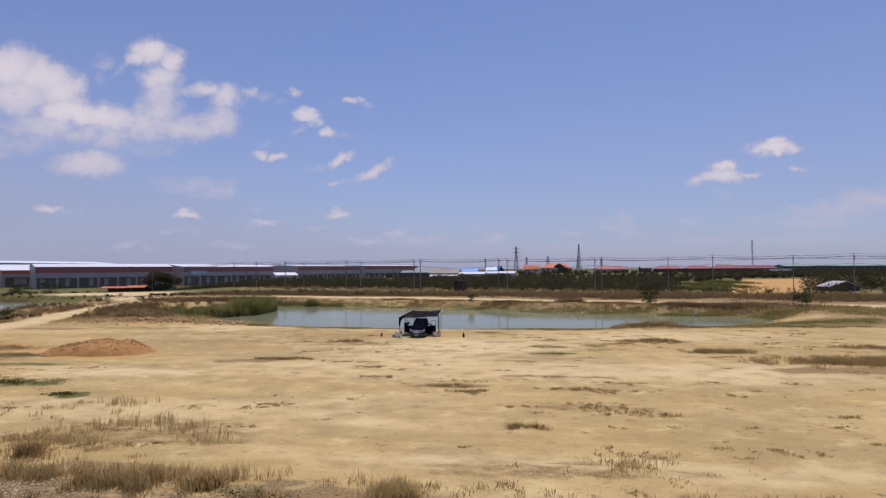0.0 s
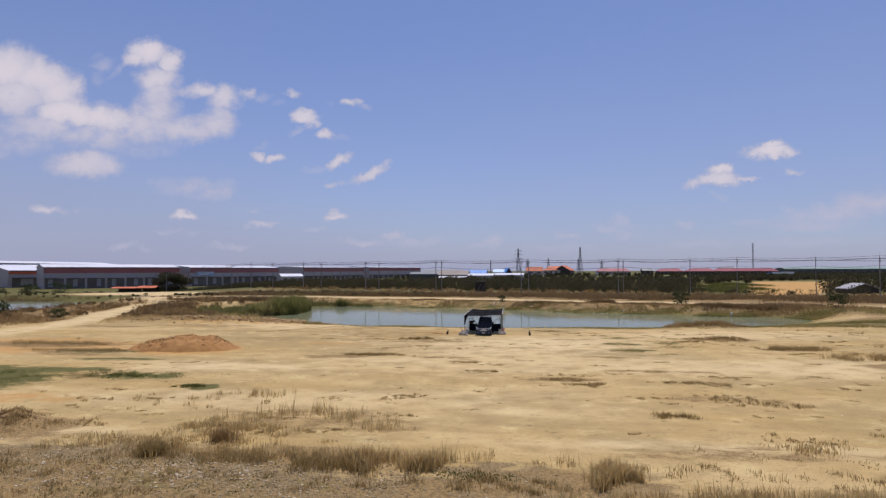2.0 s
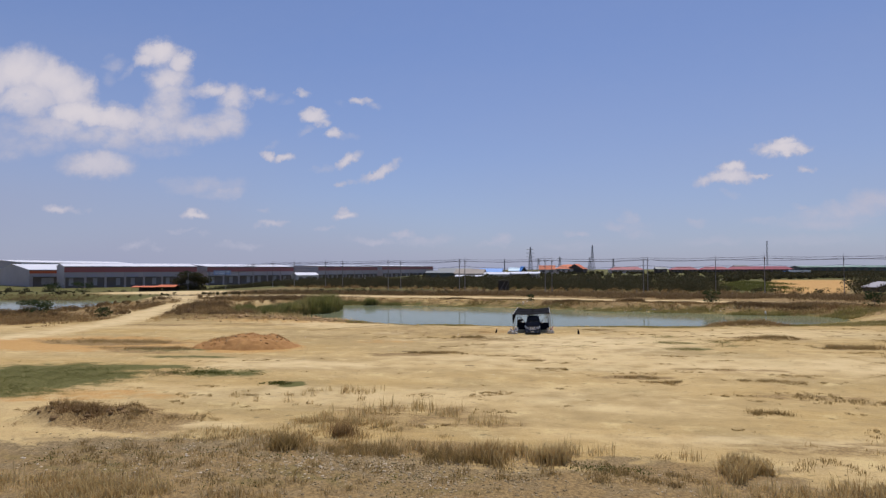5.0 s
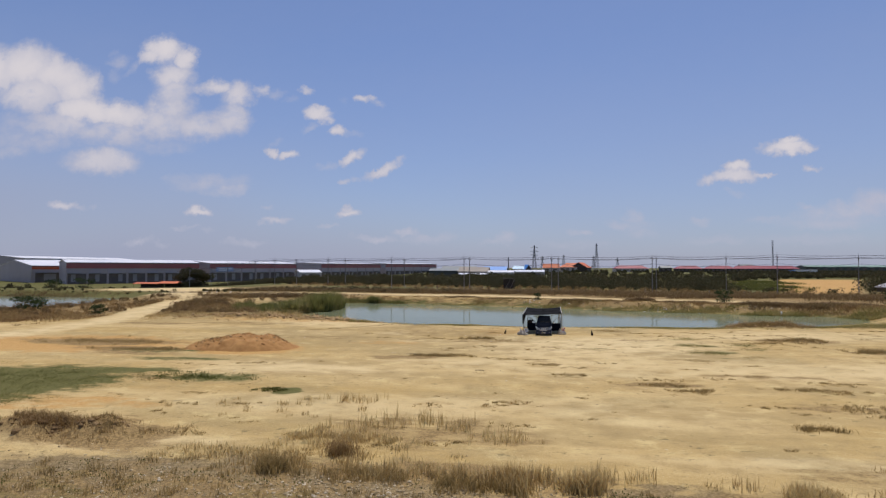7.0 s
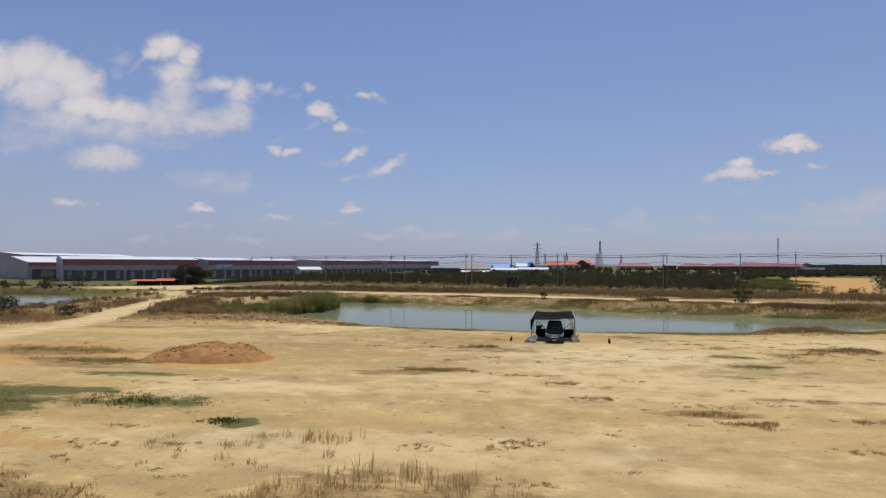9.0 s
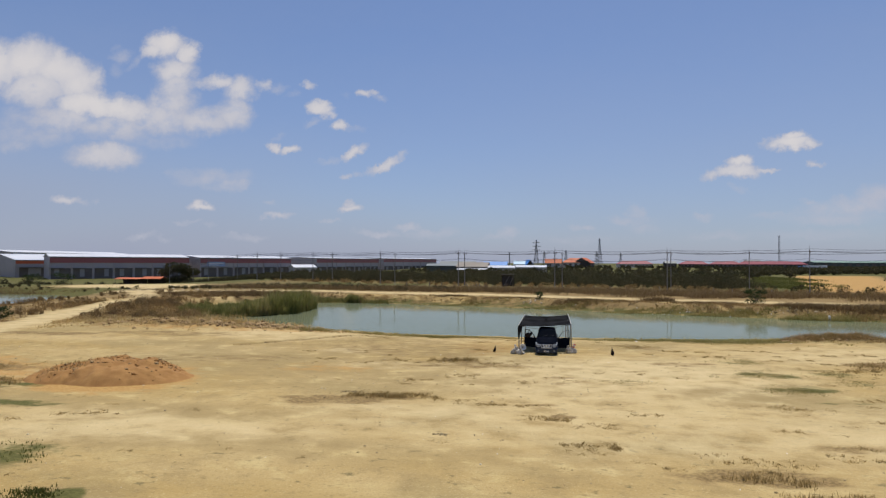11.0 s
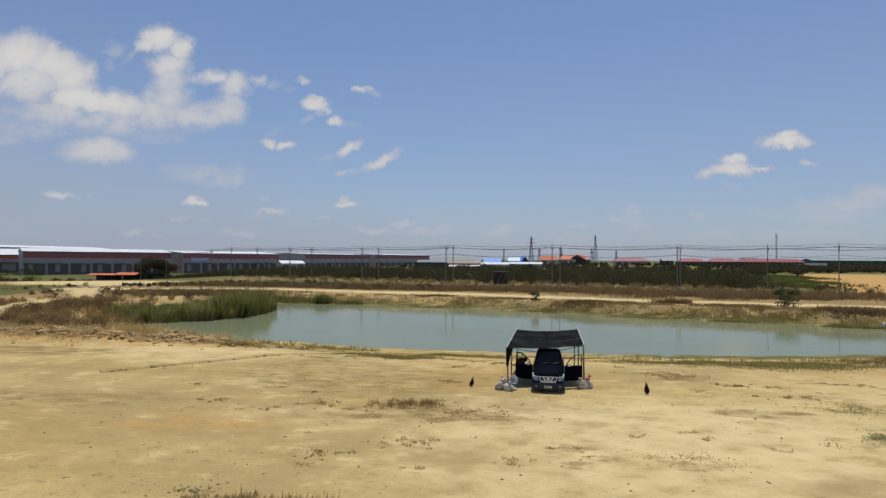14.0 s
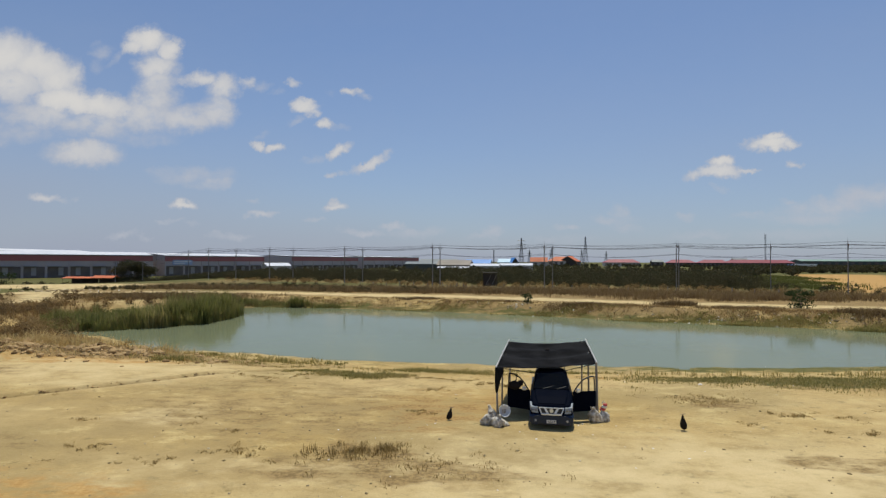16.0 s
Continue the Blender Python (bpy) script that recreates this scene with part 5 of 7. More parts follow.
# ---- grass, weeds, reeds and scrub ----
def blades(name, label, category, mat, spots, seed, wide=0.012, segs=2, bend=0.5):
    """Tufts of blades: spots of x, y, spread x, spread y, tufts, blades a tuft, tuft radius, least and most height."""
    rnd = np.random.RandomState(seed)
    P, Hh, R = [], [], []
    for cx, cy, sx, sy, tufts, per, rad, lo, hi in spots:
        tx, ty = cx + rnd.normal(0, 0.5, tufts) * sx, cy + rnd.normal(0, 0.5, tufts) * sy
        grow = rnd.uniform(0.65, 1.25, tufts)
        for x, y, g in zip(tx, ty, grow):
            n = max(3, int(per * g))
            P.append(np.stack([x + rnd.normal(0, 0.5, n) * rad * g, y + rnd.normal(0, 0.5, n) * rad * g], -1))
            Hh.append(rnd.uniform(lo, hi, n) * g)
            R.append(np.full(n, rad))
    P, Hh = np.concatenate(P), np.concatenate(Hh)
    keep = (inside(P[:, 0], P[:, 1], POND) < 1.0) & (inside(P[:, 0], P[:, 1], POND_LEFT) < 1.0) & (bare(P[:, 0], P[:, 1]) < 0.35)
    P, Hh = P[keep], Hh[keep]
    n = len(P)
    z = terrain(P[:, 0], P[:, 1]) - 0.03
    a, lean = rnd.uniform(0, 6.283, n), rnd.uniform(0.05, bend, n) * Hh
    w = wide * rnd.uniform(0.7, 1.4, n)
    dx, dy, ox, oy = np.cos(a) * lean, np.sin(a) * lean, -np.sin(a) * w, np.cos(a) * w
    V = np.empty((n, 5, 3))
    V[:, 0] = np.stack([P[:, 0] - ox, P[:, 1] - oy, z], -1)
    V[:, 1] = np.stack([P[:, 0] + ox, P[:, 1] + oy, z], -1)
    V[:, 2] = np.stack([P[:, 0] + dx * 0.35 + ox * 0.8, P[:, 1] + dy * 0.35 + oy * 0.8, z + Hh * 0.6], -1)
    V[:, 3] = np.stack([P[:, 0] + dx * 0.35 - ox * 0.8, P[:, 1] + dy * 0.35 - oy * 0.8, z + Hh * 0.6], -1)
    V[:, 4] = np.stack([P[:, 0] + dx, P[:, 1] + dy, z + Hh], -1)
    k = np.arange(n)[:, None] * 5
    quads, tris = (k + np.array([[0, 1, 2, 3]])).tolist(), (k + np.array([[3, 2, 4]])).tolist()
    return tagged(obj(name, V.reshape(-1, 3).tolist(), quads + tris, mat), label, category, kind="stuff")


def strewn(seed, n, x0, x1, y0, y1, lo, hi):
    """Small ragged clusters of tufts, drawn out sideways."""
    rnd, out = random.Random(seed), []
    while len(out) < n:
        x, y = rnd.uniform(x0, x1), rnd.uniform(y0, y1)
        if rnd.random() < float(ease(0.40, 0.62, fbm(np.array([x * 0.11]), np.array([y * 0.16]), 95))[0]):
            k = rnd.random() ** 2
            out.append((x, y, 0.25 + 1.1 * k, 0.15 + 0.4 * k, 2 + int(10 * k), 34, 0.20, lo * (1 + k), hi * (1 + k)))
    return out


blades("dry_grass", "dry straw-brown grass tufts at the gravel edge", "grass", M_DRY, [
    (-11, 25.2, 9, 0.9, 40, 34, 0.5, 0.15, 0.5), (-6.9, 24.3, 3.0, 0.8, 26, 60, 0.42, 0.3, 0.72), (-17, 26.2, 6, 1.4, 46, 60, 0.5, 0.1, 0.3), (-5, 24.2, 0.5, 0.4, 7, 120, 0.3, 0.3, 0.7),
    (1.9, 23.7, 0.9, 0.8, 14, 150, 0.40, 0.3, 0.75), (6.5, 21.0, 5, 1.2, 70, 60, 0.7, 0.2, 0.55), (13, 20.8, 8, 1.6, 60, 60, 0.7, 0.2, 0.5), (11.2, 28.0, 1.6, 0.7, 12, 40, 0.5, 0.1, 0.36), (-22, 19.2, 7, 1.0, 70, 80, 0.6, 0.15, 0.45),
    (-12.4, 32.2, 2.6, 1.0, 40, 8, 0.22, 0.3, 0.75), (-14.6, 31.0, 2.0, 0.8, 16, 8, 0.2, 0.25, 0.6), (-10.2, 31.2, 1.2, 0.7, 12, 7, 0.2, 0.3, 0.6), (-16.6, 36.3, 2.0, 0.8, 24, 8, 0.25, 0.3, 0.6), (-14.9, 29.0, 3.2, 1.0, 44, 40, 0.45, 0.14, 0.4), (-8, 29.9, 1.6, 0.9, 26, 9, 0.3, 0.3, 0.6), (-20, 34, 7, 3.2, 30, 16, 0.28, 0.12, 0.34), (9, 26.8, 6, 1.2, 14, 30, 0.4, 0.06, 0.2)], 51, wide=0.013, bend=0.7)
blades("dark_tufts", "dark brown dead weeds among the gravel", "weeds", M_WEED, [
    (-16.8, 24.9, 0.6, 0.4, 12, 110, 0.40, 0.25, 0.6), (-13.2, 24.6, 3.4, 0.6, 30, 60, 0.40, 0.12, 0.42), (-8.6, 23.9, 3.4, 0.6, 30, 60, 0.40, 0.14, 0.5), (-15, 22, 10, 2.6, 60, 40, 0.35, 0.08, 0.28), (-24, 23, 6, 2.4, 36, 40, 0.4, 0.08, 0.3), (-3, 22.4, 5, 1.2, 34, 50, 0.35, 0.08, 0.28), (5, 24.6, 4, 0.6, 16, 40, 0.35, 0.08, 0.26), (14, 24.4, 7, 1.0, 22, 40, 0.4, 0.08, 0.28), (17, 30.2, 3.5, 0.8, 10, 40, 0.4, 0.08, 0.22)], 61, wide=0.011, bend=0.9)
blades("weeds", "low dark weeds scattered over bare sand", "weeds", M_WEED, strewn(62, 120, -34, 40, 28, 46, 0.02, 0.08) + strewn(64, 90, -34, 40, 44, 60, 0.015, 0.06) + strewn(63, 150, -36, 44, 58, 82, 0.02, 0.08) + [
    (2.5, 43.6, 1.6, 0.4, 16, 40, 0.35, 0.08, 0.22), (3.9, 41.7, 1.4, 0.5, 16, 40, 0.35, 0.08, 0.22), (12.2, 42.9, 3.6, 0.6, 36, 40, 0.4, 0.06, 0.18), (7.1, 33.4, 1.2, 0.5, 14, 40, 0.35, 0.1, 0.3), (14.1, 36.5, 3, 0.8, 20, 30, 0.3, 0.08, 0.25), (12, 38, 3, 0.8, 16, 30, 0.3, 0.1, 0.25),
    (26.8, 61.6, 3.0, 1.2, 60, 60, 0.6, 0.12, 0.4), (35, 55.5, 6.0, 2.2, 150, 60, 0.7, 0.2, 0.55), (22.2, 68.6, 3.6, 1.2, 50, 50, 0.5, 0.1, 0.35), (42, 65, 4, 1.4, 30, 50, 0.6, 0.15, 0.4), (17.4, 66.3, 3, 1.0, 24, 40, 0.4, 0.06, 0.2),
    (-13.8, 54.7, 2.6, 0.7, 60, 50, 0.4, 0.06, 0.24), (-10.9, 67.6, 1.6, 0.8, 30, 30, 0.25, 0.08, 0.34), (-9, 66.6, 4, 2.0, 40, 24, 0.3, 0.04, 0.14), (-50, 59.8, 8, 2.0, 90, 40, 0.7, 0.08, 0.26), (-43, 55.2, 6, 1.2, 60, 40, 0.6, 0.08, 0.26),
    (-4.7, 50.6, 0.9, 0.3, 12, 40, 0.3, 0.06, 0.16), (-7, 53.4, 2.4, 0.25, 26, 26, 0.25, 0.04, 0.12), (0.2, 52.4, 1.0, 0.4, 12, 20, 0.2, 0.04, 0.12), (-3.8, 46.7, 0.9, 0.25, 12, 30, 0.25, 0.05, 0.14), (-2.5, 46.5, 0.3, 0.2, 6, 40, 0.2, 0.08, 0.2), (4.4, 77.2, 2.2, 0.9, 40, 30, 0.4, 0.04, 0.14), (8.4, 54.6, 2, 0.7, 16, 30, 0.3, 0.05, 0.14)], 52, wide=0.012, bend=1.0)
blades("brush_heap", "tangle of dead brown brushwood and weeds", "brushwood", M_BRUSH, [
    (-28.3, 28.7, 4.0, 1.5, 90, 50, 0.55, 0.06, 0.26), (-29.6, 28.9, 2.6, 1.0, 40, 60, 0.45, 0.15, 0.5), (-14.9, 26.9, 0.7, 0.5, 6, 90, 0.45, 0.3, 0.7), (26, 85.4, 4.4, 1.2, 150, 60, 0.7, 0.2, 0.6)], 53, wide=0.009, bend=1.2)
blades("green_grass", "short green grass patches on damp ground", "grass", M_GREEN, [
    (-14, 22.5, 10, 3.0, 40, 34, 0.4, 0.03, 0.10), (-24, 22.5, 5, 2.0, 20, 34, 0.4, 0.03, 0.1), (-2.8, 23.4, 1.6, 0.5, 30, 44, 0.4, 0.03, 0.1), (-41, 40, 8.5, 5.2, 420, 70, 0.8, 0.02, 0.07), (-40.5, 34.6, 5, 2.2, 90, 60, 0.7, 0.02, 0.07), (-30.4, 42.2, 4.0, 1.6, 50, 44, 0.6, 0.05, 0.16), (-22.4, 38.8, 0.9, 0.5, 12, 60, 0.4, 0.06, 0.18)], 54, wide=0.02)
blades("patch_grass", "thin olive grass growing in patches on bare sand", "grass", M_PATCH, [
    (10.6, 63.8, 2.2, 1.4, 40, 34, 0.6, 0.03, 0.11), (10.7, 59.2, 2.2, 1.1, 40, 34, 0.6, 0.03, 0.11), (11.2, 69.6, 2.0, 1.4, 26, 30, 0.6, 0.03, 0.10), (1.0, 60.4, 2, 0.8, 20, 30, 0.5, 0.03, 0.09), (15.8, 65.4, 1.8, 1.2, 20, 34, 0.6, 0.03, 0.10), (15.4, 61.9, 1.6, 1.2, 20, 34, 0.6, 0.03, 0.10)], 79, wide=0.018, bend=1.0)
blades("shore_grass", "green and straw-coloured grass along the pond's edge", "grass", M_SHORE, [
    (12, 84.0, 11, 3.2, 340, 50, 0.9, 0.04, 0.19), (10, 89, 9, 0.8, 30, 14, 0.4, 0.2, 0.6), (32, 88.5, 14, 4.0, 300, 50, 1.0, 0.06, 0.24), (-14.6, 81.6, 3.0, 1.0, 90, 50, 0.5, 0.06, 0.26), (-18.4, 83.2, 2.0, 0.7, 30, 40, 0.4, 0.05, 0.2), (-29.6, 86.6, 2.4, 0.8, 40, 16, 0.4, 0.15, 0.5), (-24, 88.5, 10, 3, 50, 26, 0.5, 0.05, 0.2), (-24, 92.0, 6, 1.4, 50, 24, 0.5, 0.15, 0.5), (-32, 95, 6, 2, 40, 20, 0.5, 0.2, 0.5), (-9.5, 87.0, 5, 2.0, 110, 40, 0.7, 0.06, 0.24), (-3, 89.5, 6, 1, 60, 30, 0.6, 0.06, 0.24), (24, 90.5, 8, 1.0, 40, 16, 0.5, 0.2, 0.6),
    (50, 96, 12, 4, 240, 50, 1.1, 0.12, 0.45), (74, 112, 10, 10, 260, 45, 1.4, 0.25, 0.7), (46, 86, 12, 2.0, 90, 50, 1.0, 0.08, 0.3)], 55, wide=0.018, bend=0.9)
blades("bank_grass", "dry brown growth on the banks and verges", "grass", M_BRUSH, [
    (-86, 86, 14, 10, 520, 40, 1.4, 0.12, 0.45), (-99, 108, 8, 20, 420, 34, 1.4, 0.1, 0.3), (-60, 100, 9, 7, 260, 50, 1.2, 0.15, 0.55), (-76, 118, 10, 14, 320, 40, 1.4, 0.3, 0.9),
    (-40, 152, 20, 3.0, 120, 30, 1.0, 0.08, 0.35), (-12, 147, 14, 3.2, 120, 30, 1.0, 0.08, 0.35), (12, 138, 14, 3.4, 130, 30, 1.0, 0.08, 0.4), (34, 132, 12, 4.0, 140, 30, 1.0, 0.1, 0.5), (60, 126, 14, 6, 260, 36, 1.4, 0.2, 0.8)], 56, wide=0.035, bend=1.0)


blades("crop", "low dark green crop on a field behind the scrub", "crop", M_GREEN, [(80, 226, 7, 18, 420, 26, 1.6, 0.3, 0.7), (98, 270, 8, 30, 420, 26, 2.0, 0.3, 0.8), (120, 324, 10, 30, 260, 26, 2.4, 0.3, 0.9)], 59, wide=0.07, bend=0.8)
blades("rough_growth", "rusty brown rough growth behind the sandy track", "grass", M_RUST, [
    (-70, 186, 40, 9, 600, 30, 2.0, 0.4, 1.2), (-70, 151, 20, 6, 420, 30, 1.6, 0.3, 0.9), (-10, 180, 46, 10, 900, 30, 2.0, 0.4, 1.3), (44, 168, 30, 12, 700, 30, 2.0, 0.4, 1.3), (90, 158, 26, 16, 500, 30, 2.2, 0.4, 1.3), (-150, 168, 20, 6, 200, 30, 2.0, 0.2, 0.5)], 58, wide=0.035, bend=1.0)
blades("spit_grass", "straw-brown grass on the churned spit beside the reeds", "grass", M_DRY, [
    (-44, 89, 18, 5, 260, 34, 0.9, 0.08, 0.36), (-57, 93, 12, 6, 300, 40, 1.1, 0.12, 0.5), (-40, 92, 8, 3, 90, 30, 0.8, 0.25, 0.9), (-43, 94, 5, 2, 60, 34, 0.7, 0.6, 1.6), (-70, 84, 10, 5, 60, 26, 0.8, 0.06, 0.25)], 57, wide=0.02, bend=1.0)


def reeds():
    rnd = np.random.RandomState(60)
    poly = [(-60, 110.6), (-55, 111.5), (-50.5, 114.5), (-44.5, 125), (-46.5, 134), (-52, 139), (-61, 136), (-66, 127), (-64, 116)]
    x, y = rnd.uniform(-70, -42, 90000), rnd.uniform(107, 142, 90000)
    d = inside(x + 6 * (fbm(x * 0.25, y * 0.25, 61) - 0.5), y + 6 * (fbm(x * 0.25, y * 0.25, 62) - 0.5), poly)
    clump = fbm(x * 0.45, y * 0.45, 63)
    keep = (d > 0) & (rnd.uniform(0, 1, len(x)) < (0.3 + 0.7 * np.exp(-d / 4.0)) * ease(0.22, 0.5, clump))
    x, y, clump = x[keep][:30000], y[keep][:30000], clump[keep][:30000]
    n = len(x)
    h = (0.5 + 3.1 * ease(0.25, 0.75, clump) * (0.55 + 0.55 * ease(-60, -48, x)) + 0.8 * ease(-56, -47, x)) * rnd.uniform(0.55, 1.15, n)
    z = np.maximum(terrain(x, y), WATER_Z - 0.3)
    a, lean = rnd.uniform(0, 6.283, n), rnd.uniform(0.05, 0.5, n) * h
    w = rnd.uniform(0.02, 0.045, n)
    dx, dy, ox, oy = np.cos(a) * lean, np.sin(a) * lean, -np.sin(a) * w, np.cos(a) * w
    V = np.empty((n, 5, 3))
    for i, (k, t, s) in enumerate(((0, 0, -1), (0, 0, 1), (0.3, 0.6, 1), (0.3, 0.6, -1))):
        V[:, i] = np.stack([x + dx * k + s * ox, y + dy * k + s * oy, z + h * t], -1)
    V[:, 4] = np.stack([x + dx, y + dy, z + h], -1)
    k = np.arange(n)[:, None] * 5
    ob = obj("reeds", V.reshape(-1, 3).tolist(), (k + np.array([[0, 1, 2, 3]])).tolist() + (k + np.array([[3, 2, 4]])).tolist(), M_REED)
    return tagged(ob, "dense tall green reeds standing in the pond", "reeds", kind="stuff")


reeds()


def leaf_cloud(rnd, centres, per, leaf, V):
    """Small leaf sprays spread through the crowns: centres of x, y, z, radius x, radius z."""
    for cx, cy, cz, rx, rz in centres:
        n = per
        v = rnd.normal(0, 1, (n, 3))
        v /= np.linalg.norm(v, axis=1)[:, None]
        v *= (rnd.uniform(0.25, 1.0, n) ** 0.45)[:, None] * (0.8 + 0.45 * rnd.uniform(0, 1, n))[:, None]
        c = np.stack([cx + v[:, 0] * rx, cy + v[:, 1] * rx, cz + v[:, 2] * rz], -1)
        p, q = rnd.normal(0, 1, (n, 3)), rnd.normal(0, 1, (n, 3))
        p /= np.linalg.norm(p, axis=1)[:, None]
        q -= p * np.sum(p * q, 1)[:, None]
        q /= np.linalg.norm(q, axis=1)[:, None]
        s = rnd.uniform(0.6, 1.4, n)[:, None] * leaf
        V.append(np.stack([c - p * s, c - q * s * 0.5, c + p * s, c + q * s * 0.55], 1))


def thicket(name, label, mat, regions, seed):
    """regions: x, y, spread x, spread y, bushes, least and most height, leaves a bush, leaf size."""
    rnd, V = np.random.RandomState(seed), []
    for cx, cy, sx, sy, n, lo, hi, per, leaf in regions:
        x, y = cx + rnd.uniform(-1, 1, n) * sx, cy + rnd.uniform(-1, 1, n) * sy
        ok = (inside(x, y, [(74, 190), (150, 372), (166, 405), (215, 405), (138, 262), (92, 184)]) < 0) & (inside(x, y, [(62, 196), (92, 300), (150, 374), (74, 190)]) < 0) & (bare(x, y) < 0.3)
        x, y, n = x[ok], y[ok], int(ok.sum())
        h = rnd.uniform(lo, hi, n)
        g = terrain(x, y)
        leaf_cloud(rnd, [(a, b, c + e * 0.48, e * rnd.uniform(0.45, 0.8), e * 0.52) for a, b, c, e in zip(x, y, g, h)], per, leaf, V)
    V = np.concatenate(V)
    k = np.arange(len(V))[:, None] * 4
    ob = obj(name, V.reshape(-1, 3).tolist(), (k + np.array([[0, 1, 2, 3]])).tolist(), mat)
    return tagged(ob, label, "thicket", kind="stuff")


def slant(x):
    return 214 - 0.36 * x


SCRUB = []
for sx in range(-160, 66, 14):
    tall = 0.66 if sx < -80 else 1.0
    SCRUB += [(sx, slant(sx) + 5, 9, 6, 22, 1.2, 2.6, 170, 0.15), (sx, slant(sx) + 20, 9, 10, 30, 2.0 * tall, 4.2 * tall, 220, 0.18), (sx, slant(sx) + 42, 9, 14, 24, 3.0 * tall, 4.9 * tall, 190, 0.24)]
for sx in range(-150, -40, 14):
    SCRUB += [(sx, slant(sx) + 72, 10, 16, 16, 2.0, 4.2, 150, 0.3)]
for sx in range(-60, 110, 20):
    SCRUB += [(sx + 20, slant(sx) + 95, 12, 30, 16, 3.0, 4.7, 150, 0.4), (sx + 50, slant(sx) + 170, 16, 40, 16, 3.0, 4.6, 120, 0.55)]
SCRUB += [(-160, 178, 26, 8, 34, 0.3, 0.8, 120, 0.14), (-210, 225, 40, 14, 50, 0.5, 1.3, 110, 0.18), (-290, 300, 40, 14, 40, 1.0, 3.0, 140, 0.28), (-104, 176, 10, 5, 18, 0.4, 1.0, 110, 0.13), (-100, 176, 10, 4, 18, 0.4, 1.0, 110, 0.12), (-112, 168, 12, 3, 14, 0.3, 0.9, 110, 0.12)]
thicket("scrub_belt", "dense dark scrub and small trees behind the power line", M_SCRUB, SCRUB, 70)
thicket("brown_brush", "dry reddish-brown bushes below the power line", M_BRUSH,
        [(-90 + 13 * i, slant(-90 + 13 * i) - 9, 8, 6, 14, 0.7, 1.7, 110, 0.14) for i in range(16)] + [(-60, 101, 8, 5, 26, 0.6, 1.7, 220, 0.09), (-60, 107, 6, 4, 14, 0.9, 2.1, 240, 0.09), (-68, 110, 4, 6, 10, 0.6, 1.6, 200, 0.1), (-88, 92, 8, 6, 14, 0.4, 1.0, 160, 0.1), (-70, 132, 4, 8, 10, 0.8, 1.8, 200, 0.12)], 71)
blades("bank_weeds", "low olive weeds along the far water's edge", "weeds", M_SHORE, [
    (-46, 149.5, 14, 1.6, 220, 26, 0.7, 0.12, 0.45), (-18, 145.0, 14, 1.6, 150, 26, 0.7, 0.1, 0.35), (2, 138.6, 11, 1.8, 170, 26, 0.7, 0.1, 0.35), (16, 131.6, 10, 1.6, 220, 26, 0.7, 0.12, 0.4),
    (30, 127.8, 9, 1.6, 260, 28, 0.8, 0.15, 0.5), (44, 123, 7, 2.0, 240, 30, 0.9, 0.2, 0.6), (56, 117, 5, 4, 160, 30, 1.0, 0.2, 0.7)], 74, wide=0.03, bend=0.9)
blades("bank_brush", "patches of dead brown brush on the far bank", "brushwood", M_RUST, [
    (7, 141, 8, 2.0, 90, 40, 1.1, 0.15, 0.5), (22.5, 142.5, 3, 1.2, 50, 50, 0.9, 0.3, 0.9), (30, 137, 6, 1.6, 80, 40, 1.0, 0.15, 0.5), (44, 129.5, 5, 2.4, 120, 50, 1.1, 0.25, 0.9), (56, 128, 8, 3.5, 160, 50, 1.3, 0.3, 1.0), (-20, 152.5, 4, 1.6, 50, 40, 0.9, 0.15, 0.5), (-6, 147.5, 5, 1.4, 50, 40, 0.9, 0.12, 0.4)], 76, wide=0.03, bend=1.2)
thicket("verge_brush", "dark rusty-brown bushes on the weedy verge", M_RUST,
        [(-61, 100, 9, 6, 46, 0.5, 1.5, 150, 0.09), (-66, 112, 7, 9, 40, 0.6, 1.9, 170, 0.10), (-77, 122, 9, 13, 60, 0.5, 1.7, 150, 0.10), (-74, 101, 5, 5, 16, 0.4, 1.1, 130, 0.09), (-92, 96, 9, 9, 46, 0.4, 1.2, 130, 0.10), (-100, 116, 7, 14, 46, 0.4, 1.2, 130, 0.11), (-70, 146, 14, 6, 50, 0.4, 1.4, 120, 0.12), (-96, 148, 6, 10, 30, 0.4, 1.2, 120, 0.12)], 78)
thicket("olive_brush", "dull olive brush between the track and the power line", M_SCRUB,
        [(-92, 190, 14, 7, 40, 0.5, 1.4, 110, 0.13), (-66, 188, 16, 7, 60, 0.6, 1.7, 120, 0.13), (-36, 182, 16, 7, 50, 0.5, 1.5, 110, 0.13), (-190, 240, 50, 14, 60, 0.6, 1.8, 90, 0.2)], 75)
thicket("right_thicket", "dark trees and bushes round a hut", M_SCRUB,
        [(140, 236, 26, 18, 44, 3.8, 6.6, 320, 0.3), (112, 214, 8, 6, 8, 2.5, 5.0, 120, 0.32), (96, 176, 5, 4, 6, 2.0, 4.5, 140, 0.25), (150, 200, 20, 12, 14, 3, 7, 130, 0.4), (118, 176, 10, 8, 10, 1.5, 3.5, 100, 0.28), (70, 186, 5, 3, 5, 1.2, 2.6, 90, 0.22), (84, 182, 7, 4, 7, 1.0, 2.4, 90, 0.2)], 72)
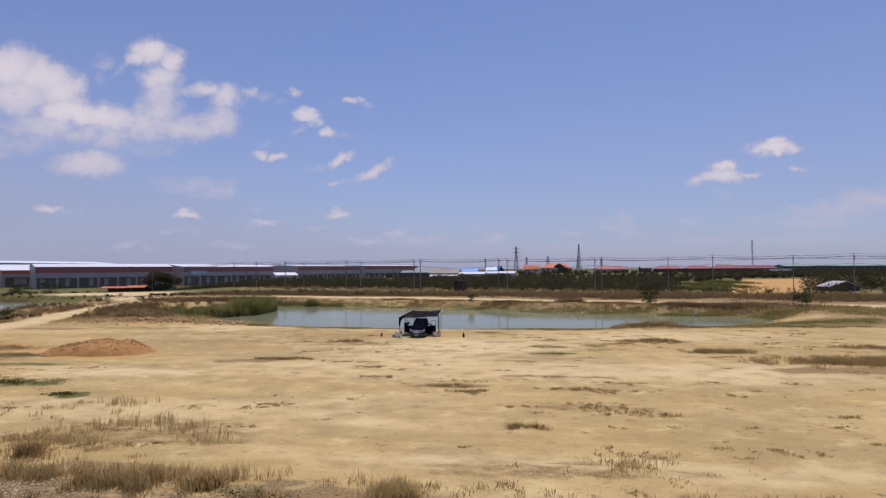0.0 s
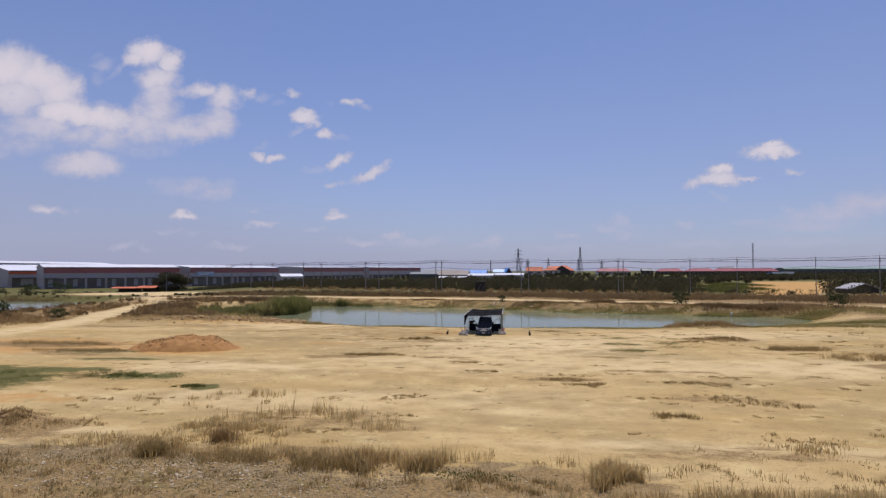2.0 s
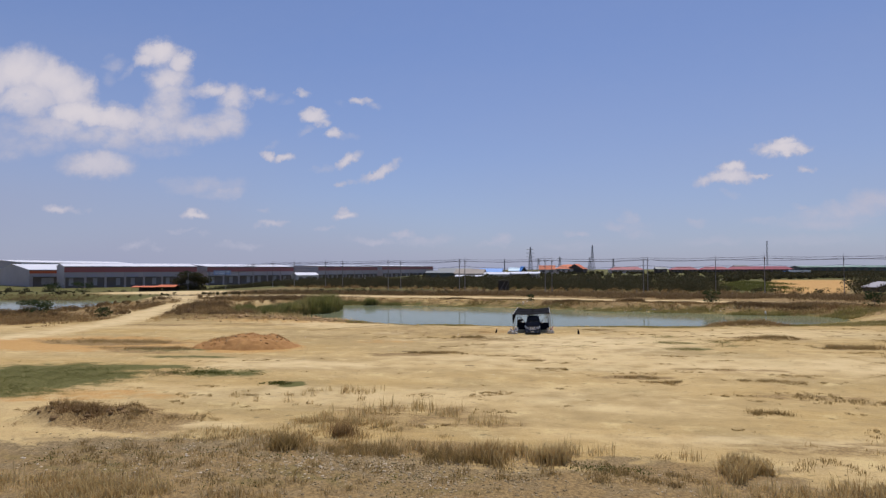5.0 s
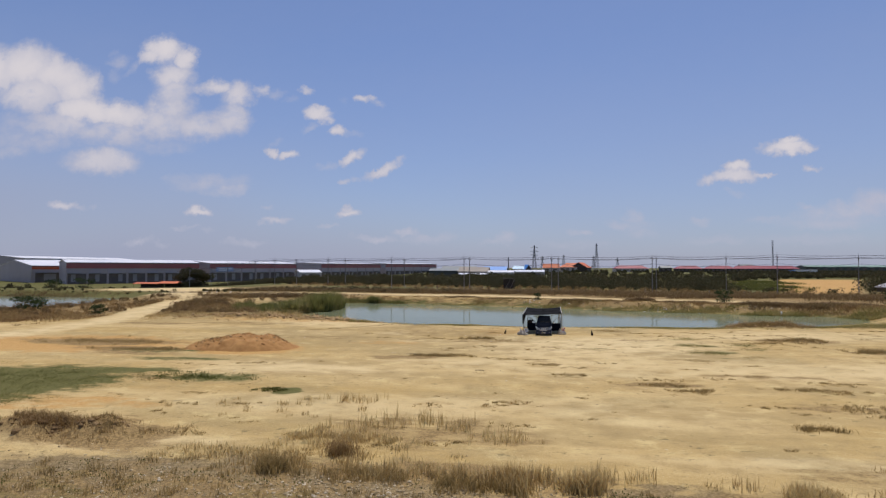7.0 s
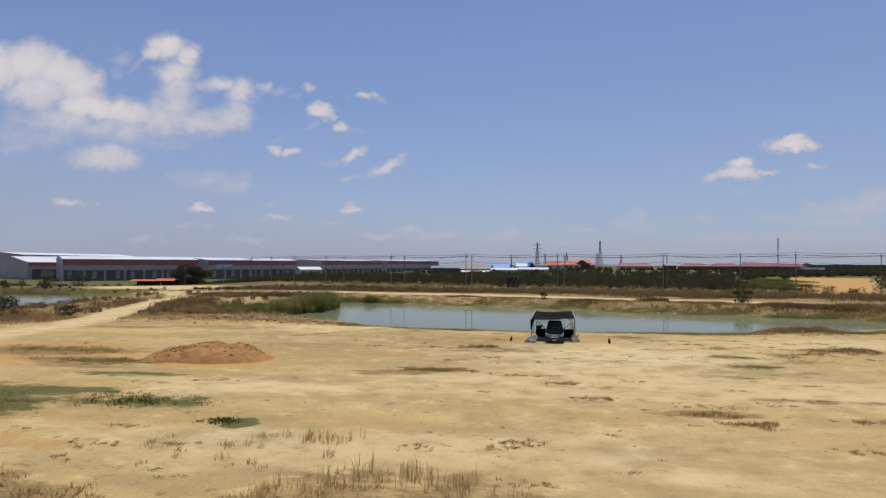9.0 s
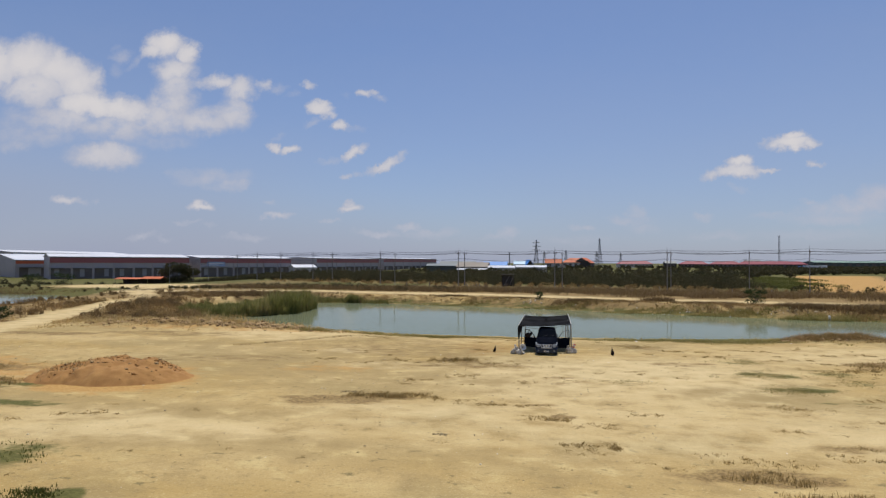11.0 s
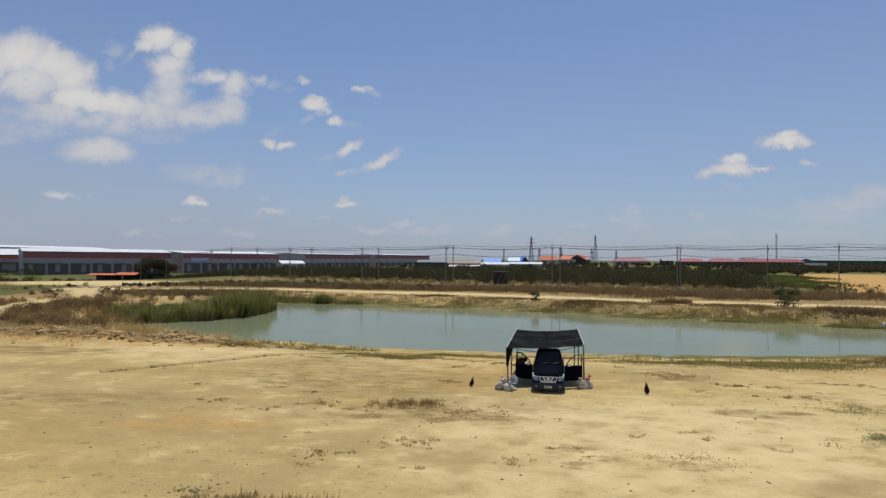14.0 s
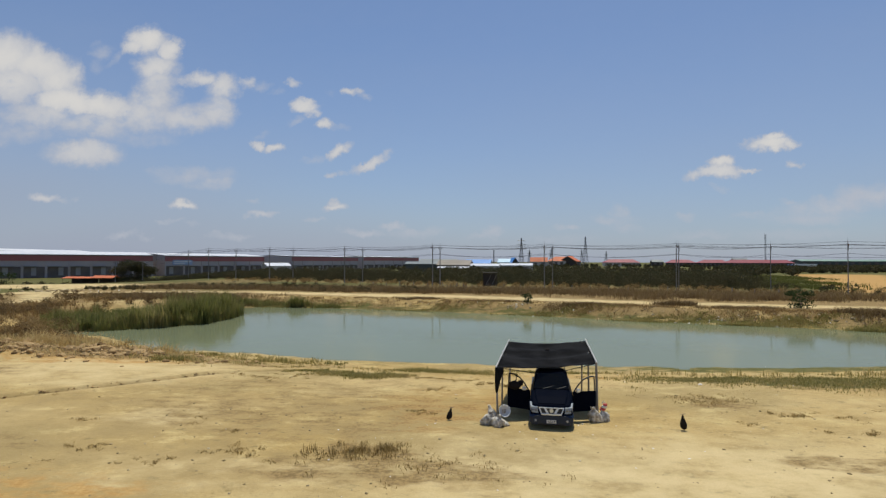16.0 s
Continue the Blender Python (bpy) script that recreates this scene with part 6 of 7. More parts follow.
thicket("far_woods", "hazy line of far trees along the horizon", M_SCRUB,
        [(180 + 40 * i, 440 + 26 * i, 26, 14, 40, 2.4, 4.6, 110, 0.5) for i in range(8)] + [(300 + 60 * i, 620 + 30 * i, 40, 30, 40, 3.0, 5.0, 90, 0.7) for i in range(6)] + [(-60 + 60 * i, 520 + 40 * (i % 3), 34, 60, 18, 2.8, 4.6, 70, 0.8) for i in range(7)] + [(250 + 70 * i, 700 + 30 * (i % 4), 40, 60, 18, 2.6, 4.2, 70, 0.9) for i in range(8)] + [(-260 + 40 * i, 840, 30, 40, 10, 2.5, 4.2, 60, 1.1) for i in range(24)] + [(-330, 330, 40, 12, 10, 2, 4.0, 60, 0.6), (-250, 300, 40, 16, 14, 1.5, 3.5, 60, 0.5)], 73)


def tree(name, x, y, h, spread, seed, label, mat=None, trunk=0.16, low=0.3, leaves=900, leaf=0.2, category="tree"):
    rnd, pr = np.random.RandomState(seed), random.Random(seed)
    t = base(name, x, y, ground_z(x, y), 0, label=label, category=category)
    bm, tips = bmesh.new(), []
    rod(bm, (0, 0, -0.15), (0.05 * h, 0, h * 0.5), trunk, trunk * 0.55, 8)
    for i in range(7):
        a, k = i * 2.4 + pr.uniform(0, 0.8), pr.uniform(low * 0.7, 0.5)
        end = (math.cos(a) * spread * pr.uniform(0.45, 0.8), math.sin(a) * spread * pr.uniform(0.45, 0.8), h * pr.uniform(max(low + 0.15, 0.45), 0.9))
        rod(bm, (0.1 * h * k, 0, h * k), end, trunk * 0.42, trunk * 0.12, 6)
        tips.append(end)
    part("trunk", bm, M_BARK, t)
    V = []
    cs = [(e[0], e[1], e[2], spread * pr.uniform(0.35, 0.55), h * pr.uniform(0.14, 0.22)) for e in tips] + [(0, 0, h * 0.8, spread * 0.6, h * 0.2), (0, 0, h * (low + 0.25), spread * 0.75, h * 0.2)]
    if low < 0.1:
        cs += [(spread * 0.3, 0, h * 0.14, spread * 0.6, h * 0.16), (-spread * 0.35, 0, h * 0.16, spread * 0.55, h * 0.17)]
    leaf_cloud(rnd, cs, leaves // len(cs), leaf, V)
    V = np.concatenate(V)
    k = np.arange(len(V))[:, None] * 4
    obj("crown", V.reshape(-1, 3).tolist(), (k + np.array([[0, 1, 2, 3]])).tolist(), mat or M_LEAF, t)
    return t


tree("tree", -209, 352, 11.8, 10.8, 80, "broad dark tree beside the orange-roofed sheds", leaves=8000, leaf=0.45, trunk=0.4, low=0.0, mat=M_SCRUB)
tree("bush", 39.5, 139.5, 2.6, 2.1, 81, "lone dark bush on the far bank", leaves=900, leaf=0.16, low=0.05, trunk=0.09, category="bush")
tree("bush", 62, 118.5, 3.4, 1.8, 82, "thin grey-green bush at the pond's end", leaves=700, leaf=0.15, low=0.1, trunk=0.08, category="bush")
blades("shore_reeds", "clump of green reeds on the far shore", "reeds", M_REED, [(-42.4, 148.6, 1.6, 0.7, 40, 40, 0.5, 0.8, 2.0), (-50, 149.6, 6, 0.9, 90, 40, 0.8, 0.3, 1.0), (-37, 148.4, 3.5, 0.7, 40, 40, 0.7, 0.2, 0.6)], 77, wide=0.03)
tree("bush", -1.5, 144.5, 1.6, 1.0, 84, "small dark bush on the rubble bank", leaves=400, leaf=0.13, low=0.05, trunk=0.05, category="bush")
tree("bush", -95, 99.5, 2.6, 3.0, 85, "dark green bush on the weedy verge", leaves=1200, leaf=0.17, low=0.03, trunk=0.08, category="bush")
tree("bush", -76, 92, 1.6, 1.4, 86, "low green bush beside the sandy track", leaves=500, leaf=0.14, low=0.03, trunk=0.05, category="bush")
tree("bush", -288, 330, 6.0, 5.6, 87, "round dark bush before the warehouses", leaves=900, leaf=0.3, low=0.05, trunk=0.15, category="bush")
tree("bush", -268, 330, 6.4, 6.0, 88, "spreading dark bush before the warehouses", leaves=1000, leaf=0.3, low=0.05, trunk=0.15, category="bush")
tree("bush", -325, 322, 5.0, 4.6, 89, "dark bush on the far side of a pond", leaves=800, leaf=0.3, low=0.05, trunk=0.15, category="bush")


# ---- power lines, pylons, fence ----
def utility_pole(x, y, turn, arm=1.9):
    t = base("utility_pole", x, y, ground_z(x, y), turn, label="grey concrete power pole with crossarm and insulators", category="utility pole", group="power poles")
    bm = bmesh.new()
    box(bm, (-0.14, -0.12, -0.3), (0.14, 0.12, 11.0), 0.02)
    for p in bm.verts:
        k = 1 - 0.4 * max(0, p.co.z) / 11
        p.co.x, p.co.y = p.co.x * k, p.co.y * k
    part("shaft", bm, M_CONCRETE, t)
    bm = bmesh.new()
    box(bm, (-arm / 2, -0.17, 10.3), (arm / 2, -0.09, 10.42), 0.01)
    cross = part("crossarm", bm, M_STEEL, t)
    bm = bmesh.new()
    rod(bm, (-arm * 0.4, -0.12, 10.3), (0, -0.12, 9.5), 0.03, n=6)
    rod(bm, (arm * 0.4, -0.12, 10.3), (0, -0.12, 9.5), 0.03, n=6)
    part("brace", bm, M_STEEL, t)
    for ix in (-arm * 0.45, 0.0, arm * 0.45):
        bm = bmesh.new()
        zb = 10.42 if ix else 11.0
        rod(bm, (ix, -0.13 if ix else 0, zb), (ix, -0.13 if ix else 0, zb + 0.16), 0.05, n=8)
        rod(bm, (ix, -0.13 if ix else 0, zb + 0.16), (ix, -0.13 if ix else 0, zb + 0.30), 0.085, 0.05, 8)
        part("insulator", bm, M_PORCELAIN, cross)
    bm = bmesh.new()
    rod(bm, (0.06, 0, 10.9), (0.06, 0, 12.1), 0.03, 0.015, 6)
    part("lightning_rod", bm, M_STEEL, t)
    return t


FRONT = [(-170, 280), (-141, 263), (-111, 247), (-82, 232), (-52.6, 217.3), (-23.7, 198.2), (5.0, 192.5), (34.2, 183.5), (64.5, 171.6), (93.2, 157.0), (122, 142)]
REAR = [(-164, 290), (-127, 262), (-103, 252), (-78, 243), (-50.4, 231.3), (-22.1, 201.9), (7.8, 201.0), (38.0, 194.5), (57.3, 189.2), (89.1, 178.7), (121, 165)]
first = utility_pole(*FRONT[0], 63)
for (x, y) in FRONT[1:] + REAR:
    copy_thing(first, pose(x, y, ground_z(x, y), 0, 0, 63))


def power_wire(line, side, z, sag):
    verts, faces, n = [], [], 12
    off = Vector((math.cos(radians(63)), math.sin(radians(63)), 0)) * side
    pts = []
    for (ax, ay), (bx, by) in zip(line, line[1:]):
        za, zb = ground_z(ax, ay) + z, ground_z(bx, by) + z
        pts += [Vector((ax + (bx - ax) * i / n, ay + (by - ay) * i / n, za + (zb - za) * i / n - sag * 4 * (i / n) * (1 - i / n))) + off for i in range(n)]
    pts.append(Vector((*line[-1], ground_z(*line[-1]) + z)) + off)
    r = 0.034
    for i, p in enumerate(pts):
        k = len(verts)
        verts += [p + Vector((0, 0, r)), p + Vector((0, -r, -r * 0.6)), p + Vector((0, r, -r * 0.6))]
        if i:
            for a in range(3):
                b = (a + 1) % 3
                faces.append((k - 3 + a, k - 3 + b, k + b, k + a))
    return tagged(obj("power_wire", verts, faces, M_WIRE), "thin dark wire slung from pole to pole", "wire", "wires of the power line")


for line in (FRONT, REAR):
    for side, z, sag in ((-0.85, 10.72, 0.5), (0.0, 11.30, 0.45), (0.85, 10.72, 0.6), (0.15, 8.9, 0.8)):
        power_wire(line, side, z, sag)


def pylon(name, x, y, h, wide, arms, label):
    t = base(name, x, y, 0, 20, label=label, category="pylon")
    def at(k, s):
        w = wide * (1 - k) ** 1.3 * 0.5 + 0.5
        return [(sx * w, sy * w, h * k) for sx, sy in ((-1, -1), (1, -1), (1, 1), (-1, 1))][s]
    for s in range(4):
        bm = bmesh.new()
        ks = [i / 8 for i in range(9)]
        for a, b in zip(ks, ks[1:]):
            rod(bm, at(a, s), at(b, s), 0.30, n=5)
        part("leg", bm, M_STEEL, t)
    for s in range(4):
        bm = bmesh.new()
        for i in range(8):
            a, b = i / 8, (i + 1) / 8
            rod(bm, at(a, s), at(b, (s + 1) % 4), 0.16, n=4)
            rod(bm, at(a, (s + 1) % 4), at(b, s), 0.16, n=4)
        part("bracing", bm, M_STEEL, t)
    for k, w in arms:
        bm = bmesh.new()
        rod(bm, (-w, 0, h * k), (w, 0, h * k), 0.3, n=5)
        rod(bm, (-w, 0, h * k), (0, 0, h * k + 1.8), 0.18, n=4)
        rod(bm, (w, 0, h * k), (0, 0, h * k + 1.8), 0.18, n=4)
        part("crossarm", bm, M_STEEL, t)
    return t


pylon("pylon", 30.0, 1005, 45, 6.5, ((0.62, 8), (0.76, 8), (0.9, 7)), "tall grey lattice power pylon on the skyline")
pylon("pylon", 154, 1148, 53, 8, ((0.93, 2.5),), "tall grey lattice tower tapering on the skyline")
pylon("pylon", 122, 1500, 38, 9, ((0.7, 7), (0.88, 6)), "far lattice power pylon")
pylon("pylon", 210, 1600, 38, 9, ((0.7, 7), (0.88, 6)), "far lattice power pylon")
pylon("pylon", 66, 1450, 34, 8, ((0.75, 6), (0.9, 5)), "far thin lattice power pylon")
pylon("pylon", 255, 1500, 32, 7, ((0.75, 6),), "small far lattice power pylon")


def radio_mast(x, y, h, r=0.9):
    t = base("radio_mast", x, y, 0, 0, label="slim lattice radio mast above the roofs", category="mast")
    for s in range(3):
        a, b = 2.094 * s, 2.094 * (s + 1)
        bm = bmesh.new()
        rod(bm, (r * math.cos(a), r * math.sin(a), 0), (r * math.cos(a), r * math.sin(a), h), 0.26, n=5)
        part("leg", bm, M_STEEL, t)
        bm = bmesh.new()
        for i in range(24):
            rod(bm, (r * math.cos(a), r * math.sin(a), h * i / 24), (r * math.cos(b), r * math.sin(b), h * (i + 1) / 24), 0.12, n=4)
        part("bracing", bm, M_STEEL, t)


radio_mast(486, 1175, 59, 1.3)
radio_mast(-11.5, 620, 18, 0.35)


def fence_post(x, y, h, lean):
    t = base("fence_post", x, y, ground_z(x, y), 0, label="weathered pale concrete fence post", category="fence post", group="posts of the boundary fence")
    bm = bmesh.new()
    box(bm, (-0.08, -0.08, -0.2), (0.08, 0.08, h), 0.015)
    for p in bm.verts:
        p.co.x += lean * p.co.z
    part("post", bm, M_CONCRETE, t)
    for z in (0.35, 0.65):
        bm = bmesh.new()
        rod(bm, (-0.1, -0.09, h * z), (0.1, -0.09, h * z), 0.012, n=4)
        part("wire_tie", bm, M_STEEL, t)
    return t


posts = random.Random(9)
for i in range(26):
    fx = -46 + i * 4.1
    if 0.5 < fx < 6:
        continue
    fence_post(fx, 205 - 0.36 * fx - 11.5, posts.uniform(1.0, 1.5), posts.uniform(-0.08, 0.08))
for i in range(8):
    fence_post(-21 + i * 0.9, 201 - 0.3 * i, posts.uniform(0.8, 1.25), posts.uniform(-0.05, 0.05))


def slatted_hut():
    x, y = -8.7, 205.0
    t = base("wooden_hut", x, y, ground_z(x, y), 12, label="dark slatted timber hut on posts by the fence", category="hut")
    for sx in (-1.6, 1.6):
        for sy in (-1.2, 1.2):
            bm = bmesh.new()
            box(bm, (sx - 0.09, sy - 0.09, -0.2), (sx + 0.09, sy + 0.09, 3.9), 0.01)
            part("post", bm, M_TIMBER, t)
    for i in range(9):
        bm = bmesh.new()
        box(bm, (-1.6 + i * 0.37, -1.26, 0.3), (-1.38 + i * 0.37, -1.22, 3.6), 0.005)
        part("slat", bm, M_TIMBER, t)
    bm = bmesh.new()
    box(bm, (-1.55, 1.18, 0.3), (1.55, 1.24, 3.6), 0.005)
    part("back_wall", bm, M_TIMBER, t)
    bm = bmesh.new()
    box(bm, (-1.9, -1.6, 3.85), (1.9, 1.6, 3.98), 0.02)
    part("roof", bm, M_TIMBER, t)
    bm = bmesh.new()
    rod(bm, (-1.5, -1.3, 0.4), (0.2, -1.3, 3.5), 0.06, n=5)
    rod(bm, (0.2, -1.3, 0.4), (1.6, -1.3, 3.5), 0.06, n=5)
    part("brace", bm, M_POLEWOOD, t)


slatted_hut()


def shore_marker(x, y):
    t = base("marker_post", x, y, max(ground_z(x, y), WATER_Z - 0.1), 0, label="small white post at the water's edge", category="post")
    bm = bmesh.new()
    rod(bm, (0, 0, -0.3), (0, 0, 0.75), 0.17, 0.15, 10)
    part("post", bm, M_WHITE, t)
    bm = bmesh.new()
    rod(bm, (0, 0, 0.75), (0, 0, 0.9), 0.19, 0.06, 10)
    part("cap", bm, M_WHITE, t)


shore_marker(43.9, 121.9)


# ---- buildings ----
def gable(bm, length, depth, eave, ridge, over=0.4, thick=0.25):
    """Two roof slopes over a box that runs along x from 0 to length, ridge along x."""
    m = depth / 2
    for y0, y1 in ((-over, m), (depth + over, m)):
        z0 = eave - over * (ridge - eave) / m
        a = [(-over, y0, z0), (length + over, y0, z0), (length + over, y1, ridge), (-over, y1, ridge)]
        lo, hi = [bm.verts.new(p) for p in a], [bm.verts.new((p[0], p[1], p[2] + thick)) for p in a]
        bm.faces.new(lo), bm.faces.new(hi[::-1])
        for i in range(4):
            j = (i + 1) % 4
            bm.faces.new((lo[i], hi[i], hi[j], lo[j]))


def hip(bm, length, depth, eave, ridge, over=0.5, thick=0.2):
    m = depth / 2
    lo = [(-over, -over, eave), (length + over, -over, eave), (length + over, depth + over, eave), (-over, depth + over, eave)]
    up = [(m, m, ridge), (max(length - m, m + 0.1), m, ridge)]
    a, b = [bm.verts.new(p) for p in lo], [bm.verts.new((p[0], p[1], p[2] - thick)) for p in lo]
    u = [bm.verts.new(p) for p in up]
    for f in ((a[0], a[1], u[1], u[0]), (a[1], a[2], u[1]), (a[2], a[3], u[0], u[1]), (a[3], a[0], u[0]), tuple(b[::-1])):
        bm.faces.new(f)
    for i in range(4):
        j = (i + 1) % 4
        bm.faces.new((b[i], b[j], a[j], a[i]))


def gable_box(bm, length, depth, eave, ridge):
    """Walls with pointed ends."""
    m = depth / 2
    end = lambda x: [(x, 0, -3.0), (x, depth, -3.0), (x, depth, eave), (x, m, ridge), (x, 0, eave)]
    loft(bm, [end(0), end(length)])


def warehouse(a, b, depth, eave, ridge, band, label, doors=5, sign=False, low=3.9):
    """Front wall from a to b; depth runs away behind it."""
    eave, ridge = eave + 4.0, ridge + 4.0
    dx, dy = b[0] - a[0], b[1] - a[1]
    length, turn = math.hypot(dx, dy), math.degrees(math.atan2(dy, dx))
    t = base("warehouse", a[0], a[1], -4.0, turn, label=label, category="warehouse", group="warehouses")
    bm = bmesh.new()
    gable_box(bm, length, depth, eave, ridge)
    wall = part("wall", bm, M_GREYWALL, t, "grey sheet-metal walls")
    bm = bmesh.new()
    gable(bm, length, depth, eave, ridge, 0.6)
    part("roof", bm, M_ROOFWHITE, t, "white sheet-metal roof")
    bm = bmesh.new()
    box(bm, (-0.1, -0.42, eave - low - 0.6), (length + 0.1, -0.02, eave - 0.7), 0.03)
    part("fascia", bm, band, t, "coloured fascia band under the eave")
    bm = bmesh.new()
    box(bm, (-0.3, -0.75, eave - 0.68), (length + 0.3, -0.02, eave - 0.25), 0.05)
    part("gutter", bm, M_DARK, t)
    step = length / doors
    for i in range(doors):
        x0 = step * (i + 0.06)
        # the wall stays closed; a dark panel stands in for the bay's shade
        bm = bmesh.new()
        box(bm, (x0, -0.10, -2.4), (x0 + step * 0.88, -0.005, 6.0))
        d = part("loading_bay", bm, M_DARK, t, "dark panel for a loading bay's shaded inside")
        bm = bmesh.new()
        k = 0.15 + 0.4 * ((i * 7) % 5) / 5
        box(bm, (x0 + step * k, -0.18, -0.3), (x0 + step * (k + 0.22), -0.11, 5.4))
        part("roller_door", bm, M_DOORSHEET, d)
        bm = bmesh.new()
        box(bm, (x0 - 0.4, -2.6, 6.1), (x0 + step * 0.6, -0.01, 6.4), 0.03)
        part("door_canopy", bm, M_ROOFGREY, t)
    for i in range(doors + 1):
        bm = bmesh.new()
        box(bm, (step * i - 0.35, -0.5, -2.6), (step * i + 0.35, -0.02, eave - low - 0.62), 0.03)
        part("column", bm, M_GREYWALL, t)
    if sign:
        bm = bmesh.new()
        box(bm, (length * 0.06, -0.62, 7.2), (length * 0.24, -0.45, 11.0), 0.03)
        s = part("sign_board", bm, M_SIGN, t, "blue and white sign board")
        bm = bmesh.new()
        box(bm, (length * 0.075, -0.68, 9.3), (length * 0.225, -0.63, 10.1))
        box(bm, (length * 0.075, -0.68, 8.0), (length * 0.17, -0.63, 8.6))
        part("sign_bars", bm, M_WHITE, s)
    return t


warehouse((-345, 408), (-277, 477), 52, 10.6, 13.0, M_REDBAND, "long grey warehouse with a red fascia band and white roof", 7)
warehouse((-272, 486), (-227, 574), 50, 10.5, 12.6, M_REDBAND, "grey warehouse with a red band and a blue sign", 6, True)
warehouse((-402.9, 440), (-380.2, 473.2), 106, 8.1, 13.1, M_ORBAND, "grey gabled warehouse with an orange fascia band", 1, low=2.4)
warehouse((-560, 330), (-425, 388), 50, 11.5, 14.5, M_ORBAND, "grey gabled warehouse with a white roof", 6)
warehouse((-204, 585), (-168, 700), 46, 11.0, 11.9, M_REDBAND, "long low warehouse with a red fascia behind scrub", 7)
warehouse((-166, 720), (-120, 860), 46, 11.6, 12.6, M_REDBAND, "far long warehouse with a red fascia", 6)
warehouse((-549, 591), (-548, 786), 60, 16.6, 19.4, M_ROOFWHITE, "taller grey warehouse standing behind the front row", 5)
warehouse((-541, 831), (-481, 955), 60, 14.0, 17.0, M_ROOFWHITE, "taller blue-grey warehouse behind the front row", 5)
warehouse((-425, 965), (-429, 1257), 60, 12.8, 15.4, M_ROOFWHITE, "far taller grey warehouse behind the front row", 6)


def shed(name, x, y, turn, length, depth, eave, ridge, wall, roof, label, category="shed", hipped=False, windows=0, open_front=False):
    t = base(name, x, y, ground_z(x, y), turn, label=label, category=category)
    bm = bmesh.new()
    if open_front:
        box(bm, (0, depth - 0.2, -0.3), (length, depth, eave))
    elif hipped:
        box(bm, (0, 0, -0.5), (length, depth, eave))
    else:
        gable_box(bm, length, depth, eave, ridge)
    part("wall", bm, wall, t)
    bm = bmesh.new()
    (hip if hipped else gable)(bm, length, depth, eave, ridge)
    part("roof", bm, roof, t)
    if open_front:
        n = max(3, int(length / 4))
        for i in range(n + 1):
            bm = bmesh.new()
            rod(bm, (length * i / n, 0.1, -0.3), (length * i / n, 0.1, eave), 0.07, n=6)
            part("post", bm, M_TIMBER, t)
    for i in range(windows):
        bm = bmesh.new()
        k = length * (i + 0.5) / windows
        box(bm, (k - length * 0.16 / windows * 1.6, -0.12, eave * 0.40), (k + length * 0.16 / windows * 1.6, -0.005, eave * 0.80), 0.02)
        part("window", bm, M_DARK, t)
    return t


# orange-roofed sheds and the white gabled office by the warehouses
shed("shed", -241, 338, 4, 15, 8, 2.9, 3.6, M_TIMBER, M_TILE_ORANGE, "low open shed with faded orange roof sheets", open_front=True)
shed("shed", -225, 339, 8, 11, 8, 3.1, 4.2, M_TIMBER, M_TILE_ORANGE, "low open shed with bright orange roof sheets", open_front=True)
shed("office_building", -212, 545, 40, 22, 16, 8.0, 10.5, M_PLASTER, M_ROOFWHITE, "small pale office with a white gable roof", "office", windows=3)
# sheds behind the scrub
shed("shed", -68, 424, -3, 24, 14, 4.9, 6.3, M_GREENWALL, M_ROOFGREY, "long shed with a dull grey-green roof")
shed("shed", -62, 450, -3, 26, 14, 6.2, 8.2, M_DARK, M_ROOFGREY, "dark shed roof rising behind a longer shed")
shed("shed", -46, 416, -5, 21, 18, 4.4, 7.4, M_DARK, M_ROOFDUST, "brown-roofed shed with a dark front", windows=3)
shed("shed", -44, 402, -5, 19, 6, 2.6, 3.4, M_DARK, M_ROOFWHITE, "low lean-to shed with a pale roof edge")
shed("shed", -28.6, 434, -5, 16.5, 12, 5.4, 7.9, M_GREYWALL, M_ROOFBLUE, "shed with a bright blue roof", windows=2)
shed("shed", -25.5, 415, -6, 19, 10, 3.9, 5.2, M_PLASTER, M_ROOFWHITE, "low shed with a white roof")
shed("shed", -6, 426, -6, 21, 12, 4.2, 5.4, M_PLASTER, M_ROOFWHITE, "low shed with a white sheet roof", windows=2)
shed("house", -7, 470, -6, 9, 8, 6.2, 8.6, M_PLASTER, M_ROOFCYAN, "small house with a pale blue gable roof", "house", windows=2)
shed("house", 0.5, 472, -70, 7, 5, 6.0, 9.4, M_TIMBER, M_ROOFBLUE, "narrow dark gabled house beside a blue roof", "house")
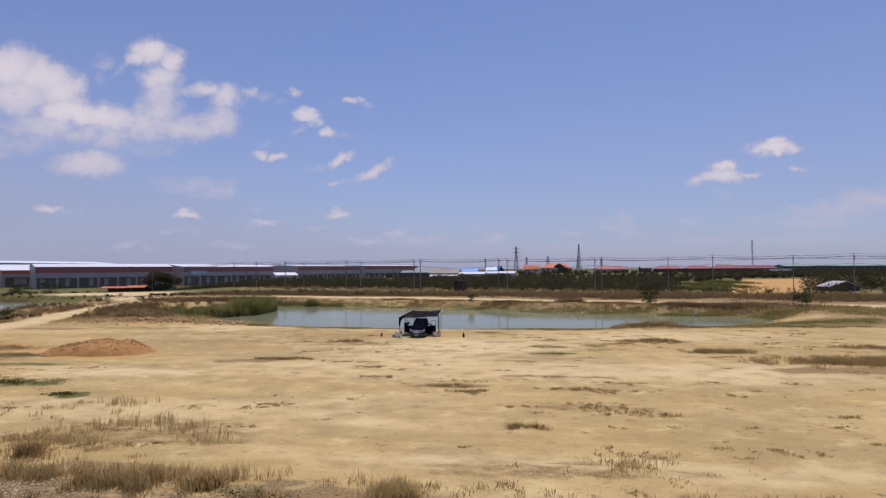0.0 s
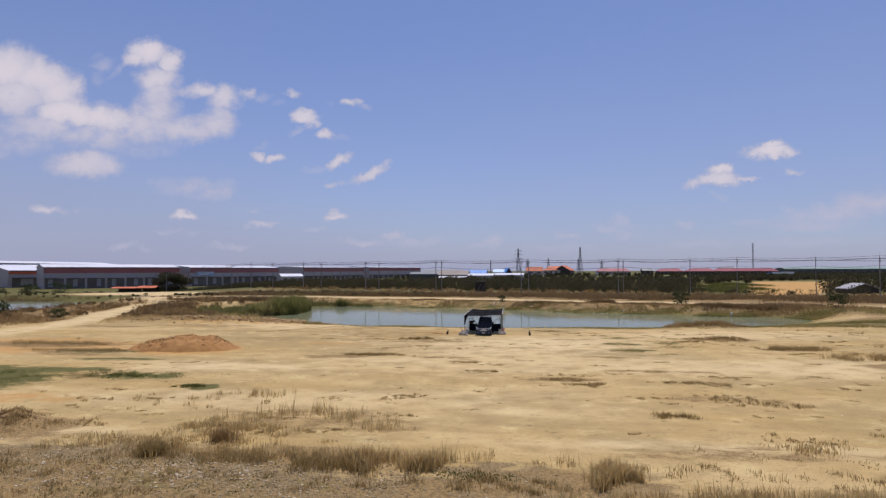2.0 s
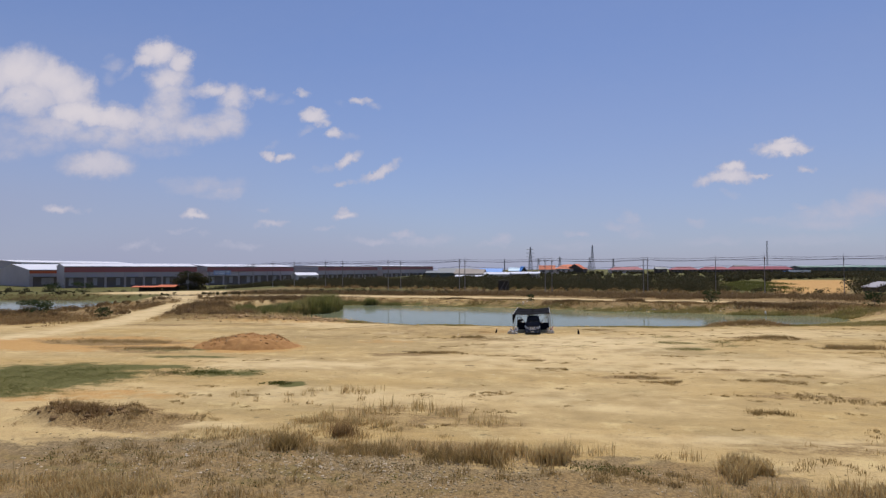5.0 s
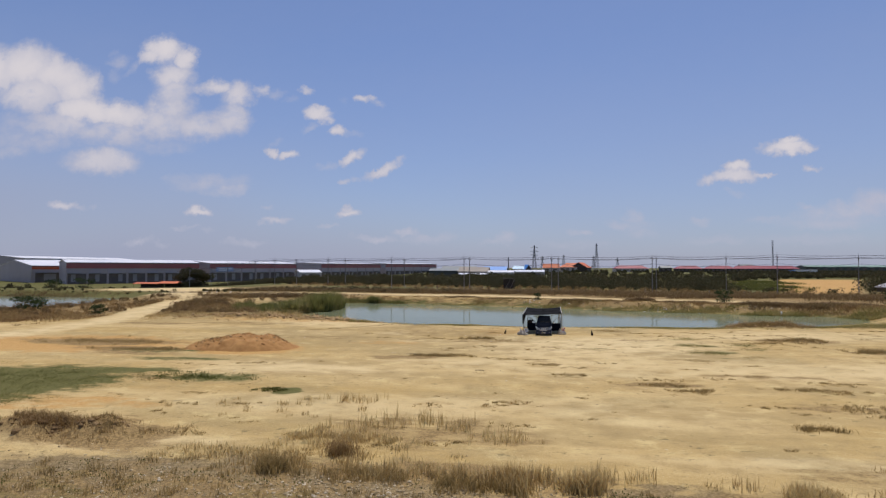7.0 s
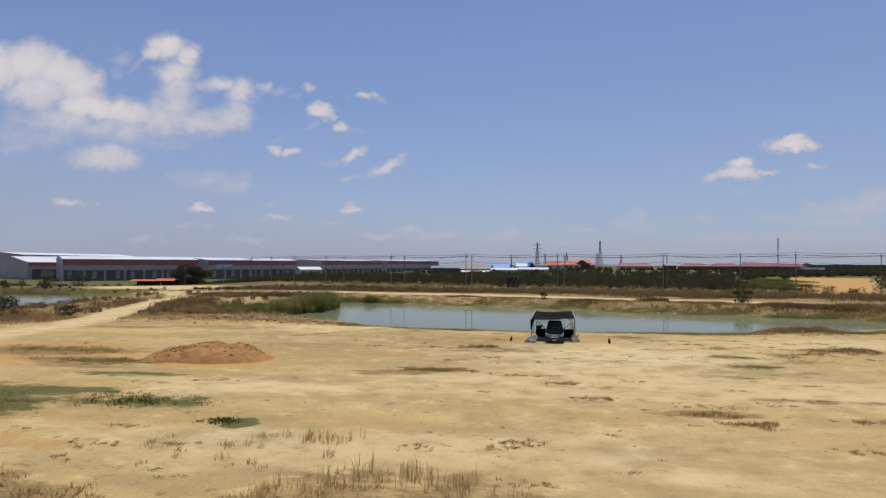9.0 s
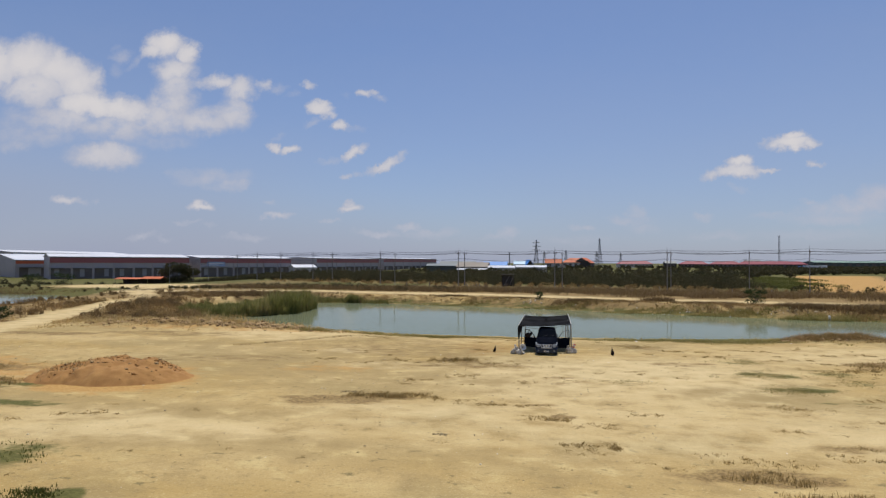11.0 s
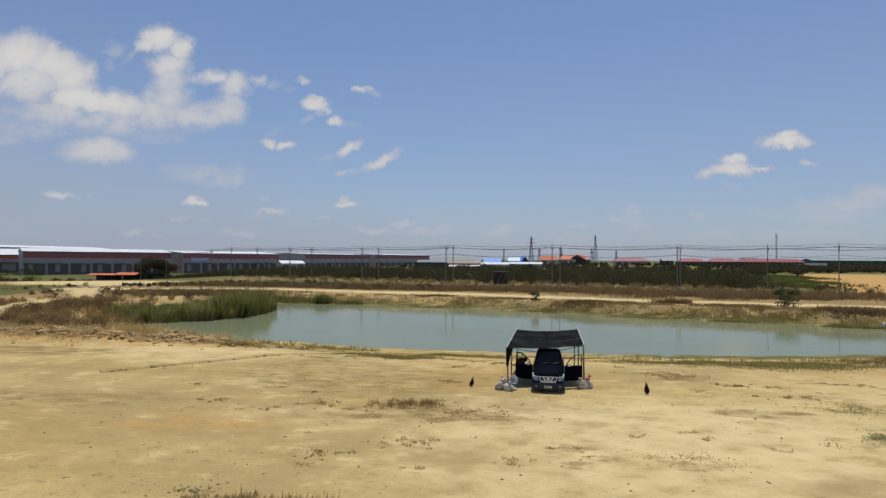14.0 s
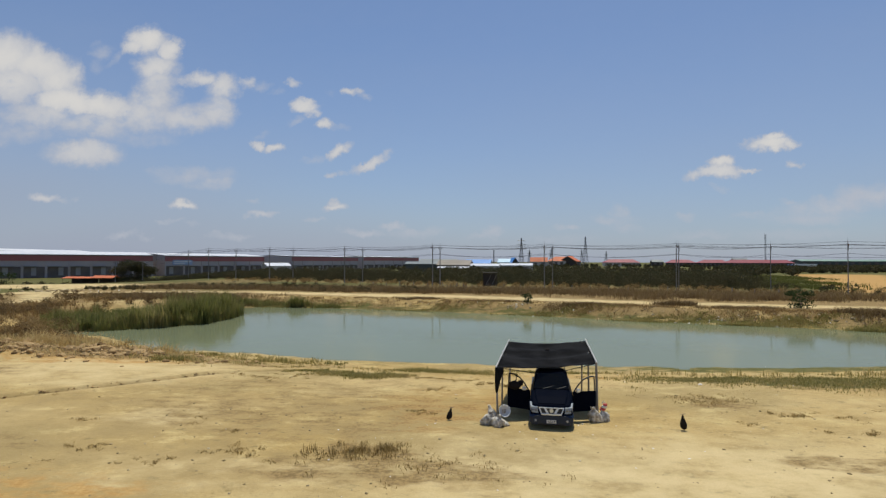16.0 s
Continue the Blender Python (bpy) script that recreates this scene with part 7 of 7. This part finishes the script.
# temple-like roofs and the terraces on the skyline
shed("house", 64, 900, -4, 40, 22, 7.5, 14.0, M_PLASTER, M_TILE_ORANGE, "large house with a bright orange tiled roof", "house", hipped=True, windows=5)
shed("house", 104, 892, 66, 22, 26, 7.0, 14.5, M_TIMBER, M_TILE_ORANGE, "house with a dark gable under an orange roof", "house", windows=2)
shed("house", 38, 880, -4, 24, 14, 6.5, 12.4, M_PLASTER, M_TILE_ORANGE, "small house with an orange roof", "house", windows=2)
shed("terraced_houses", 152, 935, 4, 52, 16, 5.6, 10.4, M_PLASTER, M_TILE_RED, "row of pale houses under a crimson roof", "terrace", hipped=True, windows=9)
shed("house", 222, 940, 4, 17, 10, 6.6, 9.6, M_TIMBER, M_ROOFGREY, "small dark grey house on the skyline", "house", windows=2)
shed("terraced_houses", 250, 952, 4, 40, 16, 5.6, 10.2, M_TIMBER, M_TILE_RED, "dark terrace under a crimson roof", "terrace", hipped=True, windows=7)
shed("terraced_houses", 297, 958, 4, 44, 16, 5.6, 10.2, M_TIMBER, M_TILE_RED, "dark terrace under a crimson tiled roof", "terrace", hipped=True, windows=7)
shed("terraced_houses", 348, 985, 6, 104, 16, 5.6, 10.4, M_TIMBER, M_TILE_RED, "long dark terrace under a crimson roof", "terrace", hipped=True, windows=16)
shed("rooftop_room", 362, 1000, 6, 22, 8, 10.5, 12.6, M_PLASTER, M_ROOFGREY, "pale rooms rising behind the terrace roof", "house", windows=3)
shed("factory", 468, 1010, -2, 230, 40, 8.6, 11.2, M_GREENWALL, M_ROOFGREEN, "very long dark building with a pale green roof", "factory", windows=20)
shed("hut", 121.5, 204, 100, 6, 10, 1.5, 3.1, M_TIMBER, M_DOORSHEET, "low dark hut with a pale grey gable roof", "hut")


def box_van(x, y):
    t = base("box_truck", x, y, 0, 0, label="white box truck parked at the edge of the bare field", category="truck")
    bm = bmesh.new()
    box(bm, (6, 0, 1.0), (31, 5, 5.0), 0.15)
    part("cargo_box", bm, M_TRUCKWHITE, t)
    bm = bmesh.new()
    box(bm, (0, 0.2, 0.9), (5.4, 4.8, 4.0), 0.4)
    part("cab", bm, M_ROOFBLUE, t)
    for wx in (2.5, 10, 26):
        bm = bmesh.new()
        rod(bm, (wx, -0.05, 1.0), (wx, 0.7, 1.0), 1.0, n=16)
        part("wheel", bm, M_RUBBER, t)


box_van(334, 765)
